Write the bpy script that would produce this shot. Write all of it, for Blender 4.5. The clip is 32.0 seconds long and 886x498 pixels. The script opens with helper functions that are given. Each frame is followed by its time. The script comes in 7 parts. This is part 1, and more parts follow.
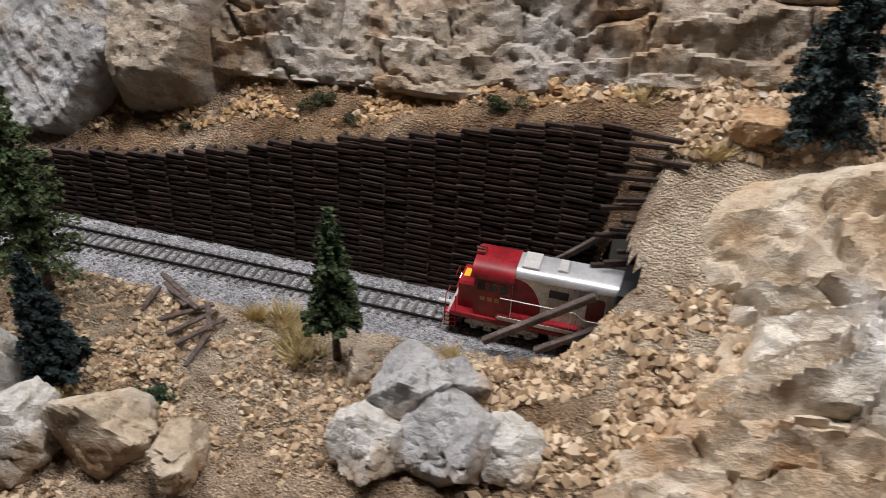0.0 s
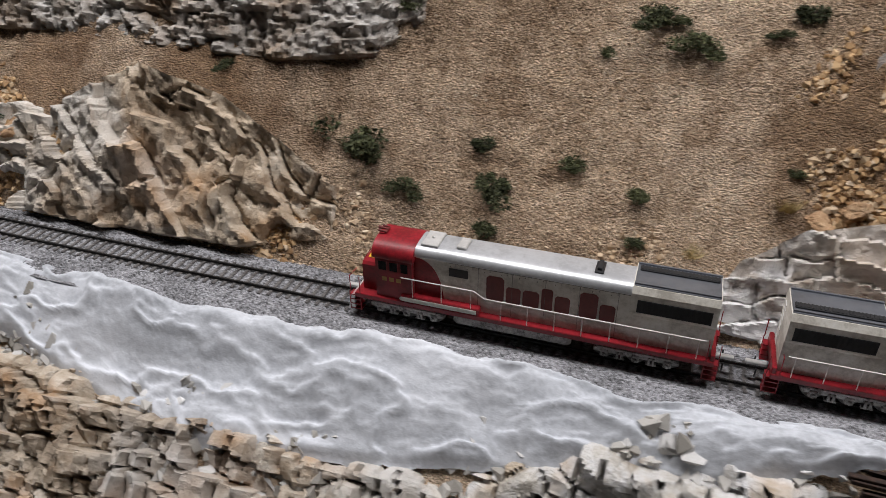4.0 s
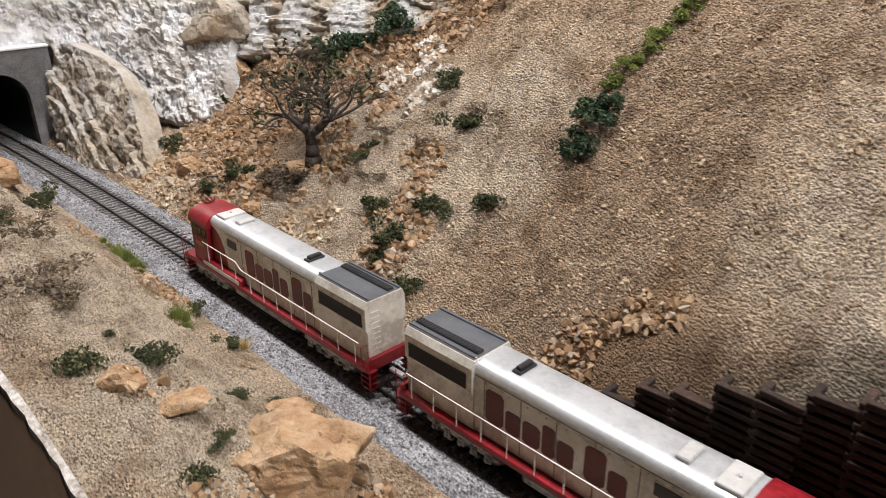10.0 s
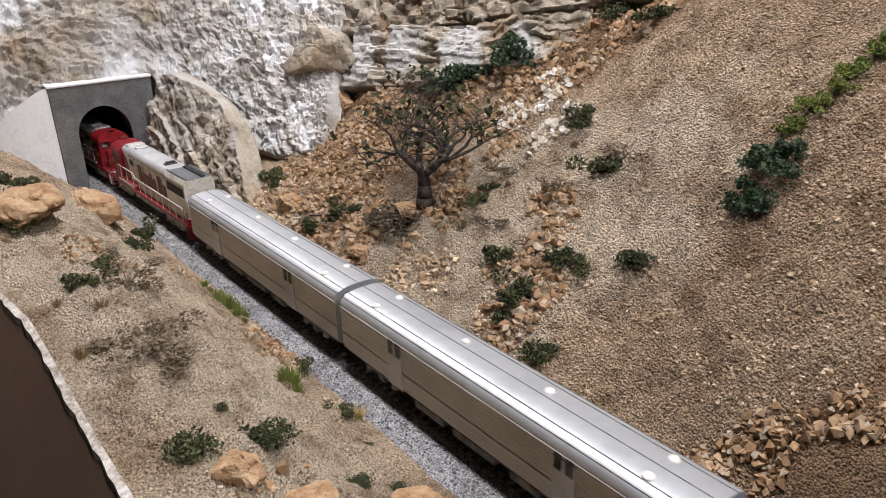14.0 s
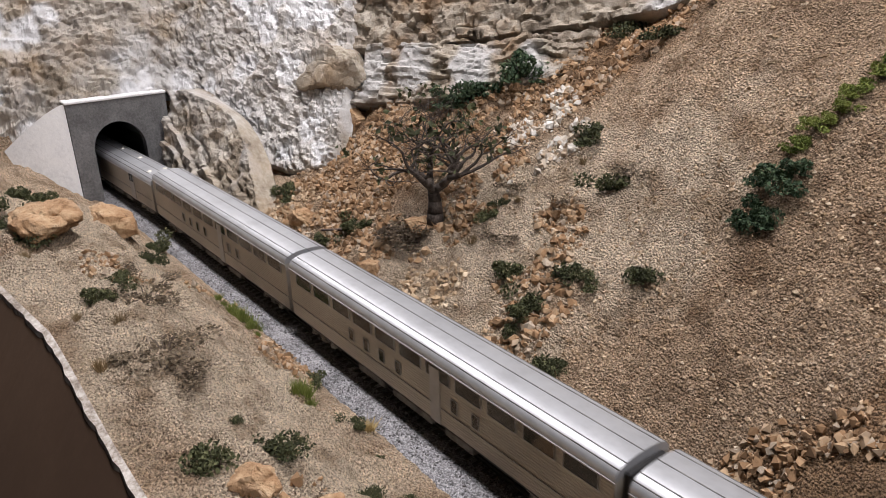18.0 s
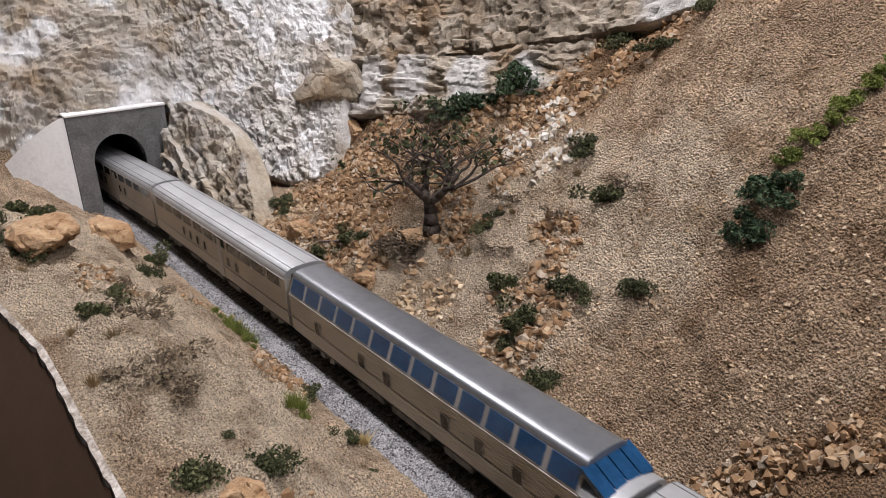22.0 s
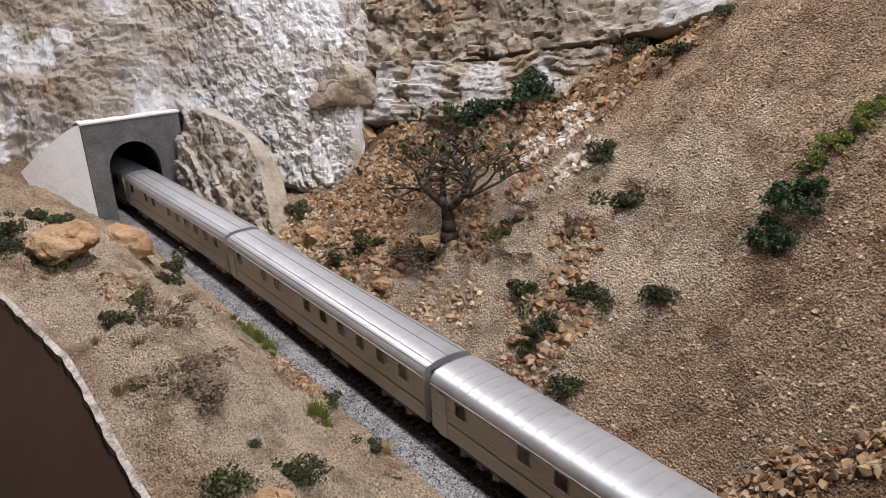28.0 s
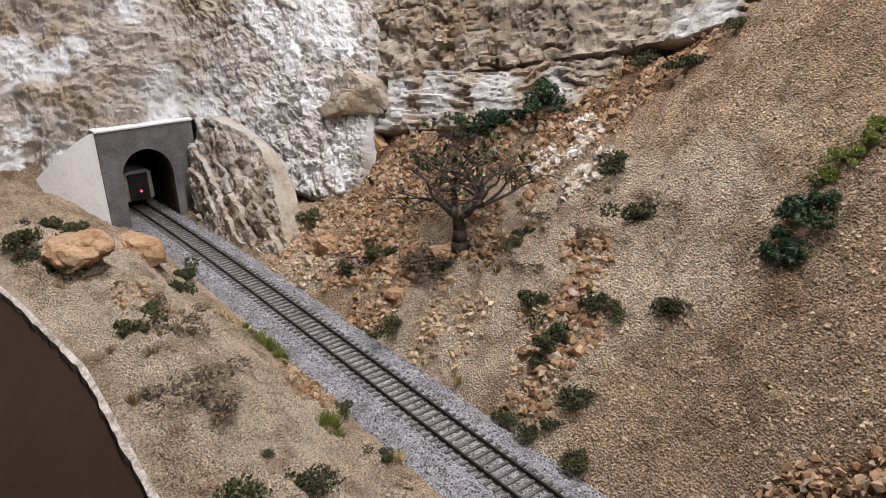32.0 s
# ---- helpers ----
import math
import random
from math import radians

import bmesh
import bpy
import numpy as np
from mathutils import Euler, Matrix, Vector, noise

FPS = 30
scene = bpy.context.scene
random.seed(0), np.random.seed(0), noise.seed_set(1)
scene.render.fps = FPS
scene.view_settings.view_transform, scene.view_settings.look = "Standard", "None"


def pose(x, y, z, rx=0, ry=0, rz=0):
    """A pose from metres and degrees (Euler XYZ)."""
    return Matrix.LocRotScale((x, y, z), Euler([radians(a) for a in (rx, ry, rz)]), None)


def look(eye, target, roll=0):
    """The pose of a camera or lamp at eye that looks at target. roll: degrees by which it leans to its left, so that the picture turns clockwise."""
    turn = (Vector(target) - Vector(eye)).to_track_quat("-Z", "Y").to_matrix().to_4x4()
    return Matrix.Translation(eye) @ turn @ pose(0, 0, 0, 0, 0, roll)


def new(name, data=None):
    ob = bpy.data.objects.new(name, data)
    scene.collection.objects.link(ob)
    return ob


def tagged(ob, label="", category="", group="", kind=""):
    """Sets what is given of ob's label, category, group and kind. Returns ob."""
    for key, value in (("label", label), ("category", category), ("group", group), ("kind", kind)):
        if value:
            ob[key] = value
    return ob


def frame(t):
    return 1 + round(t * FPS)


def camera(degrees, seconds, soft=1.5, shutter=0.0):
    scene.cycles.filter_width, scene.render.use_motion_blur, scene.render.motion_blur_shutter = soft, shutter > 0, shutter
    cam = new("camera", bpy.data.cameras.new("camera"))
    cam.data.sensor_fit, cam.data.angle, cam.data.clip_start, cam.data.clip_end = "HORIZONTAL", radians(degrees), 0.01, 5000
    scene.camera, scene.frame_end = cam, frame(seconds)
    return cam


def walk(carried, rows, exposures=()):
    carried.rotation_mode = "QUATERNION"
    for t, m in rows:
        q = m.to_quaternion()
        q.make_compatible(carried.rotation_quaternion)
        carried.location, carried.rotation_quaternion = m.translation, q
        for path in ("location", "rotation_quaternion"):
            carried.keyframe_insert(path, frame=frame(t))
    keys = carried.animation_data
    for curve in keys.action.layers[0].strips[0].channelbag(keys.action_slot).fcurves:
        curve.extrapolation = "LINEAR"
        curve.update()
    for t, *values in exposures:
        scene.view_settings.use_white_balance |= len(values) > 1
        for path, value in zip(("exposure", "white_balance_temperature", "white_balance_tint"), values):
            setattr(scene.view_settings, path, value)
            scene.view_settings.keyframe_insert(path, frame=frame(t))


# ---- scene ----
# camera: hand-held, carried along the layout beside the train, then standing
cam = camera(62.03, 32.0, soft=0.85, shutter=0.22)
PATH = [
    (0, (2.8168, -0.2270, 0.3161), (2.6683, 0.1585, 0.0346), 1.60),
    (0.5, (2.7187, -0.2441, 0.3096), (2.5697, 0.1440, 0.0319), 1.23),
    (1, (2.6200, -0.2613, 0.3034), (2.4692, 0.1301, 0.0313), 0.82),
    (1.5, (2.5193, -0.2650, 0.2978), (2.3663, 0.1268, 0.0274), 0.62),
    (2, (2.4172, -0.2659, 0.2960), (2.2601, 0.1248, 0.0264), 0.25),
    (2.5, (2.3240, -0.2641, 0.2961), (2.1581, 0.1226, 0.0260), -0.38),
    (3, (2.2334, -0.2696, 0.2933), (2.0600, 0.1164, 0.0270), -0.63),
    (3.5, (2.1200, -0.2771, 0.2906), (1.9448, 0.1086, 0.0251), -0.72),
    (4, (2.0057, -0.2876, 0.2851), (1.8311, 0.1000, 0.0219), -0.51),
    (4.5, (1.9004, -0.2911, 0.2816), (1.7290, 0.0952, 0.0143), -0.27),
    (6.5, (1.5929, -0.2768, 0.2516), (1.3348, 0.0852, 0.0230), 0.67),
    (7, (1.4883, -0.2817, 0.2407), (1.2226, 0.0765, 0.0147), 0.36),
    (7.5, (1.3625, -0.2824, 0.2414), (1.0951, 0.0766, 0.0187), 0.11),
    (8, (1.2535, -0.2813, 0.2402), (0.9816, 0.0783, 0.0241), -0.18),
    (8.5, (1.1637, -0.2727, 0.2397), (0.8797, 0.0801, 0.0279), -0.38),
    (9, (1.0852, -0.2591, 0.2383), (0.7850, 0.0816, 0.0289), -0.36),
    (9.5, (1.0116, -0.2379, 0.2373), (0.6953, 0.0892, 0.0299), -0.29),
    (10, (0.9500, -0.2187, 0.2404), (0.6189, 0.0943, 0.0344), -0.61),
    (10.5, (0.9097, -0.2079, 0.2382), (0.5682, 0.0953, 0.0346), -0.92),
    (11, (0.8852, -0.2019, 0.2360), (0.5375, 0.0952, 0.0341), -1.08),
    (11.5, (0.8798, -0.1976, 0.2354), (0.5283, 0.0962, 0.0350), -1.15),
    (12, (0.8810, -0.1984, 0.2371), (0.5259, 0.0923, 0.0386), -1.28),
    (12.5, (0.8821, -0.2058, 0.2400), (0.5233, 0.0818, 0.0434), -1.35),
    (13, (0.8829, -0.2087, 0.2398), (0.5211, 0.0763, 0.0452), -1.46),
    (13.5, (0.8841, -0.2082, 0.2408), (0.5201, 0.0750, 0.0477), -1.52),
    (14, (0.8834, -0.2103, 0.2409), (0.5176, 0.0712, 0.0486), -1.62),
    (14.5, (0.8865, -0.2083, 0.2420), (0.5193, 0.0726, 0.0517), -1.71),
    (16.5, (0.8910, -0.2117, 0.2451), (0.5205, 0.0675, 0.0587), -1.75),
    (17, (0.8906, -0.2135, 0.2457), (0.5196, 0.0655, 0.0598), -1.77),
    (17.5, (0.8898, -0.2141, 0.2460), (0.5182, 0.0644, 0.0607), -1.77),
    (18, (0.8875, -0.2151, 0.2460), (0.5160, 0.0640, 0.0614), -1.71),
    (18.5, (0.8869, -0.2151, 0.2464), (0.5148, 0.0638, 0.0627), -1.75),
    (19, (0.8877, -0.2144, 0.2463), (0.5154, 0.0645, 0.0630), -1.77),
    (19.5, (0.8879, -0.2139, 0.2467), (0.5151, 0.0649, 0.0643), -1.82),
    (20, (0.8881, -0.2149, 0.2478), (0.5149, 0.0635, 0.0657), -1.84),
    (20.5, (0.8884, -0.2136, 0.2476), (0.5150, 0.0648, 0.0657), -1.88),
    (21, (0.8887, -0.2139, 0.2476), (0.5147, 0.0642, 0.0664), -1.95),
    (21.5, (0.8892, -0.2115, 0.2485), (0.5150, 0.0668, 0.0683), -2.00),
    (22, (0.8911, -0.2100, 0.2488), (0.5165, 0.0683, 0.0692), -2.08),
    (22.5, (0.8927, -0.2095, 0.2489), (0.5178, 0.0685, 0.0698), -2.14),
    (23, (0.8928, -0.2113, 0.2507), (0.5166, 0.0656, 0.0724), -2.30),
    (23.5, (0.8935, -0.2118, 0.2512), (0.5167, 0.0642, 0.0729), -2.37),
    (24, (0.8923, -0.2102, 0.2508), (0.5148, 0.0653, 0.0729), -2.45),
    (24.5, (0.8906, -0.2107, 0.2506), (0.5128, 0.0646, 0.0731), -2.52),
    (25, (0.8899, -0.2089, 0.2507), (0.5125, 0.0669, 0.0732), -2.55),
    (25.5, (0.8894, -0.2107, 0.2502), (0.5121, 0.0650, 0.0726), -2.55),
    (27.5, (0.8838, -0.2164, 0.2503), (0.5066, 0.0599, 0.0731), -2.43),
    (28, (0.8849, -0.2166, 0.2509), (0.5072, 0.0591, 0.0739), -2.49),
    (28.5, (0.8857, -0.2164, 0.2522), (0.5075, 0.0588, 0.0755), -2.55),
    (29, (0.8859, -0.2168, 0.2524), (0.5068, 0.0576, 0.0763), -2.57),
    (29.5, (0.8849, -0.2179, 0.2529), (0.5051, 0.0557, 0.0774), -2.57),
    (30, (0.8838, -0.2183, 0.2528), (0.5031, 0.0546, 0.0778), -2.56),
    (30.5, (0.8830, -0.2201, 0.2544), (0.5019, 0.0526, 0.0801), -2.58),
    (31, (0.8821, -0.2205, 0.2545), (0.5006, 0.0516, 0.0805), -2.59),
    (31.5, (0.8838, -0.2184, 0.2550), (0.5020, 0.0541, 0.0817), -2.50),
    (32, (0.8845, -0.2188, 0.2546), (0.5024, 0.0533, 0.0816), -2.42),
]
walk(cam, [(t, look(eye, target, roll)) for t, eye, target, roll in PATH],
     [(0.0, 0.20, 6500, 10), (1.0, 0.38, 6500, 10), (2.0, 0.36, 6500, 10), (3.0, 0.05, 6500, 10), (4.0, -0.12, 6400, 10), (7.0, 0.12, 6700, 10), (8.0, 0.30, 7100, 11), (9.0, 0.36, 6900, 10), (10.0, 0.32, 6600, 10), (12.0, 0.15, 6400, 10), (14.0, 0.18, 6450, 11), (17.0, 0.08, 6550, 13), (25.0, 0.0, 6550, 13), (28.0, -0.02, 6550, 13), (32.0, 0.08, 6550, 12)])

# ---- light: a train room with warm ceiling lamps ----
world = bpy.data.worlds.new("room_air")
scene.world = world
world.use_nodes = True
world.node_tree.nodes["Background"].inputs[0].default_value = (0.9, 0.88, 0.86, 1)
world.node_tree.nodes["Background"].inputs[1].default_value = 0.045
scene.view_settings.exposure = 0.0


def ceiling_lamp(x, y, sx, sy, power, color=(1.0, 0.93, 0.84), z=1.32):
    data = bpy.data.lights.new("ceiling_lamp", "AREA")
    data.shape, data.size, data.size_y, data.energy, data.color = "RECTANGLE", sx, sy, power, color
    ob = new("ceiling_lamp", data)
    ob.location = (x, y, z)
    return ob


for lx in (-0.6, 0.6, 1.8, 3.0):
    ceiling_lamp(lx, 0.10, 0.75, 0.12, 16.4, (1.0, 0.965, 0.95), 1.36)

# ---- small numeric helpers ----
TRACK_X0, TRACK_STEP = -0.2, 0.2
TRACK_Y = (-0.014, -0.005, 0.0, 0.001, 0.0, 0.0, 0.003, 0.011, 0.023, 0.038, 0.056, 0.074,
           0.093, 0.112, 0.130, 0.147, 0.164, 0.181, 0.197, 0.214, 0.230, 0.246, 0.262, 0.279)


def track_y(x):
    """Centre line of the track."""
    x = np.asarray(x, float)
    k = np.array(TRACK_Y)
    n = len(k)
    u = (x - TRACK_X0) / TRACK_STEP
    i = np.clip(np.floor(u).astype(int), 0, n - 2)
    f = np.clip(u - i, 0, 1)
    a, b, c, d = k[np.clip(i - 1, 0, n - 1)], k[i], k[i + 1], k[np.clip(i + 2, 0, n - 1)]
    y = 0.5 * (2 * b + (c - a) * f + (2 * a - 5 * b + 4 * c - d) * f * f + (3 * b - 3 * c + d - a) * f ** 3)
    y = np.where(u < 0, k[0] + (k[1] - k[0]) * u, y)
    return np.where(u > n - 1, k[-1] + (k[-1] - k[-2]) * (u - n + 1), y)


def hash3(ix, iy, iz, seed=0):
    h = (ix.astype(np.int64) * 374761393 + iy.astype(np.int64) * 668265263 + iz.astype(np.int64) * 2147483647 + seed * 974634777) & 0xFFFFFFFF
    h = ((h ^ (h >> 13)) * 1274126177) & 0xFFFFFFFF
    h = ((h ^ (h >> 16)) * 2246822519) & 0xFFFFFFFF
    return ((h ^ (h >> 15)) & 0xFFFFFF) / float(0x1000000)


def vnoise(p, seed=0):
    """Value noise of points (n, 3), 0 to 1."""
    i = np.floor(p)
    f = p - i
    f = f * f * (3 - 2 * f)
    out = 0
    for dx in (0, 1):
        for dy in (0, 1):
            for dz in (0, 1):
                w = (f[:, 0] if dx else 1 - f[:, 0]) * (f[:, 1] if dy else 1 - f[:, 1]) * (f[:, 2] if dz else 1 - f[:, 2])
                out = out + w * hash3(i[:, 0] + dx, i[:, 1] + dy, i[:, 2] + dz, seed)
    return out


def fbm(p, octaves=4, seed=0):
    total, amp, norm = 0, 1.0, 0.0
    for o in range(octaves):
        total = total + amp * vnoise(p * 2.03 ** o + 17.3 * o, seed + o)
        norm += amp
        amp *= 0.5
    return total / norm


def cells(p, seed=0):
    """Voronoi cells of points (n, 3): nearest distance, second distance, a random value per cell and the cell's centre."""
    i = np.floor(p)
    n = len(p)
    best, second, val, cen = np.full(n, 9.0), np.full(n, 9.0), np.zeros(n), np.zeros((n, 3))
    for dx in (-1, 0, 1):
        for dy in (-1, 0, 1):
            for dz in (-1, 0, 1):
                cx, cy, cz = i[:, 0] + dx, i[:, 1] + dy, i[:, 2] + dz
                q = np.stack([cx + hash3(cx, cy, cz, seed), cy + hash3(cx, cy, cz, seed + 7), cz + hash3(cx, cy, cz, seed + 13)], 1)
                d = np.sqrt(((q - p) ** 2).sum(1))
                near = d < best
                second = np.where(near, best, np.minimum(second, d))
                val = np.where(near, hash3(cx, cy, cz, seed + 29), val)
                cen = np.where(near[:, None], q, cen)
                best = np.where(near, d, best)
    return best, second, val, cen


def facets(p, seed=0, tilt=0.9, bulge=0.35):
    """Upper envelope of tilted planes, one round each random centre: height, and how far the next plane lies below it."""
    i = np.floor(p)
    n = len(p)
    best, second, val = np.full(n, -9.0), np.full(n, -9.0), np.zeros(n)
    for dx in (-1, 0, 1):
        for dy in (-1, 0, 1):
            for dz in (-1, 0, 1):
                cx, cy, cz = i[:, 0] + dx, i[:, 1] + dy, i[:, 2] + dz
                h = [hash3(cx, cy, cz, seed + k) for k in (0, 7, 13, 29, 31, 37, 41)]
                r = np.stack([p[:, 0] - cx - h[0], p[:, 1] - cy - h[1], p[:, 2] - cz - h[2]], 1)
                e = 0.9 * h[3] + tilt * (r[:, 0] * (h[4] - 0.5) + r[:, 1] * (h[5] - 0.5) + r[:, 2] * (h[6] - 0.5)) * 2 - bulge * (r ** 2).sum(1) * 1.6
                up = e > best
                second = np.where(up, best, np.maximum(second, e))
                val = np.where(up, h[3], val)
                best = np.where(up, e, best)
    return best, best - second, val


def smooth_step(a, b, x):
    t = np.clip((x - a) / (b - a), 0, 1)
    return t * t * (3 - 2 * t)


def grid_mesh(name, pts, nu, nv, material, smooth=True, keep=None):
    """A sheet of nu x nv points, u first."""
    idx = np.arange(nu * nv).reshape(nu, nv)
    quads = np.stack([idx[:-1, :-1], idx[1:, :-1], idx[1:, 1:], idx[:-1, 1:]], -1).reshape(-1, 4)
    if keep is not None:
        quads = quads[keep.reshape(-1)]
    return raw_mesh(name, pts, quads, material, smooth)


def raw_mesh(name, pts, faces, material, smooth=False):
    me = bpy.data.meshes.new(name)
    me.from_pydata(np.asarray(pts).tolist(), [], np.asarray(faces).tolist())
    if material:
        me.materials.append(material)
    me.polygons.foreach_set("use_smooth", [smooth] * len(me.polygons))
    me.update()
    return me


# ---- materials ----
def mat(name, rough=0.8, metal=0.0):
    m = bpy.data.materials.new(name)
    m.use_nodes = True
    b = m.node_tree.nodes["Principled BSDF"]
    b.inputs["Roughness"].default_value = rough
    b.inputs["Metallic"].default_value = metal
    return m, m.node_tree.nodes, m.node_tree.links, b


def ramp_node(nodes, stops):
    r = nodes.new("ShaderNodeValToRGB")
    el = r.color_ramp.elements
    while len(el) < len(stops):
        el.new(0.5)
    for e, (pos, col) in zip(el, stops):
        e.position, e.color = pos, (*col, 1)
    return r


def noise_node(nodes, links, coord, scale, detail=4.0, rough=0.6):
    n = nodes.new("ShaderNodeTexNoise")
    n.inputs["Scale"].default_value, n.inputs["Detail"].default_value, n.inputs["Roughness"].default_value = scale, detail, rough
    links.new(coord, n.inputs["Vector"])
    return n


def grainy(name, stops, big=18.0, small=420.0, rough=0.95, bump=0.5, mix=0.45, depth=0.0012, metal=0.0, spread=0.5):
    """A surface whose colour wanders at two scales, with a fine bump."""
    m, nodes, links, b = mat(name, rough, metal)
    co = nodes.new("ShaderNodeTexCoord").outputs["Object"]
    n1 = noise_node(nodes, links, co, big, 5.0)
    n2 = noise_node(nodes, links, co, small, 3.0, 0.7)
    mx = nodes.new("ShaderNodeMix")
    mx.inputs[0].default_value = mix
    links.new(n1.outputs["Fac"], mx.inputs[2])
    links.new(n2.outputs["Fac"], mx.inputs[3])
    r = ramp_node(nodes, [(0.5 + (q - 0.5) * spread, c) for q, c in stops])
    links.new(mx.outputs[0], r.inputs[0])
    links.new(r.outputs[0], b.inputs["Base Color"])
    bp = nodes.new("ShaderNodeBump")
    bp.inputs["Strength"].default_value, bp.inputs["Distance"].default_value = bump, depth
    links.new(n2.outputs["Fac"], bp.inputs["Height"])
    links.new(bp.outputs[0], b.inputs["Normal"])
    return m


def plain(name, color, rough=0.5, metal=0.0, wear=0.12, scale=60.0):
    """Paint or plastic with a little uneven wear."""
    lo = tuple(c * (1 - wear * 2) for c in color)
    hi = tuple(min(1.0, c * (1 + wear)) for c in color)
    return grainy(name, [(0.3, lo), (0.55, color), (0.75, hi)], scale, scale * 8, rough, 0.12, 0.3, 0.0003, metal)




def soil(name):
    """Sandy soil: pale, tan and rusty ground after the point masks "rust" and "pale"."""
    m = grainy(name, [(0.20, (0.215, 0.138, 0.082)), (0.42, (0.52, 0.375, 0.25)), (0.58, (0.68, 0.515, 0.37)), (0.82, (0.82, 0.67, 0.52))], 6.0, 520.0, 0.98, 1.0, 0.60, 0.0085, 0.0, 0.40)
    nodes, links = m.node_tree.nodes, m.node_tree.links
    co = next(n for n in nodes if n.type == "TEX_COORD").outputs["Object"]
    grains = nodes.new("ShaderNodeTexVoronoi")
    grains.inputs["Scale"].default_value = 760.0
    links.new(co, grains.inputs["Vector"])
    lumps = noise_node(nodes, links, co, 260.0, 6.0, 0.75)
    drop = nodes.new("ShaderNodeMath")
    drop.operation = "MULTIPLY_ADD"
    drop.inputs[1].default_value = -0.55
    links.new(grains.outputs["Distance"], drop.inputs[0])
    links.new(lumps.outputs["Fac"], drop.inputs[2])
    bump = next(n for n in nodes if n.type == "BUMP")
    links.new(drop.outputs[0], bump.inputs["Height"])
    b = nodes["Principled BSDF"]
    base = b.inputs["Base Color"].links[0].from_socket
    for key, tint, amount in (("brown", (0.38, 0.265, 0.175, 1), 0.42), ("rust", (0.32, 0.185, 0.09, 1), 0.7), ("pale", (0.76, 0.64, 0.50, 1), 0.80)):
        at = nodes.new("ShaderNodeAttribute")
        at.attribute_name = key
        mul = nodes.new("ShaderNodeMath")
        mul.operation = "MULTIPLY"
        mul.inputs[1].default_value = amount
        links.new(at.outputs["Fac"], mul.inputs[0])
        mx = nodes.new("ShaderNodeMix")
        mx.data_type = "RGBA"
        links.new(mul.outputs[0], mx.inputs[0])
        links.new(base, mx.inputs[6])
        mx.inputs[7].default_value = tint
        base = mx.outputs[2]
    mottle = noise_node(nodes, links, co, 38.0, 4.0, 0.65)
    shade = ramp_node(nodes, [(0.36, (0.66, 0.60, 0.54)), (0.50, (1.0, 1.0, 1.0)), (0.64, (1.18, 1.18, 1.18))])
    links.new(mottle.outputs["Fac"], shade.inputs[0])
    mm = nodes.new("ShaderNodeMix")
    mm.data_type, mm.blend_type = "RGBA", "MULTIPLY"
    mm.inputs[0].default_value = 1.0
    links.new(base, mm.inputs[6])
    links.new(shade.outputs[0], mm.inputs[7])
    base = mm.outputs[2]
    # Fine dark specks put the small shadows of soil clumps into the colour.
    clump_shade = noise_node(nodes, links, co, 900.0, 3.0, 0.8)
    tone = ramp_node(nodes, [(0.38, (0.30, 0.26, 0.23)), (0.50, (1.0, 1.0, 1.0)), (0.64, (1.25, 1.22, 1.18))])
    links.new(clump_shade.outputs["Fac"], tone.inputs[0])
    mul = nodes.new("ShaderNodeMix")
    mul.data_type, mul.blend_type = "RGBA", "MULTIPLY"
    mul.inputs[0].default_value = 1.0
    links.new(base, mul.inputs[6])
    links.new(tone.outputs[0], mul.inputs[7])
    links.new(mul.outputs[2], b.inputs["Base Color"])
    return m


SAND = soil("sand_soil")
ROCK = grainy("pale_rock", [(0.30, (0.22, 0.19, 0.16)), (0.45, (0.46, 0.40, 0.33)), (0.60, (0.62, 0.58, 0.52)), (0.78, (0.78, 0.76, 0.74))], 14.0, 160.0, 0.95, 0.7, 0.45, 0.0016)
GREYROCK = grainy("grey_rock", [(0.28, (0.20, 0.19, 0.19)), (0.45, (0.42, 0.41, 0.41)), (0.6, (0.58, 0.57, 0.57)), (0.8, (0.76, 0.75, 0.76))], 12.0, 150.0, 0.95, 0.7, 0.45, 0.0016)
PLASTER = grainy("white_plaster_cloth", [(0.25, (0.36, 0.375, 0.41)), (0.5, (0.52, 0.54, 0.585)), (0.75, (0.64, 0.66, 0.71))], 10.0, 300.0, 0.85, 0.35, 0.35, 0.0010)
WHITEWALL = grainy("white_wing_plaster", [(0.3, (0.74, 0.75, 0.78)), (0.5, (0.84, 0.85, 0.88)), (0.75, (0.90, 0.91, 0.93))], 20.0, 260.0, 0.85, 0.3, 0.35, 0.0010)
BALLAST = grainy("grey_ballast", [(0.30, (0.07, 0.07, 0.073)), (0.48, (0.22, 0.22, 0.235)), (0.62, (0.36, 0.36, 0.385)), (0.8, (0.55, 0.55, 0.585))], 60.0, 900.0, 0.95, 1.0, 0.7, 0.0012)
TIMBER = grainy("dark_stained_timber", [(0.30, (0.010, 0.0055, 0.004)), (0.5, (0.026, 0.0130, 0.0090)), (0.75, (0.066, 0.033, 0.022))], 40.0, 500.0, 0.85, 0.6, 0.5, 0.0006)
TIE = grainy("grey_tie_plastic", [(0.3, (0.05, 0.045, 0.045)), (0.55, (0.10, 0.092, 0.09)), (0.8, (0.17, 0.16, 0.155))], 50.0, 700.0, 0.8, 0.5, 0.5, 0.0004)
RAIL = plain("blackened_rail", (0.03, 0.028, 0.027), 0.45, 0.6)
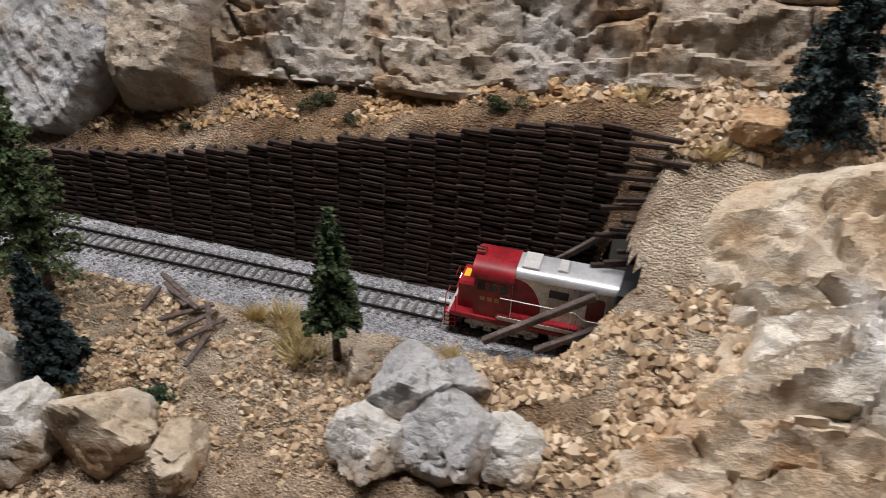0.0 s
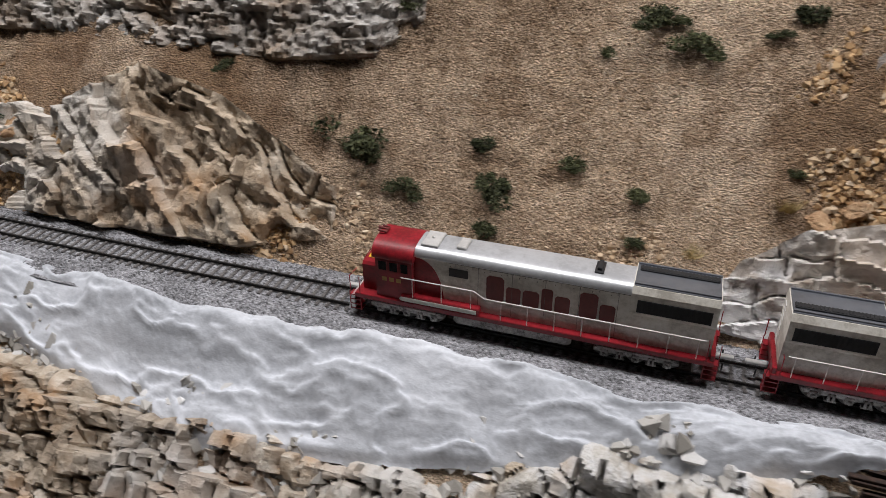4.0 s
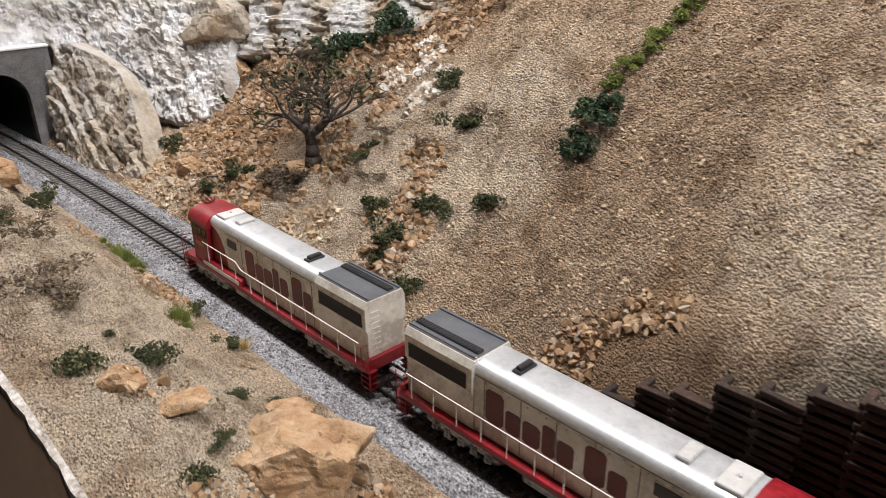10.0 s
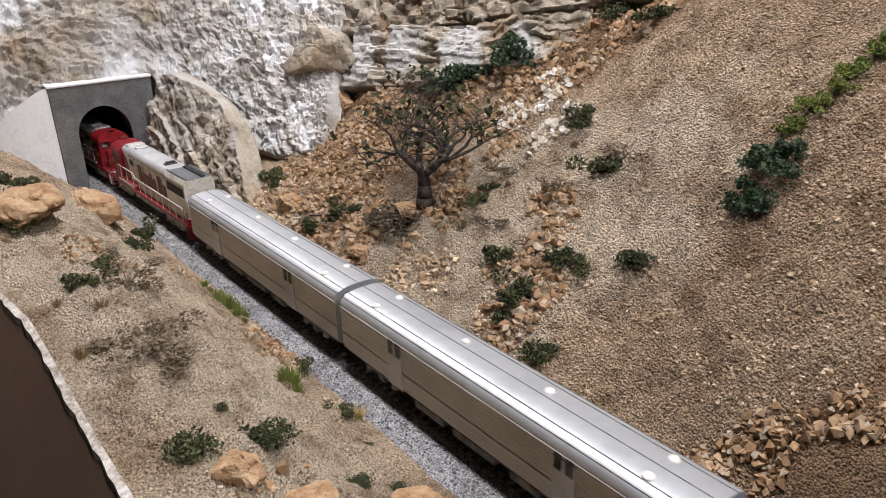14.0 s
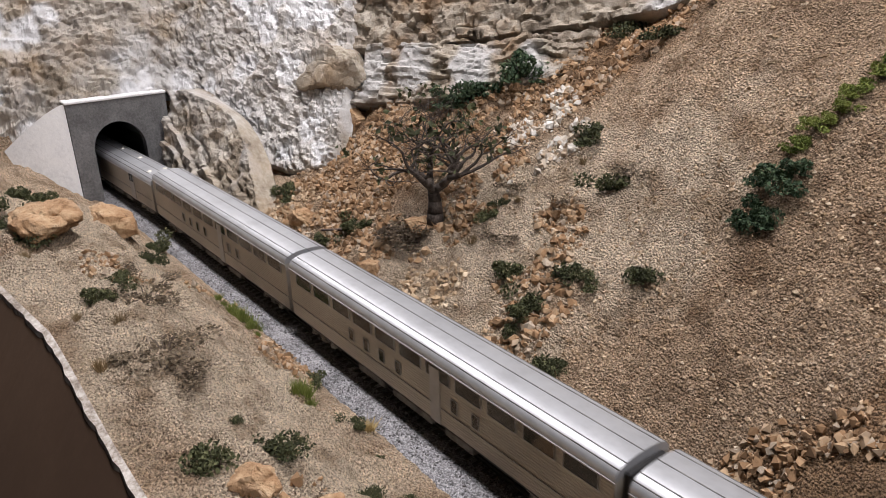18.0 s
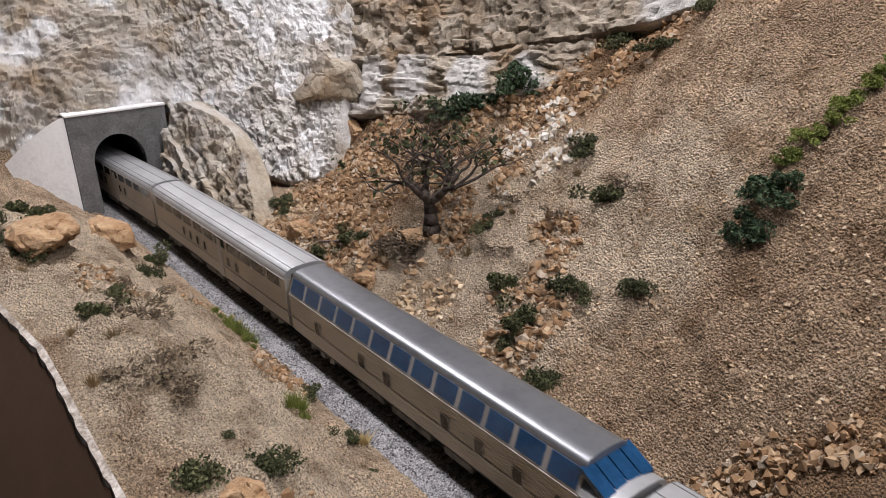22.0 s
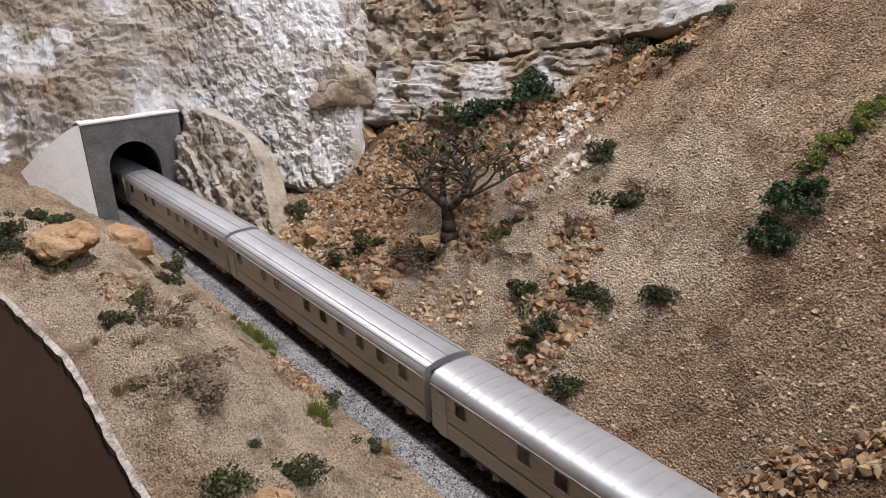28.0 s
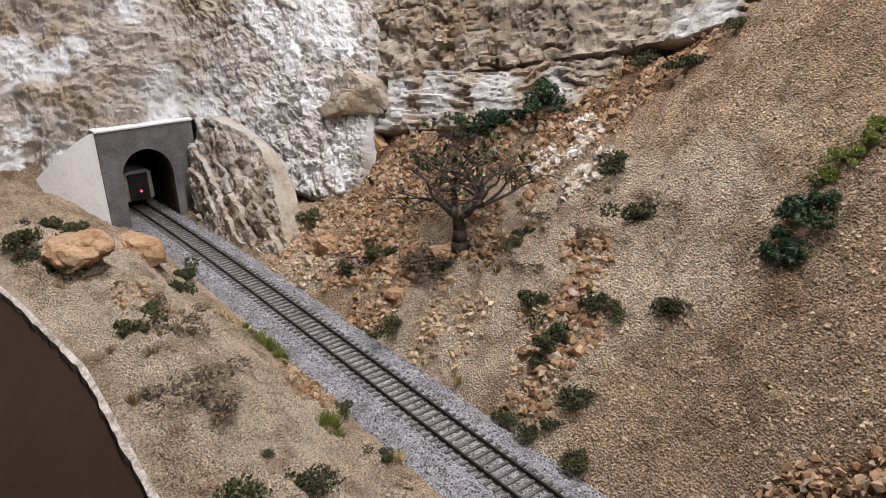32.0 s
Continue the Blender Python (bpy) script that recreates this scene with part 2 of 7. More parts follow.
CONCRETE = grainy("grey_concrete", [(0.3, (0.10, 0.10, 0.104)), (0.5, (0.150, 0.150, 0.155)), (0.75, (0.22, 0.22, 0.23))], 30.0, 400.0, 0.9, 0.3, 0.4, 0.0006)
RIM = grainy("chipped_tan_rim", [(0.3, (0.20, 0.165, 0.14)), (0.5, (0.38, 0.34, 0.31)), (0.75, (0.60, 0.57, 0.55))], 90.0, 500.0, 0.95, 0.5, 0.5, 0.0006)
FASCIA = grainy("brown_fascia_paint", [(0.3, (0.056, 0.032, 0.020)), (0.6, (0.070, 0.041, 0.026)), (0.8, (0.086, 0.052, 0.034))], 6.0, 200.0, 0.6, 0.1, 0.3, 0.0003)
RED = plain("deep_red_paint", (0.27, 0.011, 0.019), 0.40, 0.0, 0.2)
SILVER = plain("silver_paint", (0.64, 0.63, 0.62), 0.38, 0.35, 0.08, 40.0)
STEEL = plain("stainless_steel_model", (0.46, 0.46, 0.468), 0.48, 0.45, 0.07, 25.0)
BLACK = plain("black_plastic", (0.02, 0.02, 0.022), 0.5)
GREEN = grainy("bush_green", [(0.3, (0.025, 0.045, 0.022)), (0.5, (0.06, 0.085, 0.035)), (0.75, (0.13, 0.15, 0.07))], 80.0, 900.0, 0.95, 0.4, 0.5, 0.0005)

# ---- the landform: profiles across the track, at stations along it ----
OFFSETS = (-0.30, -0.22, -0.17, -0.13, -0.10, -0.07, -0.05, -0.036, 0.030, 0.050, 0.080, 0.110, 0.150, 0.200, 0.260, 0.340, 0.450)
STATIONS = []


def station(x, *heights):
    STATIONS.append((x, heights))


station(-5.20, .34, .34, .34, .34, .34, .34, .34, .34, .34, .34, .34, .34, .34, .34, .34, .36, .40)
station(-0.30, .34, .34, .34, .34, .34, .34, .34, .34, .34, .34, .34, .34, .34, .34, .34, .36, .40)
station(-0.120, .074, .087, .095, .101, .112, .146, .170, .170, .200, .222, .237, .250, .273, .308, .358, .416, .489)
station(-0.045, .054, .066, .073, .073, .075, .101, .105, .112, .112, .128, .138, .153, .182, .226, .291, .378, .488)
station(-0.020, .084, .093, .085, .061, .033, .009, -.004, -.002, .000, .012, .030, .040, .050, .080, .140, .250, .380)
station(0.150, .084, .093, .089, .077, .058, .030, .008, -.002, -.002, .006, .016, .026, .040, .085, .150, .270, .400)
station(0.300, .064, .077, .081, .070, .049, .023, .003, -.002, -.002, .011, .026, .043, .077, .124, .185, .295, .432)
station(0.500, .054, .066, .075, .072, .048, .020, .003, -.003, -.002, .017, .037, .059, .088, .127, .175, .244, .348)
station(0.630, .039, .051, .056, .048, .031, .008, -.003, -.003, -.002, .017, .041, .066, .106, .168, .236, .316, .413)
station(0.750, .003, .016, .023, .020, .011, -.003, -.007, -.003, -.002, .021, .067, .103, .147, .200, .257, .327, .424)
station(0.820, -.017, -.004, .003, .007, .004, -.005, -.008, -.003, -.001, .064, .106, .139, .176, .217, .268, .333, .418)
station(0.900, -.027, -.015, -.007, -.001, -.000, -.007, -.010, -.003, -.001, .102, .129, .156, .192, .234, .282, .345, .429)
station(1.050, -.057, -.045, -.032, -.025, -.020, -.016, -.012, -.004, -.001, .124, .146, .175, .213, .260, .313, .372, .445)
station(1.250, -.096, -.081, -.068, -.053, -.038, -.024, -.015, -.004, -.001, .118, .129, .152, .197, .263, .331, .394, .467)
station(1.350, -.116, -.101, -.085, -.066, -.049, -.031, -.019, -.004, -.001, .090, .107, .133, .182, .251, .320, .389, .474)
station(1.430, -.136, -.122, -.106, -.084, -.063, -.039, -.022, -.005, -.001, .056, .091, .123, .172, .239, .315, .389, .474)
station(1.570, -.166, -.154, -.140, -.115, -.088, -.055, -.028, -.005, -.001, .042, .096, .127, .167, .228, .302, .379, .458)
station(1.750, -.157, -.151, -.135, -.110, -.084, -.055, -.027, -.005, -.001, .016, .051, .088, .136, .201, .272, .344, .418)
station(1.90, -.16, -.155, -.14, -.11, -.085, -.052, -.022, -.005, -.001, .008, .034, .064, .110, .165, .235, .32, .40)
station(2.05, -.16, -.155, -.14, -.115, -.095, -.060, -.008, -.004, -.001, .008, .040, .085, .138, .20, .26, .33, .40)
station(2.10, -.15, -.145, -.135, -.12, -.105, -.088, -.004, -.003, -.001, .010, .060, .110, .165, .23, .28, .35, .41)
station(2.15, -.14, -.135, -.125, -.115, -.105, -.090, -.003, -.003, -.001, .020, .095, .150, .20, .26, .31, .37, .42)
station(2.21, -.12, -.115, -.105, -.095, -.085, -.065, .001, -.003, -.001, .025, .11, .165, .21, .26, .31, .37, .42)
station(2.25, -.09, -.08, -.07, -.055, -.04, -.014, .002, -.003, -.001, .032, .10, .16, .205, .26, .31, .37, .42)
station(2.35, -.06, -.055, -.05, -.03, -.012, .000, .002, -.003, -.001, .050, .075, .155, .20, .25, .31, .37, .42)
station(2.55, -.05, -.045, -.03, -.010, .002, .004, .004, -.002, -.001, .088, .100, .125, .165, .23, .29, .36, .42)
station(2.70, -.03, -.02, .00, .010, .015, .016, .012, .000, -.001, .122, .135, .150, .18, .23, .29, .36, .42)
station(2.762, -.01, .00, .01, .020, .026, .028, .022, .004, .001, .140, .148, .160, .18, .23, .29, .36, .42)
station(2.776, -.01, .00, .01, .022, .030, .036, .034, .030, .070, .142, .150, .162, .18, .23, .29, .36, .42)
station(2.800, .00, .01, .02, .030, .042, .056, .064, .072, .13, .145, .152, .165, .18, .23, .29, .36, .42)
station(3.00, .02, .03, .04, .06, .08, .10, .11, .12, .15, .16, .17, .18, .20, .24, .29, .36, .42)
station(7.60, .04, .05, .06, .08, .10, .12, .13, .14, .17, .18, .19, .20, .22, .25, .30, .36, .42)


def pchip_rows(xs, table, x):
    """Smooth interpolation down the columns of a table."""
    i = np.clip(np.searchsorted(xs, x) - 1, 0, len(xs) - 2)
    f = np.clip((x - xs[i]) / (xs[i + 1] - xs[i]), 0, 1)
    f = (0.5 * f + 0.5 * f * f * (3 - 2 * f))[:, None]
    return table[i] * (1 - f) + table[i + 1] * f


def land(x, d):
    """Smooth height of the land at x and at the offset d from the track's centre line; x and d are arrays of one length."""
    xs = np.array([s[0] for s in STATIONS])
    tab = np.array([s[1] for s in STATIONS])
    rows = pchip_rows(xs, tab, x)
    off = np.array(OFFSETS)
    j = np.clip(np.searchsorted(off, d) - 1, 0, len(off) - 2)
    f = np.clip((d - off[j]) / (off[j + 1] - off[j]), 0, 1)
    n = np.arange(len(x))
    return rows[n, j] * (1 - f) + rows[n, j + 1] * f


def land_at(x, y):
    x, y = np.atleast_1d(np.asarray(x, float)), np.atleast_1d(np.asarray(y, float))
    return land(x, y - track_y(x)) + rough_land(x, y)


def rough_land(x, y):
    d = np.abs(y - track_y(x))
    near = smooth_step(0.026, 0.06, d)
    p = np.stack([x, y, 0 * x], 1)
    under = smooth_step(1.04, 1.12, x) * smooth_step(2.14, 2.08, x) * smooth_step(-0.025, -0.04, y - track_y(x)) * smooth_step(-0.17, -0.15, y - track_y(x))
    near = near * (1 - 0.72 * under)
    clumps = np.clip(fbm(p * 210, 2, 31) - 0.47, -0.3, 0.3) * 0.0085
    pits = np.minimum(0.0, fbm(p * 120, 2, 37) - 0.40) * 0.016
    near = near * smooth_step(-0.002, 0.014, y - edge_y(x))
    return near * (clumps + pits + (fbm(p * 28, 3, 3) - 0.5) * 0.017 + (fbm(p * 105, 3, 9) - 0.5) * 0.0065 * (0.35 + 1.3 * fbm(p * 9, 2, 19))) - 0.007 * smooth_step(0.045, 0.026, d)


def edge_y(x):
    """Front edge of the layout."""
    return np.interp(x, (-0.4, 0.0, 0.15, 0.25, 0.4, 0.5, 0.6, 0.7, 0.8, 0.9, 1.0, 1.15, 1.3, 1.4, 1.5, 1.7, 1.85, 3.6), (-0.33, -0.2559, -0.2329, -0.2155, -0.1893, -0.1767, -0.174, -0.1697, -0.1533, -0.1295, -0.114, -0.1134, -0.1124, -0.1278, -0.143, -0.153, -0.16, -0.16))


def blobs(x, y, spots):
    """Soft mask, 0 to 1, of a few round patches (x, y, radius)."""
    out = np.zeros(len(x))
    wob = (fbm(np.stack([x, y, 0 * x], 1) * 40, 3, 5) - 0.5) * 0.9
    for cx, cy, r in spots:
        out = np.maximum(out, smooth_step(1.15, 0.55, np.hypot(x - cx, y - cy) / r + wob))
    return out


RUST_SPOTS = [(0.30, 0.141, 0.07), (0.38, 0.167, 0.06), (0.45, 0.122, 0.05), (0.33, 0.058, 0.04), (0.48, 0.247, 0.06), (0.22, 0.174, 0.05), (1.13, 0.107, 0.06), (1.22, 0.081, 0.07), (1.32, 0.075, 0.07), (1.40, 0.062, 0.06),
              (1.48, 0.107, 0.05), (1.62, 0.140, 0.05), (2.08, 0.19, 0.06), (2.12, 0.16, 0.04), (2.40, 0.17, 0.06), (2.55, 0.19, 0.08), (2.68, 0.21, 0.08), (2.50, 0.03, 0.07), (2.44, 0.0, 0.08), (2.75, 0.06, 0.06), (2.78, 0.20, 0.05), (0.80, 0.037, 0.05), (0.42, 0.194, 0.05), (0.53, 0.264, 0.05)]
BROWN_SPOTS = [(0.80, 0.17, 0.16), (0.93, 0.13, 0.12), (0.72, 0.10, 0.09), (0.86, 0.22, 0.13), (0.74, 0.24, 0.10), (1.00, 0.17, 0.10), (1.62, 0.18, 0.10)]
PALE_SPOTS = [(2.46, 0.03, 0.05), (2.52, 0.05, 0.05), (2.58, 0.05, 0.06), (2.64, 0.06, 0.05), (2.35, 0.04, 0.04), (2.70, 0.07, 0.04), (0.30, -0.13, 0.09), (0.42, -0.13, 0.09), (0.54, -0.12, 0.09), (0.66, -0.11, 0.08), (0.30, 0.05, 0.04), (0.52, 0.15, 0.06), (0.56, 0.10, 0.06), (0.62, 0.13, 0.07), (0.60, 0.05, 0.04), (0.80, -0.09, 0.07), (2.86, 0.12, 0.10), (2.93, 0.18, 0.10), (2.60, 0.05, 0.06), (0.50, 0.094, 0.12), (0.95, 0.089, 0.12)]


def ground_sheet(name, xs, ds, label, hole=True):
    gx, gd = np.meshgrid(xs, ds, indexing="ij")
    gy = track_y(gx) + gd
    lim = edge_y(gx)
    gy = np.maximum(gy, lim)
    x, y = gx.ravel(), gy.ravel()
    z = land_at(x, y)
    gz = z.reshape(gx.shape)
    keep = ~((gy[:-1, 1:] <= lim[:-1, 1:] + 1e-6) & (gy[1:, 1:] <= lim[1:, 1:] + 1e-6))
    mid_x, mid_d = (gx[:-1, :-1] + gx[1:, 1:]) / 2, (gd[:-1, :-1] + gd[1:, 1:]) / 2
    mid_z = (gz[:-1, :-1] + gz[1:, 1:]) / 2
    if hole:
        keep &= ~((mid_x > 2.762) & (mid_x < 2.83) & (np.abs(mid_d) < 0.026) & (mid_z < 0.075))
        keep &= ~((mid_x < -0.001) & (mid_x > -0.06) & (np.abs(mid_d + 0.0) < 0.034) & (mid_z < 0.13))
    me = grid_mesh(name, np.stack([x, y, z], 1), len(xs), len(ds), SAND, True, keep)
    for key, spots in (("rust", RUST_SPOTS), ("pale", PALE_SPOTS), ("brown", BROWN_SPOTS)):
        at = me.attributes.new(key, "FLOAT", "POINT")
        at.data.foreach_set("value", blobs(x, y, spots).astype(np.float32))
    return tagged(new(name, me), label, "ground", kind="structure")


OFFS = np.concatenate([np.arange(-0.30, -0.20, 0.004), np.arange(-0.20, -0.031, 0.0018), np.arange(-0.03, 0.031, 0.01), np.arange(0.034, 0.29, 0.0018), np.arange(0.29, 0.46, 0.005)])
ALONG = np.concatenate([np.arange(-0.30, 0.15, 0.004), np.arange(0.15, 1.02, 0.0017), np.arange(1.02, 2.90, 0.0023), np.arange(2.90, 3.20, 0.006)])
ground_sheet("ground", ALONG, OFFS, "sandy tan model landscape with hills beside the track")
COARSE = np.concatenate([np.arange(-0.30, -0.03, 0.03), np.arange(0.04, 0.46, 0.03)])
ground_sheet("ground_west", np.arange(-5.2, -0.29, 0.1), COARSE, "plain hill over the hidden track", False)
ground_sheet("ground_east", np.arange(3.19, 7.6, 0.1), COARSE, "plain hill over the hidden track", False)


def strip(name, xs, prof, material):
    """Sweep a profile of (offset, height) along the track."""
    pts = [(x, float(track_y(x)) + d, z) for x in xs for d, z in prof]
    return grid_mesh(name, np.array(pts), len(xs), len(prof), material, False)


def stones_mesh(name, centers, sizes, material, seed=1, flat=0.75):
    """Many small angular stones in one mesh."""
    rng = np.random.default_rng(seed)
    n = len(centers)
    base = np.array([(1, 0, 0), (-1, 0, 0), (0, 1, 0), (0, -1, 0), (0, 0, 1), (0, 0, -1), (.6, .6, .5), (-.6, .55, -.5)])
    faces = np.array([(0, 6, 4), (0, 2, 6), (6, 2, 4), (4, 2, 1), (4, 1, 3), (4, 3, 0), (5, 2, 0), (5, 7, 2), (7, 1, 2), (5, 1, 7), (5, 3, 1), (5, 0, 3)])
    v = base[None] * (0.75 + 0.5 * rng.random((n, 8, 1)))
    v = v * np.stack([0.8 + 0.6 * rng.random(n), 0.6 + 0.5 * rng.random(n), flat * (0.8 + 0.5 * rng.random(n))], 1)[:, None, :]
    ax = rng.normal(size=(n, 3)) * np.array([0.5, 0.5, 1.0])
    ax /= np.linalg.norm(ax, axis=1)[:, None]
    ang = rng.random(n) * 6.28
    c, s = np.cos(ang)[:, None, None], np.sin(ang)[:, None, None]
    k = ax[:, None, :]
    v = v * c + np.cross(np.broadcast_to(k, v.shape), v) * s + k * (v * k).sum(-1, keepdims=True) * (1 - c)
    v = v * np.asarray(sizes)[:, None, None] + np.asarray(centers)[:, None, :]
    f = (faces[None] + 8 * np.arange(n)[:, None, None]).reshape(-1, 3)
    return raw_mesh(name, v.reshape(-1, 3), f, material, False)


def island_rock(name, stops, rough=0.95):
    """Stone whose tone differs from piece to piece."""
    m, nodes, links, b = mat(name, rough)
    g = nodes.new("ShaderNodeNewGeometry")
    co = nodes.new("ShaderNodeTexCoord").outputs["Object"]
    n2 = noise_node(nodes, links, co, 700.0, 3.0, 0.7)
    mx = nodes.new("ShaderNodeMix")
    mx.inputs[0].default_value = 0.25
    links.new(g.outputs["Random Per Island"], mx.inputs[2])
    links.new(n2.outputs["Fac"], mx.inputs[3])
    r = ramp_node(nodes, stops)
    links.new(mx.outputs[0], r.inputs[0])
    links.new(r.outputs[0], b.inputs["Base Color"])
    return m


BALLAST_STONE = island_rock("ballast_stone", [(0.05, (0.045, 0.045, 0.047)), (0.35, (0.135, 0.134, 0.140)), (0.65, (0.26, 0.258, 0.272)), (0.95, (0.50, 0.50, 0.53))])
SCREE_STONE = island_rock("orange_scree_stone", [(0.05, (0.11, 0.065, 0.035)), (0.30, (0.26, 0.155, 0.082)), (0.50, (0.36, 0.225, 0.125)), (0.68, (0.44, 0.31, 0.195)), (0.82, (0.36, 0.29, 0.225)), (0.95, (0.62, 0.54, 0.44))])
TALUS_STONE = island_rock("bright_orange_talus_stone", [(0.05, (0.16, 0.09, 0.045)), (0.30, (0.38, 0.235, 0.115)), (0.50, (0.52, 0.345, 0.18)), (0.68, (0.60, 0.43, 0.26)), (0.82, (0.48, 0.37, 0.26)), (0.95, (0.70, 0.58, 0.43))])
PALE_STONE = island_rock("pale_scree_stone", [(0.05, (0.20, 0.135, 0.08)), (0.4, (0.42, 0.30, 0.19)), (0.7, (0.55, 0.42, 0.29)), (0.95, (0.68, 0.57, 0.44))])
GREY_STONE = island_rock("grey_rubble_stone", [(0.05, (0.20, 0.185, 0.165)), (0.35, (0.38, 0.36, 0.33)), (0.7, (0.54, 0.53, 0.52)), (0.95, (0.70, 0.69, 0.69))])


def build_track():
    xs = np.arange(-0.6, 3.2, 0.02)
    ob = new("ballast", strip("ballast", xs, [(-0.040, -0.0090), (-0.024, -0.0030), (0.024, -0.0030), (0.037, -0.0080)], BALLAST))
    tagged(ob, "grey crushed-stone ballast bed under the track", "ballast", kind="structure")
    rng = np.random.default_rng(4)
    n = 46000
    x = rng.uniform(-0.06, 2.84, n)
    d = rng.uniform(-0.036, 0.034, n)
    z = np.interp(d, (-0.040, -0.024, 0.024, 0.037), (-0.0090, -0.0030, -0.0030, -0.0080))
    keep = ~((np.abs(np.abs(d) - 0.00875) < 0.0012))
    x, d, z = x[keep], d[keep], z[keep]
    size = rng.uniform(0.0005, 0.0011, len(x))
    pts = np.stack([x, track_y(x) + d, z + 0.0001], 1)
    tagged(new("ballast_stones", stones_mesh("ballast_stones", pts, size, BALLAST_STONE, 2)), "loose grey ballast stones between and beside the ties", "ballast", kind="stuff")
    for side in (-1, 1):
        c = side * 0.00875
        prof = [(c - 0.0012, -0.0022), (c - 0.0004, -0.0016), (c - 0.0004, -0.0006), (c - 0.0006, -0.0004), (c - 0.0006, 0), (c + 0.0006, 0), (c + 0.0006, -0.0004), (c + 0.0004, -0.0006), (c + 0.0004, -0.0016), (c + 0.0012, -0.0022)]
        ob = new("rail", strip("rail", np.arange(-5.0, 7.4, 0.02), prof, RAIL))
        tagged(ob, "blackened steel model rail with a worn top", "rail", group="rails of the track", kind="structure")


build_track()

# ---- building kit ----
class Kit:
    """Collects boxes, swept profiles and rods into one mesh."""

    def __init__(self):
        self.v, self.f, self.s = [], [], []

    def add(self, verts, faces, smooth=False):
        n = len(self.v)
        self.v += [tuple(float(c) for c in p) for p in verts]
        self.f += [tuple(i + n for i in f) for f in faces]
        self.s += [smooth] * len(faces)
        return self

    def box(self, x0, x1, y0, y1, z0, z1, c=0.0):
        """A box with its edges chamfered by c."""
        if c <= 0:
            v = [(x, y, z) for x in (x0, x1) for y in (y0, y1) for z in (z0, z1)]
            return self.add(v, [(0, 1, 3, 2), (4, 6, 7, 5), (0, 4, 5, 1), (2, 3, 7, 6), (0, 2, 6, 4), (1, 5, 7, 3)])
        prof = [(y0 + c, z0), (y1 - c, z0), (y1, z0 + c), (y1, z1 - c), (y1 - c, z1), (y0 + c, z1), (y0, z1 - c), (y0, z0 + c)]
        inner = [(y0 + c, z0 + c), (y1 - c, z0 + c), (y1 - c, z0 + c), (y1 - c, z1 - c), (y1 - c, z1 - c), (y0 + c, z1 - c), (y0 + c, z1 - c), (y0 + c, z0 + c)]
        v = []
        for x, pr in ((x0, inner), (x0 + c, prof), (x1 - c, prof), (x1, inner)):
            v += [(x, *q) for q in pr]
        f = []
        for k in range(3):
            for i in range(8):
                j = (i + 1) % 8
                f.append((8 * k + i, 8 * k + j, 8 * k + 8 + j, 8 * k + 8 + i))
        f += [tuple(range(7, -1, -1)), tuple(range(24, 32))]
        return self.add(v, f)

    def sweep(self, prof, x0, x1, smooth=True, caps=True, steps=1):
        """A closed profile of (y, z), counter-clockwise seen from +x, swept along x."""
        n = len(prof)
        v = [(x0 + (x1 - x0) * k / steps, y, z) for k in range(steps + 1) for y, z in prof]
        f = [(n * k + i, n * k + (i + 1) % n, n * k + n + (i + 1) % n, n * k + n + i) for k in range(steps) for i in range(n)]
        self.add(v, f, smooth)
        if caps:
            self.add([(x0, y, z) for y, z in prof], [tuple(range(n - 1, -1, -1))])
            self.add([(x1, y, z) for y, z in prof], [tuple(range(n))])
        return self

    def plate(self, outline, y0, y1):
        """An outline of (x, z) with thickness along y."""
        n = len(outline)
        v = [(x, y0, z) for x, z in outline] + [(x, y1, z) for x, z in outline]
        f = [tuple(range(n)), tuple(range(2 * n - 1, n - 1, -1))] + [(i, i + n, (i + 1) % n + n, (i + 1) % n) for i in range(n)]
        return self.add(v, f)

    def rod(self, a, b, r, sides=6, r2=None):
        a, b = Vector(a), Vector(b)
        d = (b - a).normalized()
        u = d.cross(Vector((0.13, 0.2, 0.97)) if abs(d.z) < 0.9 else Vector((1, 0, 0.1))).normalized()
        w = d.cross(u)
        v = []
        for p, q in ((a, r), (b, r if r2 is None else r2)):
            v += [p + q * (math.cos(2 * math.pi * i / sides) * u + math.sin(2 * math.pi * i / sides) * w) for i in range(sides)]
        f = [(i, (i + 1) % sides, (i + 1) % sides + sides, i + sides) for i in range(sides)]
        f += [tuple(range(sides - 1, -1, -1)), tuple(range(sides, 2 * sides))]
        return self.add(v, f, sides > 5)

    def tube(self, pts, radii, sides=7):
        """One closed tube along a line of points."""
        pts = [Vector(p) for p in pts]
        n = len(pts)
        v = []
        for i, (p, r) in enumerate(zip(pts, radii)):
            d = (pts[min(i + 1, n - 1)] - pts[max(i - 1, 0)]).normalized()
            u = d.cross(Vector((0.13, 0.9, 0.2)) if abs(d.y) < 0.8 else Vector((1, 0, 0.1))).normalized()
            w = d.cross(u)
            v += [p + r * (math.cos(2 * math.pi * k / sides) * u + math.sin(2 * math.pi * k / sides) * w) for k in range(sides)]
        f = [(sides * i + k, sides * i + (k + 1) % sides, sides * i + sides + (k + 1) % sides, sides * i + sides + k) for i in range(n - 1) for k in range(sides)]
        f += [tuple(range(sides - 1, -1, -1)), tuple(range(sides * (n - 1), sides * n))]
        return self.add(v, f, True)

    def mesh(self, name, material):
        me = bpy.data.meshes.new(name)
        me.from_pydata(self.v, [], self.f)
        if material:
            me.materials.append(material)
        me.polygons.foreach_set("use_smooth", self.s)
        me.update()
        return me


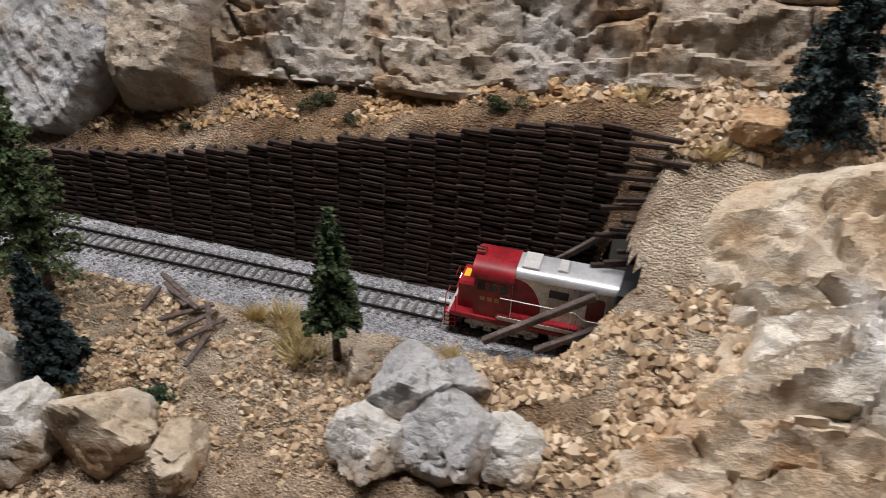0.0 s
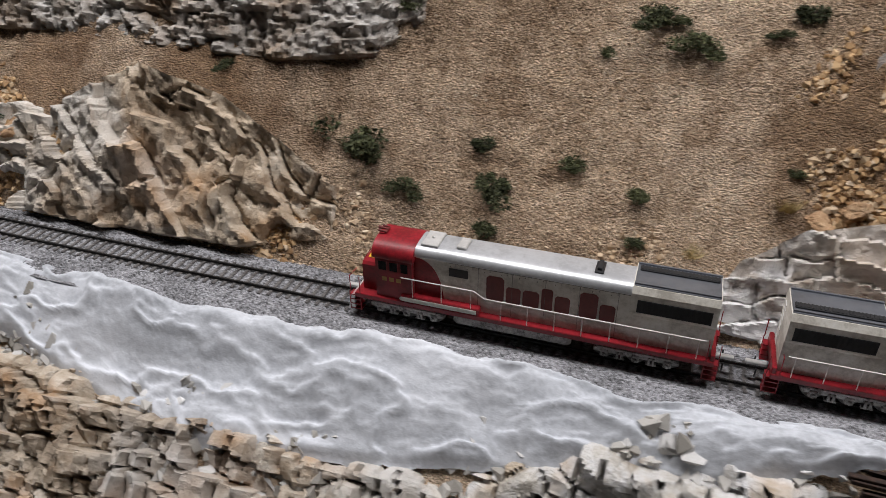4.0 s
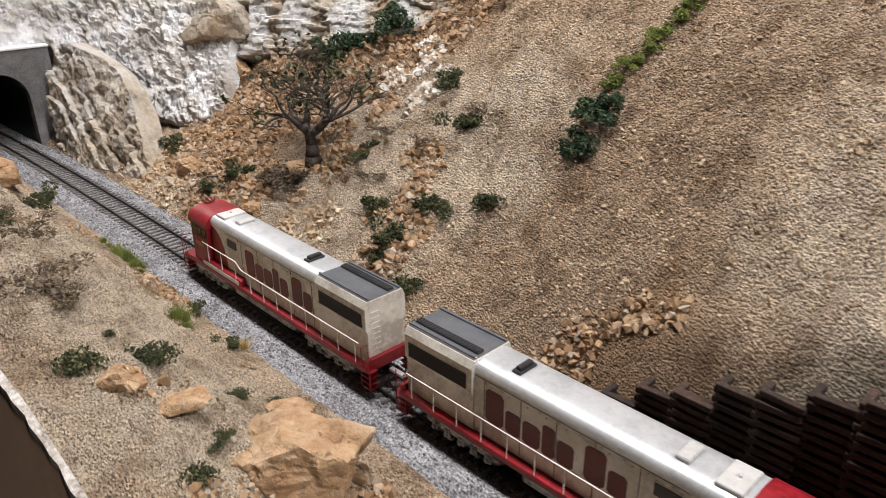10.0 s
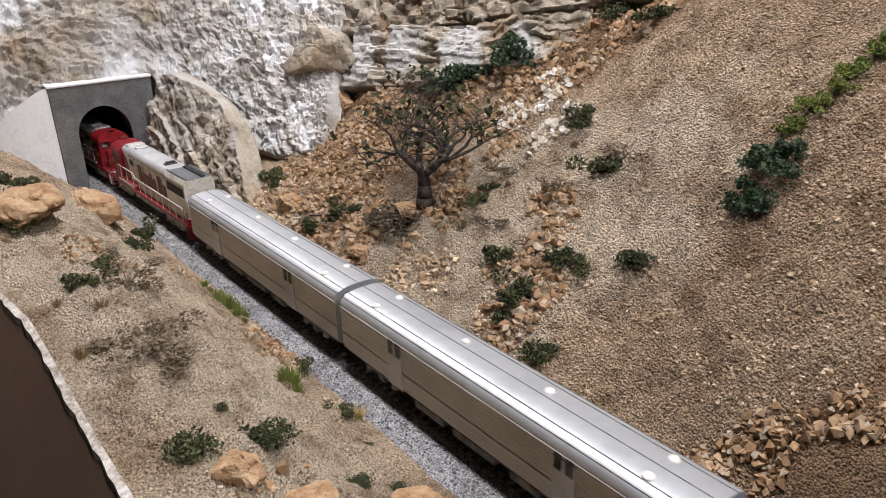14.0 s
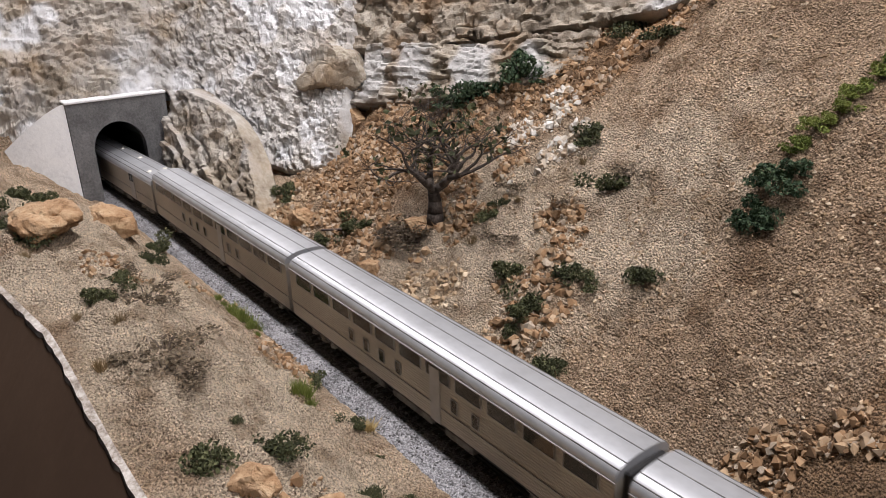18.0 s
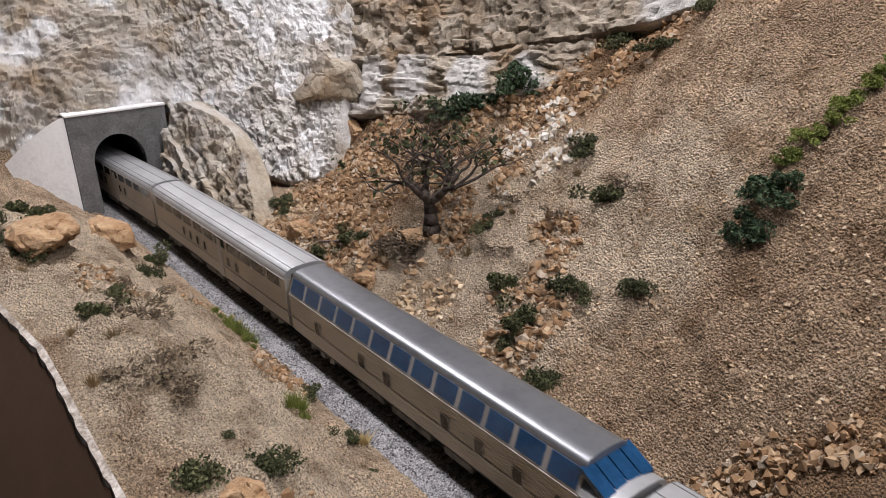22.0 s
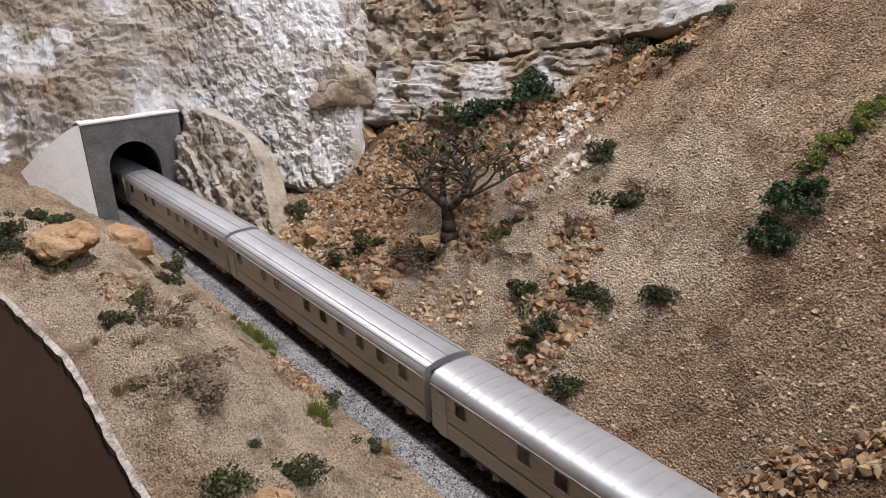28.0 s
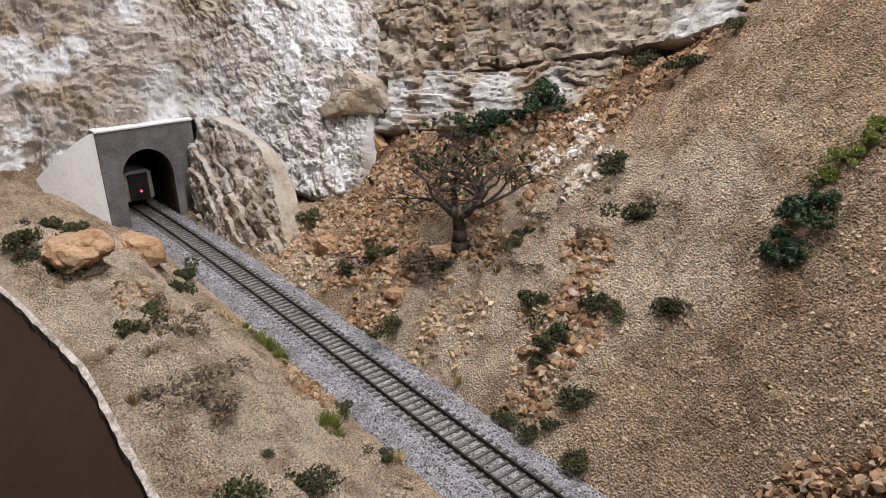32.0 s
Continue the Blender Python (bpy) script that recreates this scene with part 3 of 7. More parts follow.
def part(name, data, parent, label="", loc=None, material=None):
    """Link a mesh as one part under a thing or under another part."""
    if isinstance(data, Kit):
        data = data.mesh(name, material)
    ob = new(name, data)
    ob.parent = parent
    if loc is not None:
        ob.location = loc
    if label:
        tagged(ob, label)
    return ob


def empty(name, label, category, group="", m=None):
    ob = new(name)
    ob.empty_display_size = 0.01
    if m is not None:
        ob.matrix_basis = m
    return tagged(ob, label, category, group)


def arch(hw, z_side, z_top, n=12, power=2.4):
    """Roof line from (hw, z_side) over to (-hw, z_side)."""
    out = []
    for i in range(n + 1):
        a = math.pi * i / n
        c, s = math.cos(a), math.sin(a)
        out.append((hw * math.copysign(abs(c) ** (2 / power), c), z_side + (z_top - z_side) * abs(s) ** (2 / power)))
    return out

# ---- rock ----
def rock_mat(name, tones, stain, white, big=16.0):
    """Cast rock: tones wash over it, rusty stains in patches, pale dry-brushed tops."""
    m, nodes, links, b = mat(name, 0.93)
    co = nodes.new("ShaderNodeTexCoord").outputs["Object"]
    n1 = noise_node(nodes, links, co, big, 6.0, 0.65)
    n2 = noise_node(nodes, links, co, 150.0, 6.0, 0.75)
    mx = nodes.new("ShaderNodeMix")
    mx.inputs[0].default_value = 0.36
    links.new(n1.outputs["Fac"], mx.inputs[2])
    links.new(n2.outputs["Fac"], mx.inputs[3])
    r = ramp_node(nodes, [(0.34, tuple(c * 0.6 for c in tones[0])), (0.44, tones[1]), (0.53, tones[2]), (0.62, tones[3])])
    links.new(mx.outputs[0], r.inputs[0])
    base = r.outputs[0]
    for sc, color, lo, hi, amt in ((13.0, stain, 0.50, 0.64, 0.7), (7.0, white, 0.50, 0.64, 0.75), (29.0, tuple(c * 0.5 for c in stain), 0.58, 0.68, 0.6)):
        n3 = noise_node(nodes, links, co, sc, 4.0, 0.6)
        if sc < 9:
            mp = nodes.new("ShaderNodeMapping")
            mp.inputs["Location"].default_value = (3.1, 7.7, 1.9)
            links.new(co, mp.inputs["Vector"])
            links.new(mp.outputs[0], n3.inputs["Vector"])
        mr = nodes.new("ShaderNodeMapRange")
        mr.inputs[1].default_value, mr.inputs[2].default_value, mr.inputs[4].default_value = lo, hi, amt
        links.new(n3.outputs["Fac"], mr.inputs[0])
        mc = nodes.new("ShaderNodeMix")
        mc.data_type = "RGBA"
        links.new(mr.outputs[0], mc.inputs[0])
        links.new(base, mc.inputs[6])
        mc.inputs[7].default_value = (*color, 1)
        base = mc.outputs[2]
    links.new(base, b.inputs["Base Color"])
    n4 = noise_node(nodes, links, co, 110.0, 6.0, 0.7)
    bp = nodes.new("ShaderNodeBump")
    bp.inputs["Strength"].default_value, bp.inputs["Distance"].default_value = 1.0, 0.0045
    links.new(n4.outputs["Fac"], bp.inputs["Height"])
    links.new(bp.outputs[0], b.inputs["Normal"])
    return m


TANROCK = rock_mat("tan_layered_rock", ((0.20, 0.145, 0.10), (0.42, 0.33, 0.24), (0.56, 0.46, 0.35), (0.69, 0.62, 0.53)), (0.44, 0.25, 0.115), (0.72, 0.69, 0.65))
GREYCLIFF = rock_mat("grey_white_cliff_rock", ((0.17, 0.165, 0.165), (0.33, 0.325, 0.325), (0.46, 0.455, 0.46), (0.60, 0.60, 0.615)), (0.40, 0.27, 0.15), (0.55, 0.55, 0.575))
WHITEROCK = rock_mat("white_plaster_rock", ((0.34, 0.30, 0.25), (0.50, 0.465, 0.415), (0.63, 0.615, 0.60), (0.77, 0.77, 0.79)), (0.52, 0.36, 0.20), (0.84, 0.85, 0.88))
RUSTCLIFF = rock_mat("rust_stained_grey_rock", ((0.14, 0.115, 0.09), (0.29, 0.23, 0.175), (0.40, 0.335, 0.265), (0.54, 0.49, 0.44)), (0.36, 0.205, 0.095), (0.46, 0.44, 0.43))
BROWNROCK = rock_mat("brown_grey_rubble_rock", ((0.16, 0.125, 0.095), (0.36, 0.29, 0.22), (0.52, 0.44, 0.35), (0.68, 0.63, 0.56)), (0.44, 0.26, 0.13), (0.60, 0.59, 0.58))
CREAMROCK = rock_mat("cream_cliff_rock", ((0.26, 0.20, 0.145), (0.50, 0.41, 0.31), (0.64, 0.56, 0.46), (0.76, 0.71, 0.64)), (0.46, 0.30, 0.16), (0.84, 0.85, 0.88))
ORANGEROCK = rock_mat("orange_sandstone", ((0.22, 0.12, 0.06), (0.40, 0.24, 0.13), (0.52, 0.36, 0.22), (0.62, 0.48, 0.34)), (0.42, 0.22, 0.10), (0.60, 0.50, 0.38))


def relief(p, mode, scale, seed, dip=0.0):
    """Height field of a rock face at points p: about -0.6 in the joints to 0.8 on the proudest pieces."""
    c, s = math.cos(radians(dip)), math.sin(radians(dip))
    warp = (np.stack([fbm(p * 20, 2, seed + k) for k in (61, 62, 63)], 1) - 0.5) * 0.03
    w = p + warp
    q = np.stack([w[:, 0] * c + w[:, 2] * s, w[:, 1], w[:, 2] * c - w[:, 0] * s], 1) * np.array(scale)
    if mode == "blocks":
        zz = q[:, 2] + q[:, 1] * 0.25 + 0.9 * vnoise(q * 0.5, seed)
        k = np.floor(zz)
        xx = (q[:, 0] + 0.35 * q[:, 1]) * (0.6 + 0.8 * hash3(k, k * 0, k * 0, seed)) + 9 * hash3(k, k * 0, k * 0, seed + 1) + 0.5 * vnoise(q * 1.3, seed + 2)
        j = np.floor(xx)
        fx, fz = xx - j, zz - k
        gap = np.minimum(np.minimum(fz, 1 - fz), np.minimum(fx, 1 - fx) * 1.3)
        h = 0.65 * hash3(j, k, k * 0, seed + 3) + 0.5 * hash3(k, k * 0, k * 0, seed + 4) - 0.45
        h = h + (hash3(j, k, k * 0, seed + 5) - 0.5) * (fx - 0.5) * 0.9 + (hash3(j, k, k * 0, seed + 6) - 0.3) * (fz - 0.5) * 0.7
        joint = smooth_step(0.09, 0.015, gap)
        h = h * (1 - joint) - 0.55 * joint
        return h + 0.30 * (fbm(q * 2.2, 4, seed + 8) - 0.5)
    if mode == "beds":
        return leaning_beds(p, seed, dip, 1.0 / scale[2], 1.0 / scale[0])
    if mode == "cliff":
        r = 0
        for o, (f, amp) in enumerate(((0.5, 1.0), (1.05, 0.62), (2.2, 0.40), (4.6, 0.24), (9.5, 0.13), (19.0, 0.08))):
            r = r + amp * (1 - np.abs(2 * vnoise(q * f * np.array([1, 1, 0.7]) + 3.7 * o, seed + o) - 1) * 1.7)
        return 0.5 * (r - 0.55)
    if mode == "crumbly":
        r = 0
        for o, (f, amp) in enumerate(((0.45, 0.9), (1.0, 0.7), (2.1, 0.5), (4.3, 0.32), (8.0, 0.2))):
            r = r + amp * (1 - np.abs(2 * vnoise(q * f + 3.7 * o, seed + o) - 1) * 1.6)
        big, gap, _ = facets(q * 0.9, seed + 3, 0.9)
        return 0.50 * (r - 0.7) + 0.36 * (big - 0.5) - 0.25 * np.exp(-gap / 0.10)
    big, gap, _ = facets(q, seed, 0.9 if mode == "slabs" else 1.1)
    small, gap2, _ = facets(q * 2.6 + 5, seed + 3, 1.0)
    tiny = facets(q * 6.1 + 9, seed + 6, 1.0)[0]
    h = 1.25 * (big - 0.45) + 0.42 * (small - 0.45) + 0.16 * (tiny - 0.45)
    return h - 0.45 * np.exp(-gap / 0.06) - 0.18 * np.exp(-gap2 / 0.08)


def rock_mesh(name, p, nrm, mask, nu, nv, material, lift, amp, mode, scale, seed, dip, fine, sink):
    h = lift + amp * relief(p, mode, scale, seed, dip) + fine * (fbm(p * 150, 4, seed + 9) - 0.5)
    pts = p + nrm * (h * mask - sink * (1 - mask))[:, None]
    m = mask.reshape(nu, nv)
    keep = np.maximum(np.maximum(m[:-1, :-1], m[1:, 1:]), np.maximum(m[1:, :-1], m[:-1, 1:])) > 0.0
    me = grid_mesh(name, pts, nu, nv, material, True, keep)
    me.set_sharp_from_angle(angle=radians(24))
    return me


def rim_mask(u, v, p, seed, soft, wobble=0.34):
    """1 inside a rounded, ragged outline, 0 outside it."""
    r = (np.abs(2 * u - 1) ** 3.4 + np.abs(2 * v - 1) ** 3.4) ** (1 / 3.4)
    r = r + ((fbm(p * 20, 3, seed + 50) - 0.5) * 2 * wobble + wobble * 0.35) * smooth_step(0.45, 0.85, r)
    edge = np.minimum(np.minimum(u, 1 - u), np.minimum(v, 1 - v))
    return smooth_step(1.0, 1.0 - soft * 1.6, r) * smooth_step(0.0, 0.05, edge)


def outcrop(x0, x1, d0, d1, material, label, mode="rubble", lift=0.010, amp=0.016, scale=(30, 45, 60), seed=1, step=0.0025, fine=0.004, name="rock_outcrop", soft=0.2, dip=0.0, wobble=0.34):
    """A body of jointed rock standing out of the slope between two stations and two offsets from the track."""
    xs, dd = np.arange(x0, x1, step), np.linspace(d0, d1, 80)
    zz = land(np.full(80, (x0 + x1) / 2), dd)
    run = np.concatenate([[0], np.cumsum(np.hypot(np.diff(dd), np.diff(zz)))])
    ds = np.interp(np.arange(0, run[-1], step), run, dd)
    gx, gd = np.meshgrid(xs, ds, indexing="ij")
    x, d = gx.ravel(), gd.ravel()
    y = track_y(x) + d
    e = 0.012
    zc = (land(x, d) + land(x + 0.006, d) + land(x - 0.006, d) + land(x, d + 0.006) + land(x, d - 0.006)) / 5
    nx = -(land(x + e, d) - land(x - e, d)) / (2 * e)
    ny = -(land(x, d + e) - land(x, d - e)) / (2 * e)
    nrm = np.stack([nx * 0.6, ny, np.ones(len(x))], 1)
    nrm /= np.linalg.norm(nrm, axis=1)[:, None]
    p = np.stack([x, y, zc], 1)
    mask = rim_mask((x - x0) / (x1 - x0), (d - d0) / (d1 - d0), p, seed, soft, wobble)
    me = rock_mesh(name, p, nrm, mask, len(xs), len(ds), material, lift, amp, mode, scale, seed, dip, fine, 0.012)
    return tagged(new(name, me), label, "rock")


def rock_face(a, b, c, d, material, label, mode="slabs", lift=0.0, amp=0.016, scale=(30, 45, 60), seed=1, step=0.0025, fine=0.004, name="rock_cliff", soft=0.15, dip=0.0, wobble=0.2, sink=0.02):
    """A rock face over four corners: a and b along the foot, c and d above b and a."""
    a, b, c, d = (np.array(q, float) for q in (a, b, c, d))
    nu, nv = int(max(np.linalg.norm(b - a), np.linalg.norm(c - d)) / step) + 2, int(max(np.linalg.norm(d - a), np.linalg.norm(c - b)) / step) + 2
    u, v = (g.ravel()[:, None] for g in np.meshgrid(np.linspace(0, 1, nu), np.linspace(0, 1, nv), indexing="ij"))
    p = (a * (1 - u) + b * u) * (1 - v) + (d * (1 - u) + c * u) * v
    du, dv = (b - a) * (1 - v) + (c - d) * v, (d - a) * (1 - u) + (c - b) * u
    nrm = np.cross(du, dv)
    nrm /= np.linalg.norm(nrm, axis=1)[:, None]
    mask = rim_mask(u[:, 0], v[:, 0], p, seed, soft, wobble)
    me = rock_mesh(name, p, nrm, mask, nu, nv, material, lift, amp, mode, scale, seed, dip, fine, sink)
    return tagged(new(name, me), label, "rock")


def boulder(x, y, sx, sy, sz, material, label, seed=1, yaw=0.0, sink=0.25, name="boulder", z=None, lean=0.0):
    """One faceted boulder resting in the ground."""
    bm = bmesh.new()
    bmesh.ops.create_icosphere(bm, subdivisions=5, radius=1.0)
    v = np.array([w.co[:] for w in bm.verts])
    f = [[w.index for w in fc.verts] for fc in bm.faces]
    bm.free()
    rng = np.random.default_rng(seed)
    n = rng.normal(size=(18, 3))
    n /= np.linalg.norm(n, axis=1)[:, None]
    hgt = rng.uniform(0.62, 0.98, 18)
    dots = v @ n.T
    r = np.where(dots > 0.05, hgt / np.maximum(dots, 0.05), 9).min(1)
    r = np.minimum(r, 1.25)
    p = v * r[:, None]
    big, gap, _ = facets(p * 2.3 + seed, seed, 1.2)
    small, gap2, _ = facets(p * 6.0 + seed, seed + 3, 1.1)
    p = p * (0.96 + 0.17 * (big - 0.45) + 0.06 * (small - 0.45) - 0.05 * np.exp(-gap / 0.05) + 0.09 * (fbm(p * 7 + seed, 4, seed) - 0.5))[:, None]
    p *= np.array([sx, sy, sz])
    me = raw_mesh(name, p, f, material, True)
    me.set_sharp_from_angle(angle=radians(20))
    ob = new(name, me)
    z0 = float(land_at(x, y)[0]) if z is None else z
    ob.matrix_basis = pose(x, y, z0 + sz * (1 - 2 * sink), lean, 0, yaw)
    return tagged(ob, label, "boulder")


def scree(name, material, label, n, spots, size=(0.0014, 0.0042), seed=1, lump=0.5):
    """Loose stones strewn over round patches (x, y, radius)."""
    rng = np.random.default_rng(seed)
    area = np.array([r * r for _, _, r in spots])
    pick = rng.choice(len(spots), n, p=area / area.sum())
    c = np.array(spots)[pick]
    rad = c[:, 2] * np.sqrt(rng.random(n)) * (0.8 + 0.4 * rng.random(n))
    a = rng.random(n) * 6.283
    x, y = c[:, 0] + rad * np.cos(a), c[:, 1] + rad * np.sin(a)
    keep = (fbm(np.stack([x, y, 0 * x], 1) * 45, 2, seed + 7) > 0.5 - lump * 0.25) & (np.abs(y - track_y(x)) > 0.030) & (y > edge_y(x) + 0.003)
    d = y - track_y(x)
    keep &= ~((x > 2.23) & (x < 2.80) & (d > 0.02) & (d < 0.062)) & ~((x > 0.775) & (x < 1.44) & (d > 0.02) & (d < 0.056))
    x, y = x[keep], y[keep]
    s = size[0] + (size[1] - size[0]) * rng.random(len(x)) ** 2.2
    z = land_at(x, y) + s * 0.25
    return tagged(new(name, stones_mesh(name, np.stack([x, y, z], 1), s, material, seed + 1, 1.05)), label, "stones", kind="stuff")


def whitened(m, color=(0.84, 0.85, 0.885, 1)):
    """Let the point mask "white" lay raw plaster over a rock material."""
    nodes, links = m.node_tree.nodes, m.node_tree.links
    b = nodes["Principled BSDF"]
    at = nodes.new("ShaderNodeAttribute")
    at.attribute_name = "white"
    mx = nodes.new("ShaderNodeMix")
    mx.data_type = "RGBA"
    links.new(at.outputs["Fac"], mx.inputs[0])
    links.new(b.inputs["Base Color"].links[0].from_socket, mx.inputs[6])
    mx.inputs[7].default_value = color
    links.new(mx.outputs[2], b.inputs["Base Color"])
    return m


TUNNELROCK = whitened(rock_mat("cream_grey_tunnel_rock", ((0.16, 0.13, 0.10), (0.34, 0.285, 0.225), (0.47, 0.415, 0.34), (0.61, 0.575, 0.525)), (0.38, 0.26, 0.15), (0.62, 0.62, 0.63), 26.0))


def along(points, u):
    """Points along a polyline of 3D corners, u from 0 to 1."""
    a = np.array(points, float)
    run = np.concatenate([[0], np.cumsum(np.linalg.norm(np.diff(a, axis=0), axis=1))])
    return np.stack([np.interp(u * run[-1], run, a[:, k]) for k in range(3)], 1)


def cliff_sheet(name, label, foot, crest, material, relief_of, lift, amp, fine, seed, step=0.0022, patches=(), sharp=26):
    """One rock face ruled between a foot line and a crest line; patches (x, y, z, radius) are smeared with white plaster."""
    nu = int(max(np.linalg.norm(np.diff(np.array(q, float), axis=0), axis=1).sum() for q in (foot, crest)) / step)
    nv = int(np.linalg.norm(np.array(foot, float) - np.array(crest, float), axis=1).mean() / step)
    u = np.linspace(0, 1, nu)
    a, b = along(foot, u), along(crest, u)
    v = np.linspace(0, 1, nv)[None, :, None]
    p = a[:, None, :] * (1 - v) + b[:, None, :] * v
    nrm = np.cross(np.gradient(p, axis=0), np.gradient(p, axis=1))
    for k in range(3):
        nrm[:, :, k] = np.convolve(np.pad(nrm[:, :, k].mean(1), 12, mode="edge"), np.ones(25) / 25, "valid")[:, None]
    nrm = (nrm / np.linalg.norm(nrm, axis=2, keepdims=True)).reshape(-1, 3)
    p = p.reshape(-1, 3)
    white = np.zeros(len(p))
    wob = (fbm(p * 60, 5, seed + 70) - 0.5) * 1.9
    for x, y, z, r, *wash in patches:
        white = np.maximum(white, (wash[0] if wash else 0.92) * smooth_step(1.25, 0.55, np.sqrt(((p - (x, y, z)) ** 2).sum(1)) / r + wob))
    uu = np.repeat(u, nv)
    vv = np.tile(np.linspace(0, 1, nv), nu)
    edge = smooth_step(0.0, 0.03, vv) * smooth_step(0.0, 0.015, uu) * smooth_step(1.0, 0.985, uu)
    h = lift + amp * relief_of(p, uu) * (1 - 0.5 * white) + fine * (fbm(p * 160, 4, seed + 9) - 0.5) * (1 - 0.5 * white)
    pts = p + nrm * (h * edge - 0.012 * (1 - edge))[:, None]
    me = grid_mesh(name, pts, nu, nv, material, True)
    me.set_sharp_from_angle(angle=radians(sharp))
    at = me.attributes.new("white", "FLOAT", "POINT")
    at.data.foreach_set("value", white.astype(np.float32))
    return tagged(new(name, me), label, "rock")


def courses(p, seed, course=0.0085, block=0.024, dip=0.0):
    """Horizontal beds cut by upright cracks: flat faces, thin deep joints."""
    along_x = p[:, 0] * 0.9 + p[:, 1] * 0.5
    z = p[:, 2] + dip * along_x + 0.030 * (fbm(p * 11, 3, seed + 1) - 0.5)
    zz = z / course + 1.5 * vnoise(p * 36, seed) + 0.7 * vnoise(p * 95, seed + 11)
    k = np.floor(zz)
    thick = 0.55 + 0.9 * hash3(k, k * 0, k * 0, seed + 2)
    xx = along_x / (block * thick) + 7 * hash3(k, k * 0, k * 0, seed + 3) + 0.7 * vnoise(p * 70, seed + 4)
    j = np.floor(xx)
    fx, fz = xx - j, zz - k
    gap = np.minimum(np.minimum(fz, 1 - fz) * 0.8, np.minimum(fx, 1 - fx) * 1.6)
    big = vnoise(np.stack([along_x * 28, k * 0.37, k * 0], 1), seed + 5)
    h = 0.75 * (hash3(j, k, k * 0, seed + 6) - 0.5) + 0.9 * (big - 0.5) + 0.30 * (fz - 0.5) * (hash3(j, k, k * 0, seed + 8) - 0.3)
    joint = smooth_step(0.12, 0.02, gap) * smooth_step(0.36, 0.62, vnoise(p * 60, seed + 12)) * (0.3 + 0.7 * hash3(j, k, k * 0, seed + 7))
    return h * (1 - joint) - 0.75 * joint + 0.9 * (fbm(p * 70, 5, seed + 9) - 0.5)


def leaning_beds(p, seed, dip, thick=0.016, length=0.05):
    """Overlapping slabs that lean by dip degrees: each bed ends in a proud edge above a crack."""
    c, sn = math.cos(radians(dip)), math.sin(radians(dip))
    w = p + (np.stack([fbm(p * 24, 2, seed + 60 + k) for k in range(3)], 1) - 0.5) * 0.022
    a, b = w[:, 0] * c + w[:, 2] * sn + 0.3 * w[:, 1], w[:, 2] * c - w[:, 0] * sn + 0.3 * w[:, 1]
    zz = b / thick + 1.3 * vnoise(p * 18, seed + 1) + 0.5 * vnoise(p * 70, seed + 11)
    k = np.floor(zz)
    xx = a / (length * (0.6 + 0.9 * hash3(k, k * 0, k * 0, seed + 2))) + 9 * hash3(k, k * 0, k * 0, seed + 3) + 0.5 * vnoise(p * 40, seed + 4)
    j = np.floor(xx)
    fx, fz = xx - j, zz - k
    gap = np.minimum(np.minimum(fz, 1 - fz) * 0.9, np.minimum(fx, 1 - fx) * 1.5)
    joint = smooth_step(0.12, 0.02, gap) * smooth_step(0.34, 0.60, vnoise(p * 55, seed + 12)) * (0.3 + 0.7 * hash3(j, k, k * 0, seed + 5))
    h = 0.9 * (hash3(j, k, k * 0, seed + 6) - 0.4) + 0.75 * fz ** 1.6 + (hash3(j, k, k * 0, seed + 7) - 0.5) * (fx - 0.5) * 1.2
    return h * (1 - joint) - 0.6 * joint + 0.65 * (fbm(p * 80, 5, seed + 9) - 0.5)


def raised(line, dx, dy, dz):
    return tuple((x + dx, y + dy, z + dz) for x, y, z in line)


# west: the cliff round the tunnel mouth, the beds above the gully
WEST_FOOT = ((-0.020, -0.36, 0.050), (-0.030, -0.22, 0.035), (-0.035, -0.12, 0.025), (-0.018, -0.062, 0.085), (-0.016, 0.0, 0.098), (-0.012, 0.056, 0.098), (0.030, 0.085, 0.060), (0.100, 0.105, 0.030), (0.180, 0.118, 0.026), (0.255, 0.135, 0.045))
WEST_CREST = ((-0.19, -0.40, 0.42), (-0.19, -0.26, 0.42), (-0.19, -0.16, 0.42), (-0.185, -0.08, 0.42), (-0.17, 0.0, 0.42), (-0.15, 0.07, 0.42), (-0.08, 0.14, 0.42), (0.0, 0.20, 0.40), (0.07, 0.24, 0.36), (0.13, 0.28, 0.30))
WEST_WHITE = ((-0.084, -0.105, 0.187, 0.030), (-0.069, -0.070, 0.183, 0.022), (-0.069, -0.041, 0.199, 0.018), (-0.073, 0.022, 0.232, 0.024), (-0.021, 0.020, 0.112, 0.016), (-0.018, 0.040, 0.118, 0.018), (0.003, 0.078, 0.118, 0.020), (0.030, 0.095, 0.108, 0.020),
              (0.038, 0.145, 0.222, 0.034), (0.10, 0.180, 0.222, 0.042), (0.145, 0.185, 0.195, 0.036), (0.09, 0.155, 0.18, 0.030), (0.069, 0.127, 0.135, 0.022), (0.131, 0.150, 0.14, 0.024), (0.118, 0.122, 0.085, 0.016), (0.184, 0.140, 0.085, 0.020), (0.095, 0.104, 0.054, 0.018), (0.16, 0.120, 0.055, 0.020), (0.21, 0.128, 0.062, 0.018), (-0.025, -0.09, 0.066, 0.030), (-0.045, -0.15, 0.066, 0.035), (-0.061, -0.117, 0.114, 0.016), (0.10, 0.15, 0.16, 0.15, 0.42), (0.14, 0.13, 0.07, 0.10, 0.5), (-0.05, -0.12, 0.09, 0.08, 0.3), (-0.07, 0.0, 0.20, 0.10, 0.2))


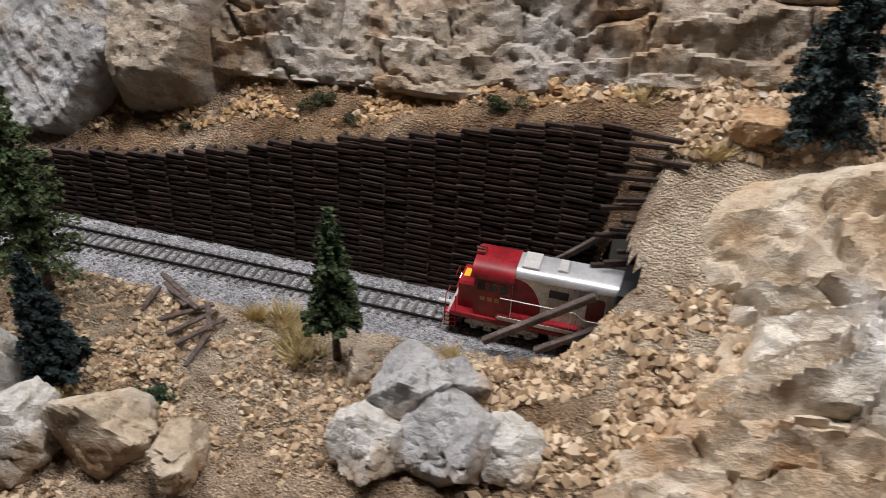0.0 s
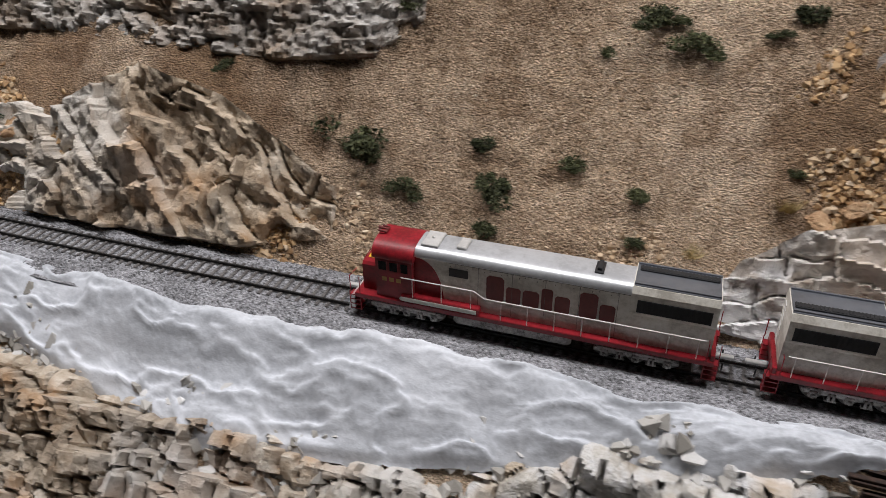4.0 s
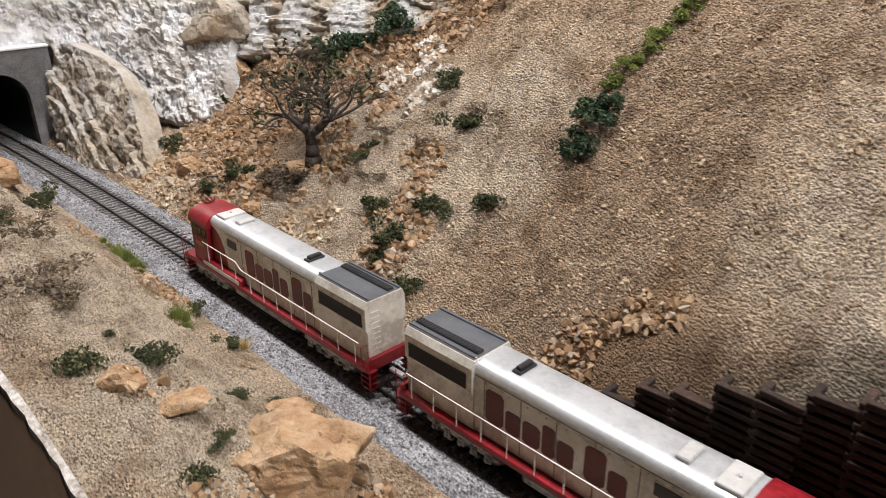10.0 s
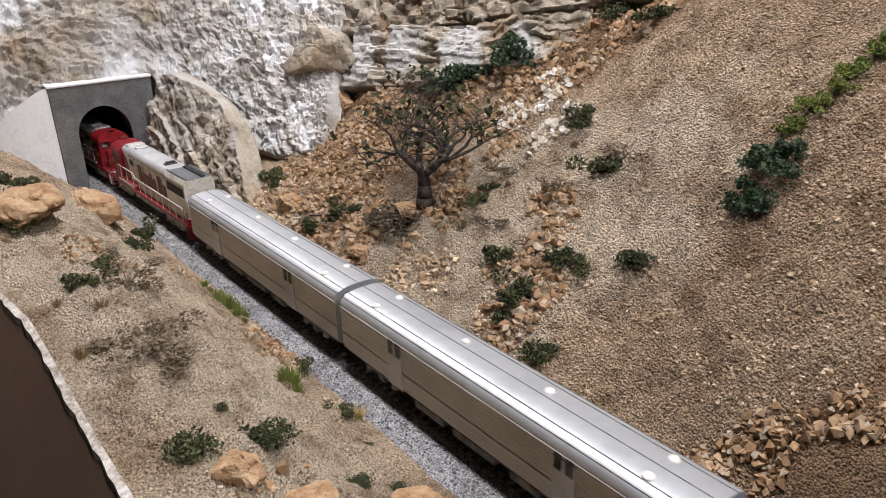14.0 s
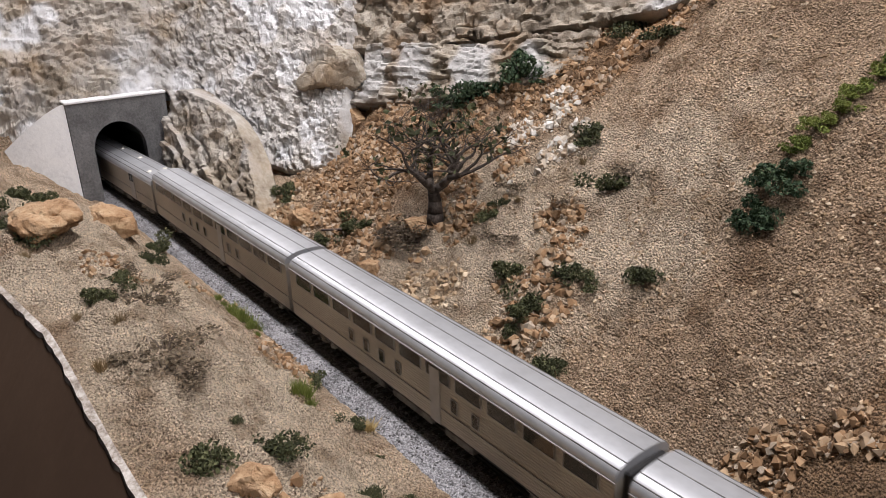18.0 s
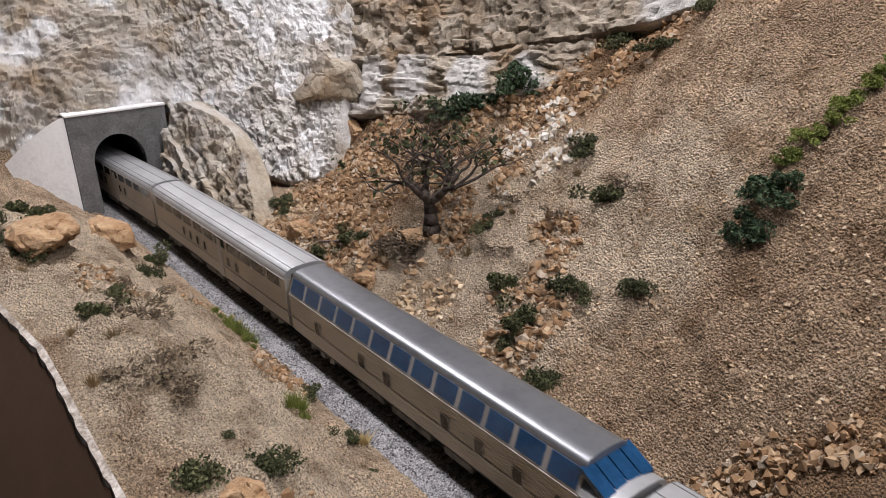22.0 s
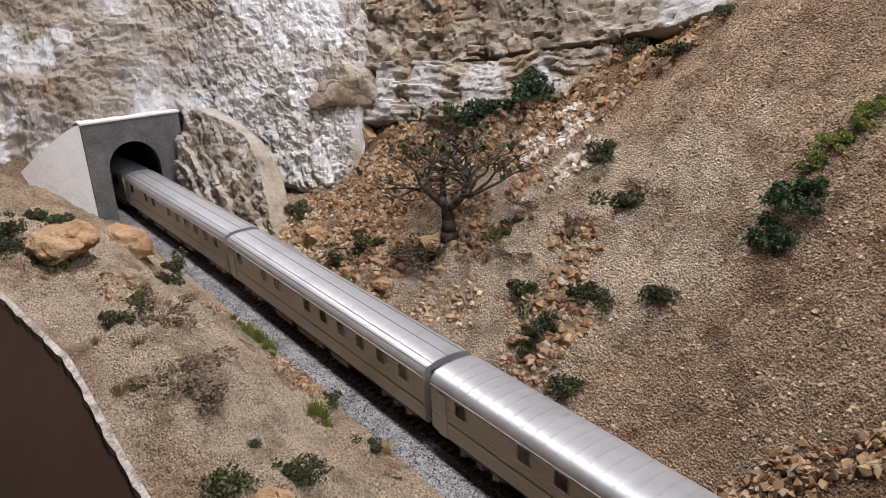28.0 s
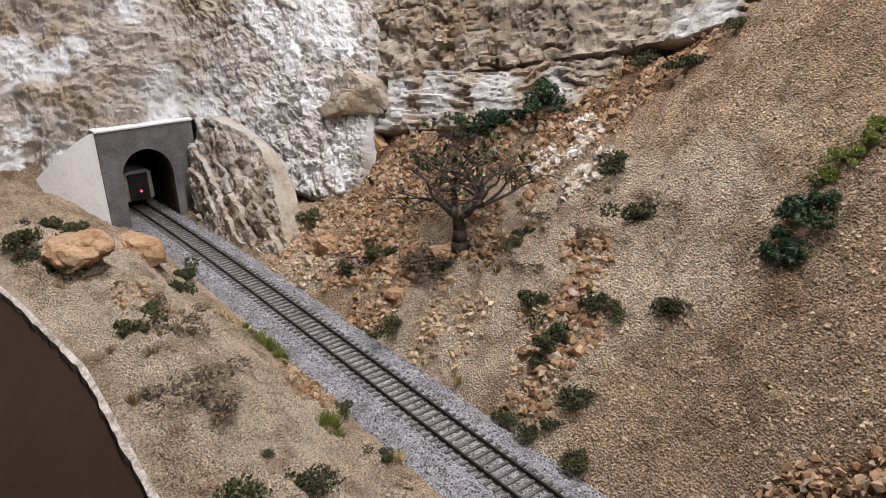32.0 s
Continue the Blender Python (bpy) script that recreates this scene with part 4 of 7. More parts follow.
def tunnel_relief(p, u):
    """Slanting beds above the mouth, turning to crumbled plaster towards the gully."""
    beds = relief(p, "cliff", (30, 30, 58), 11, 20) + 0.30 * courses(p, 91, 0.009, 0.05, 0.30)
    crumbs = relief(p, "crumbly", (95, 95, 95), 12)
    f = smooth_step(0.50, 0.66, u)
    return beds * (1 - f) + 0.50 * crumbs * f


cliff_sheet("rock_cliff", "cream bedded cliff with raw white plaster round the tunnel mouth", WEST_FOOT, WEST_CREST, TUNNELROCK, tunnel_relief, 0.004, 0.019, 0.011, 10, 0.0020, WEST_WHITE)
BEDROCK = whitened(rock_mat("brown_grey_bedded_rock", ((0.14, 0.112, 0.088), (0.29, 0.243, 0.195), (0.40, 0.345, 0.28), (0.52, 0.475, 0.415)), (0.36, 0.22, 0.11), (0.46, 0.43, 0.40), 34.0), (0.60, 0.595, 0.60, 1))
cliff_sheet("rock_cliff", "brown-grey cracked rock wall in level beds on the hilltop", ((0.150, 0.185, 0.140), (0.20, 0.205, 0.150), (0.30, 0.222, 0.158), (0.40, 0.248, 0.175), (0.47, 0.272, 0.186), (0.52, 0.276, 0.196), (0.60, 0.285, 0.225)),
            ((0.08, 0.25, 0.33), (0.15, 0.26, 0.33), (0.25, 0.27, 0.33), (0.36, 0.30, 0.34), (0.43, 0.33, 0.35), (0.50, 0.34, 0.36), (0.60, 0.35, 0.37)), BEDROCK, lambda p, u: 0.8 * courses(p, 15, 0.0105, 0.026, -0.06) + 0.35 * relief(p, "crumbly", (60, 60, 70), 15), 0.006, 0.0085, 0.006, 15, 0.0020,
            ((0.52, 0.285, 0.21, 0.014), (0.55, 0.285, 0.225, 0.016)))
cliff_sheet("rock_ledge", "pale grey-white bedded ledge above the bushes", ((0.212, 0.180, 0.100), (0.25, 0.188, 0.106), (0.30, 0.193, 0.112), (0.36, 0.201, 0.122), (0.42, 0.222, 0.138), (0.475, 0.250, 0.153)),
            ((0.205, 0.208, 0.160), (0.24, 0.214, 0.164), (0.29, 0.219, 0.166), (0.35, 0.226, 0.168), (0.41, 0.248, 0.178), (0.470, 0.272, 0.184)), BEDROCK, lambda p, u: courses(p, 23, 0.0055, 0.040, -0.05), 0.007, 0.0085, 0.006, 23, 0.0017,
            ((0.23, 0.195, 0.140, 0.030), (0.29, 0.205, 0.150, 0.030), (0.36, 0.212, 0.155, 0.026), (0.42, 0.235, 0.165, 0.022)))
rock_face((0.004, 0.027, -0.016), (0.285, 0.048, -0.012), (0.140, 0.092, 0.096), (-0.006, 0.060, 0.128), TUNNELROCK, "leaning cream rock slab beside the tunnel portal", "beds", 0.004, 0.0055, (10, 9, 42), 19, 0.0016, 0.009, "rock_slab", 0.05, -30, 0.05)
# middle: crags above the second timber wall, the slab outcrop beside the track
CRAGROCK = rock_mat("grey_brown_crag_rock", ((0.13, 0.11, 0.095), (0.28, 0.25, 0.22), (0.42, 0.39, 0.36), (0.62, 0.60, 0.58)), (0.33, 0.22, 0.13), (0.58, 0.565, 0.55), 34.0)
CRAG = ((1.130, 0.135, 0.150), (1.190, 0.112, 0.132), (1.232, 0.103, 0.116), (1.288, 0.110, 0.111), (1.330, 0.118, 0.107), (1.400, 0.138, 0.112), (1.487, 0.148, 0.112), (1.583, 0.152, 0.110), (1.669, 0.170, 0.106), (1.735, 0.192, 0.112), (1.765, 0.220, 0.140))
cliff_sheet("rock_cliff", "grey-brown fractured crag over a brown undercut slope", CRAG, raised(CRAG[:-1], 0.0, 0.075, 0.170) + ((1.74, 0.27, 0.24),), CRAGROCK, lambda p, u: 0.75 * courses(p, 21, 0.0085, 0.020) + 0.50 * relief(p, "slabs", (50, 50, 90), 21), 0.012, 0.0095, 0.016, 21, 0.0019)
cliff_sheet("rock_outcrop", "peaked outcrop of slanting tan and rusty slabs beside the track", ((1.475, 0.060, -0.004), (1.53, 0.064, -0.006), (1.60, 0.071, -0.006), (1.675, 0.082, -0.006), (1.745, 0.108, 0.004)),
            ((1.485, 0.088, 0.050), (1.515, 0.103, 0.082), (1.575, 0.124, 0.112), (1.65, 0.130, 0.092), (1.740, 0.125, 0.036)), TANROCK, lambda p, u: 0.8 * leaning_beds(p, 34, -46, 0.024, 0.055) + 0.35 * relief(p, "slabs", (30, 30, 30), 35), 0.009, 0.014, 0.006, 34, 0.0018)
outcrop(1.42, 1.52, 0.032, 0.075, TANROCK, "angular tan and rusty blocks at the wall's end", "beds", 0.003, 0.009, (30, 34, 60), 22, 0.0018, 0.005, soft=0.3, dip=12, wobble=0.25)
cliff_sheet("rock_outcrop", "blocky pale rock at the foot of the slope", ((1.990, 0.116, -0.004), (2.061, 0.113, -0.006), (2.143, 0.118, -0.006), (2.195, 0.134, -0.002)), ((2.015, 0.142, 0.030), (2.050, 0.155, 0.055), (2.115, 0.160, 0.078), (2.185, 0.160, 0.082)), CREAMROCK,
            lambda p, u: leaning_beds(p, 24, 6, 0.016, 0.030), 0.008, 0.011, 0.006, 24, 0.0016)
# east: the grey cliff and the ledges over the first timber wall
rock_face((2.080, 0.140, -0.016), (2.420, 0.186, 0.034), (2.43, 0.286, 0.30), (2.06, 0.258, 0.28), GREYCLIFF, "big rough grey cliff face", "cliff", 0.024, 0.020, (13, 13, 6), 25, 0.0018, 0.005, "rock_cliff", 0.10, 38, 0.16)
rock_face((2.355, 0.165, 0.052), (2.475, 0.182, 0.070), (2.50, 0.27, 0.24), (2.36, 0.27, 0.25), RUSTCLIFF, "rounded grey and rusty rock buttress", "cliff", 0.028, 0.022, (15, 20, 8), 26, 0.002, 0.006, "rock_cliff", 0.3, 20, 0.10)
EAST_LEDGE = ((2.440, 0.210, 0.102), (2.487, 0.218, 0.100), (2.571, 0.230, 0.101), (2.657, 0.220, 0.108), (2.721, 0.230, 0.122), (2.800, 0.234, 0.134), (2.950, 0.248, 0.144), (3.100, 0.268, 0.154))
cliff_sheet("rock_cliff", "tan and grey rock ledges above the gravel bench", EAST_LEDGE, raised(EAST_LEDGE, 0.0, 0.085, 0.150), RUSTCLIFF, lambda p, u: 0.45 * leaning_beds(p, 27, 8, 0.026, 0.05) + 0.9 * relief(p, "cliff", (13, 18, 15), 27, 10), 0.014, 0.017, 0.007, 27, 0.0022)
outcrop(2.80, 3.12, -0.135, 0.045, CREAMROCK, "broad pale rock outcrop with worn layers", "beds", 0.012, 0.017, (20, 40, 62), 29, 0.002, 0.006, soft=0.25, dip=25, wobble=0.25)
outcrop(2.78, 3.02, -0.185, -0.075, TANROCK, "brown layered rock at the hill foot", "beds", 0.008, 0.016, (24, 40, 60), 30, 0.002, 0.006, soft=0.3, dip=15, wobble=0.25)
# front rubble cliffs below the track
outcrop(1.86, 2.15, -0.21, -0.042, WHITEROCK, "pale grey and white rubble cliff below the track", "blocks", 0.012, 0.020, (62, 40, 66), 31, 0.0022, 0.004, "rock_cliff", 0.10, 0, 0.15)
outcrop(1.54, 1.99, -0.207, -0.069, BROWNROCK, "rubble cliff of pale broken stone", "blocks", 0.010, 0.020, (70, 46, 80), 32, 0.0022, 0.004, "rock_cliff", 0.10, 0, 0.15)
outcrop(1.40, 1.68, -0.212, -0.054, BROWNROCK, "brown rubble bank of broken stone", "blocks", 0.014, 0.020, (72, 46, 80), 33, 0.0022, 0.004, "rock_cliff", 0.12, 0, 0.15)
# ---- timber cribbing, portal, plaster cloth, fascia ----
def crib_wall(name, label, x0, x1, tops, face, batter=0.12, side=1, seed=1, pitch=0.0172, layer=0.0043, floor=-0.004, near=None):
    """Stacked timber cribbing along the track. tops: (x, height) pairs; face: offset of its foot from the centre line."""
    rng = random.Random(seed)
    thing = tagged(new(name), label, "retaining wall", kind="structure")
    protos = []
    for i in range(5):
        k = Kit()
        ln = pitch * (0.97 + 0.06 * rng.random())
        k.box(-ln / 2, ln / 2, -0.0016, 0.0016, -0.0013 - 0.0002 * (i % 3), 0.0013, 0.0003)
        protos.append(k.mesh("timber", TIMBER))
    heads = []
    for i in range(3):
        k = Kit()
        k.box(-0.0016, 0.0016, -0.006, 0.006, -0.0015, 0.0015, 0.0003)
        heads.append(k.mesh("header", TIMBER))
    back, rest = Kit(), Kit()
    xs, hs = [t[0] for t in tops], [t[1] for t in tops]
    n = max(1, int((x1 - x0) / pitch))
    count = 0
    for c in range(n):
        xc = x0 + (c + 0.5) * pitch
        top = float(np.interp(xc, xs, hs))
        slope = float(track_y(xc + 0.01) - track_y(xc - 0.01)) / 0.02
        yaw = math.degrees(math.atan(slope))
        z, i = floor + layer * (0.5 if c % 2 else 0.0), 0
        base = float(track_y(xc)) + face
        zt = max(floor, top - 0.005)
        ya, yb = base + side * 0.0030, base + side * (0.0030 + batter * (zt - floor))
        pl = pitch / 2
        back.add([(xc + sx * pl, yy + sx * pl * slope + dy, zz) for dy in (0, side * 0.003) for yy, zz in ((ya, floor - 0.006), (yb, zt)) for sx in (-1, 1)], [(0, 1, 3, 2), (4, 6, 7, 5), (2, 3, 7, 6)])
        while z < top:
            y = base + side * batter * (z - floor) + rng.uniform(-0.0005, 0.0005) + (0.0020 if c % 2 else 0)
            m = pose(xc + rng.uniform(-0.001, 0.001), y, z, 0, rng.uniform(-2.2, 2.2), yaw + rng.uniform(-4.0, 4.0))
            if (near is None or near[0] < xc < near[1]) and count < 300:
                ob = new("timber", protos[i % 5])
                ob.parent = thing
                ob.matrix_basis = m
                count += 1
            else:
                src = protos[i % 5]
                rest.add([m @ v.co for v in src.vertices], [tuple(p.vertices) for p in src.polygons])
            hd = pose(xc - pitch / 2, y + side * 0.0052, z + layer / 2, 0, 0, yaw)
            src = heads[i % 3]
            if z + layer < top:
                rest.add([hd @ v.co for v in src.vertices], [tuple(p.vertices) for p in src.polygons])
            z += layer
            i += 1
    tagged(part("timber_fill", rest, thing, "dark timbers of the upper wall", material=TIMBER), kind="stuff")
    part("backing", back, thing, "", material=TIMBER)
    return thing


crib_wall("timber_wall_west", "tall dark-stained timber crib wall behind the track", 0.760, 1.440, ((0.76, 0.013), (0.82, 0.053), (0.89, 0.083), (1.01, 0.109), (1.13, 0.121), (1.20, 0.126), (1.25, 0.118), (1.30, 0.105), (1.36, 0.079), (1.41, 0.050), (1.45, 0.017)), 0.0285, 0.01, 1, 3, near=(0.86, 1.20))
crib_wall("timber_wall_east", "tall dark-stained timber crib wall rising to the east", 2.225, 2.790, ((2.22, 0.006), (2.29, 0.038), (2.37, 0.053), (2.48, 0.070), (2.56, 0.091), (2.64, 0.107), (2.70, 0.122), (2.80, 0.142)), 0.0285, 0.10, 1, 5, near=(2.45, 2.75))


def front_crib():
    """Low timber wall below the track, facing the aisle."""
    rng = random.Random(8)
    thing = tagged(new("timber_wall_front"), "dark timber crib wall below the track bed", "retaining wall", kind="structure")
    k = Kit()
    k.box(-0.085, 0.085, -0.0016, 0.0016, -0.0014, 0.0014, 0.0003)
    data = k.mesh("timber", TIMBER)
    for i in range(24):
        z = -0.006 - i * 0.0038
        w = 1.0 - 0.018 * i
        ob = new("timber", data)
        ob.parent = thing
        ob.matrix_basis = pose(2.172 + rng.uniform(-0.003, 0.003) + 0.0012 * i, 0.0315 - 0.0009 * i + rng.uniform(-0.0008, 0.0008), z, 0, rng.uniform(-0.8, 0.8), 4.0 + rng.uniform(-0.8, 0.8)) @ Matrix.Diagonal((w, 1, 1, 1))
    k = Kit()
    k.box(2.09, 2.25, 0.032, 0.040, -0.10, -0.006)
    part("backing", k, thing, "", material=TIMBER)


front_crib()


def log_ends():
    """Timber ends that stick out of the slope round the dark cut where the train comes out."""
    rng = random.Random(14)
    k = Kit()
    k.box(-0.016, 0.016, -0.0014, 0.0014, -0.0014, 0.0014, 0.0003)
    data = k.mesh("crib_timber", TIMBER)
    for i in range(22):
        f = i / 21
        z = 0.008 + 0.125 * f
        ob = new("crib_timber", data)
        yaw = 60 - 75 * f + rng.uniform(-8, 8)
        ob.matrix_basis = pose(2.790 + 0.008 * math.sin(i * 2.1), float(track_y(2.79)) - 0.006 + 0.040 * f + rng.uniform(-0.003, 0.003), z, 0, 6 - 14 * f, yaw)
        tagged(ob, "dark timber end sticking out of the rocky slope", "timber", "timber ends beside the cut")


log_ends()


def beam(a, b, w, material, label, name="timber_beam"):
    k = Kit()
    ln = (Vector(b) - Vector(a)).length
    k.box(0, ln, -w / 2, w / 2, -w / 2, w / 2, w * 0.12)
    ob = new(name, k.mesh(name, material))
    ob.matrix_basis = Matrix.Translation(a) @ (Vector(b) - Vector(a)).to_track_quat("X", "Z").to_matrix().to_4x4()
    return tagged(ob, label, "timber")


WEATHERED = grainy("weathered_board", [(0.3, (0.04, 0.030, 0.028)), (0.5, (0.085, 0.062, 0.055)), (0.75, (0.17, 0.13, 0.115))], 60.0, 500.0, 0.9, 0.5, 0.5, 0.0004)
beam((2.715, 0.112, 0.006), (2.778, 0.128, 0.050), 0.0045, WEATHERED, "leaning reddish timber brace in front of the cut")
beam((2.748, 0.114, 0.008), (2.784, 0.128, 0.028), 0.0042, WEATHERED, "short leaning timber brace in front of the cut")
beam((2.735, 0.172, 0.030), (2.778, 0.178, 0.068), 0.0042, WEATHERED, "timber brace leaning on the crib wall")


def tunnel_portal():
    thing = tagged(new("tunnel_portal"), "grey concrete tunnel portal with a white plastered side", "tunnel portal", kind="structure")
    # front slab with an arched opening
    y0, y1, top, hw, spring, crown = -0.056, 0.052, 0.107, 0.0285, 0.051, 0.082
    arc = [(hw * math.cos(math.pi * i / 20), spring + (crown - spring) * math.sin(math.pi * i / 20)) for i in range(21)]
    inner = [(hw, -0.012)] + arc + [(-hw, -0.012)]
    inner = [(y - 0.0065, z) for y, z in inner]
    n = len(inner)
    outer = [(y1, -0.012)] + [(y1, -0.012 + (top + 0.012) * i / 8) for i in range(1, 8)] + [(y1, top)] + [(y1 + (y0 - y1) * i / 6, top) for i in range(1, 6)] + [(y0, top)] + [(y0, top - (top + 0.012) * i / 8) for i in range(1, 8)] + [(y0, -0.012)]
    m = len(outer)
    assert m == n, (m, n)
    depth = 0.014
    v = [(0.0, *p) for p in inner] + [(0.0, *p) for p in outer] + [(-depth, *p) for p in inner] + [(-depth, *p) for p in outer]
    f = []
    for i in range(n - 1):
        f.append((i, i + 1, n + i + 1, n + i))
        f.append((i + 1, i, 2 * n + i, 2 * n + i + 1))
        f.append((n + i, n + i + 1, 3 * n + i + 1, 3 * n + i))
        f.append((2 * n + i + 1, 2 * n + i, 3 * n + i, 3 * n + i + 1))
    part("portal_face", Kit().add(v, [q[::-1] for q in f]), thing, "grey concrete face with board marks", material=CONCRETE)
    k = Kit()
    k.box(-0.034, 0.002, y0 - 0.001, y1 + 0.001, top, top + 0.003, 0.0008)
    part("coping", k, thing, "white dusted coping", material=WHITEWALL)
    k = Kit()
    rows = []
    for i in range(13):
        f = i / 12
        for j in range(9):
            g = j / 8
            hgt = top + 0.001 - 0.060 * f ** 1.4
            rows.append((-0.002 - 0.030 * f * f - 0.010 * g * g * f, y0 - 0.0005 - 0.075 * f, -0.012 + (hgt + 0.012) * g))
    k.add(rows, [(9 * i + j, 9 * i + j + 1, 9 * i + j + 10, 9 * i + j + 9) for i in range(12) for j in range(8)], True)
    part("wing_wall", k, thing, "smooth white plaster wing wall", material=WHITEWALL)
    k = Kit()
    lin = [(hw * 1.05 * math.cos(math.pi * i / 12), spring + (crown - spring) * 1.05 * math.sin(math.pi * i / 12)) for i in range(13)]
    lin = [(hw * 1.05, -0.010)] + lin + [(-hw * 1.05, -0.010)]
    k.add([(x, y - 0.0065 + float(track_y(x)) - float(track_y(-0.006)), z) for x in (-0.006, -0.15, -0.4, -1.2, -2.5, -5.1) for y, z in lin], [(15 * a + i, 15 * a + i + 1, 15 * a + 16 + i, 15 * a + 15 + i) for a in range(5) for i in range(14)])
    part("tunnel_lining", k, thing, "black tunnel lining", material=BLACK)


tunnel_portal()


def east_cut_shade():
    # Added black sheet inside the hill: its colour gives the cut its shade.
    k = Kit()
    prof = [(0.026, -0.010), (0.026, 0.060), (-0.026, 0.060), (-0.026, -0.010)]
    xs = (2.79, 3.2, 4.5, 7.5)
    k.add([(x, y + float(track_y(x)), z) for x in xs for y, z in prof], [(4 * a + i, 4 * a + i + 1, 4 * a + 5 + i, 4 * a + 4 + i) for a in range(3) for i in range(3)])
    tagged(new("tunnel_bore", k.mesh("tunnel_bore", BLACK)), "added black sheet that stands in for the shade inside the cut", "tunnel", kind="structure")


east_cut_shade()


CLOTH_LOW = ((1.02, -0.116), (1.1, -0.122), (1.25, -0.133), (1.38, -0.14), (1.46, -0.083), (1.55, -0.068), (1.64, -0.083), (1.72, -0.095), (1.85, -0.08), (1.98, -0.066), (2.06, -0.058), (2.115, -0.046))


def cloth_lines(x):
    """Offsets of the upper and lower edge of the plaster cloth."""
    return -0.0285 - 0.004 * np.sin(x * 23) - 0.003 * np.sin(x * 61), np.interp(x, [q[0] for q in CLOTH_LOW], [q[1] for q in CLOTH_LOW])


def cloth_height(x, y):
    """Height of the cloth, and how far a point lies inside its western end."""
    d = y - track_y(x)
    top, low = cloth_lines(x)
    u = np.clip((d - top) / (low - top), 0, 1)
    p = np.stack([x * 0.8 + y * 1.2, y * 2.2 - x * 0.6, 0 * x], 1)
    fold = fbm(p * np.array([16, 16, 1]), 3, 71)
    crease = np.abs(fbm(p * np.array([30, 30, 1]), 3, 77) - 0.5)
    wrinkle = np.abs(fbm(p * np.array([62, 105, 1]), 3, 83) - 0.5)
    base = sum(land_at(x + a, y + b) for a, b in ((0, 0), (0.008, 0), (-0.008, 0), (0, 0.006), (0, -0.006))) / 5
    z = base + 0.0036 + 0.026 * np.clip(fold - 0.35, 0, 1) * smooth_step(0, 0.2, u) + 0.040 * np.clip(0.10 - crease, 0, 1) * smooth_step(0, 0.1, u) + 0.016 * np.clip(0.07 - wrinkle, 0, 1)
    z -= 0.0075 * smooth_step(0.93, 1.0, u) + 0.004 * smooth_step(0.03, 0.0, u)
    west = np.interp(d, (-0.13, -0.11, -0.082, -0.062, -0.037, -0.02), (1.075, 1.100, 1.134, 1.137, 1.062, 1.045)) + 0.03 * (fbm(p * 30, 3, 79) - 0.5)
    return z - 0.011 * smooth_step(0.030, 0.0, x - west), x - west


def plaster_cloth():
    """White plaster cloth draped from the track bed down to the rubble and the layout's edge."""
    xs, n = np.arange(1.04, 2.115, 0.0024), 56
    top, low = cloth_lines(xs)
    x = np.repeat(xs, n)
    u = np.tile(np.linspace(0, 1, n), len(xs))
    y = np.maximum(track_y(x) + np.repeat(top, n) * (1 - u) + np.repeat(low, n) * u, edge_y(x) - 0.001)
    z, inside = cloth_height(x, y)
    inside = (inside > 0).reshape(len(xs), n)
    keep = inside[:-1, :-1] & inside[1:, 1:]
    ob = new("plaster_cloth", grid_mesh("plaster_cloth", np.stack([x, y, z], 1), len(xs), n, PLASTER, True, keep))
    tagged(ob, "creased white plaster cloth draped below the track", "plaster cloth")


plaster_cloth()
BLUE = plain("blue_masking_tape", (0.02, 0.16, 0.55), 0.7)


def tape(x0, x1, d, label):
    k = Kit()
    n = 8
    v, f = [], []
    for i in range(n + 1):
        x = x0 + (x1 - x0) * i / n
        y = float(track_y(x)) + d - 0.001 * math.sin(i)
        z = float(land_at(np.array([x]), np.array([y]))[0]) + 0.0066
        v += [(x, y + 0.0022, z + 0.001), (x, y - 0.0022, z - 0.0008), (x, y + 0.0022, z), (x, y - 0.0022, z - 0.0018)]
    for i in range(n):
        a = 4 * i
        f += [(a, a + 1, a + 5, a + 4), (a + 3, a + 2, a + 6, a + 7), (a, a + 4, a + 6, a + 2), (a + 1, a + 3, a + 7, a + 5)]
    f += [(0, 2, 3, 1), (4 * n, 4 * n + 1, 4 * n + 3, 4 * n + 2)]
    tagged(new("masking_tape", k.add(v, f).mesh("masking_tape", BLUE)), label, "tape", "tape strips on the plaster")


tape(1.375, 1.405, -0.034, "short strip of blue masking tape on white plaster")
tape(1.413, 1.470, -0.031, "long strip of blue masking tape on white plaster")


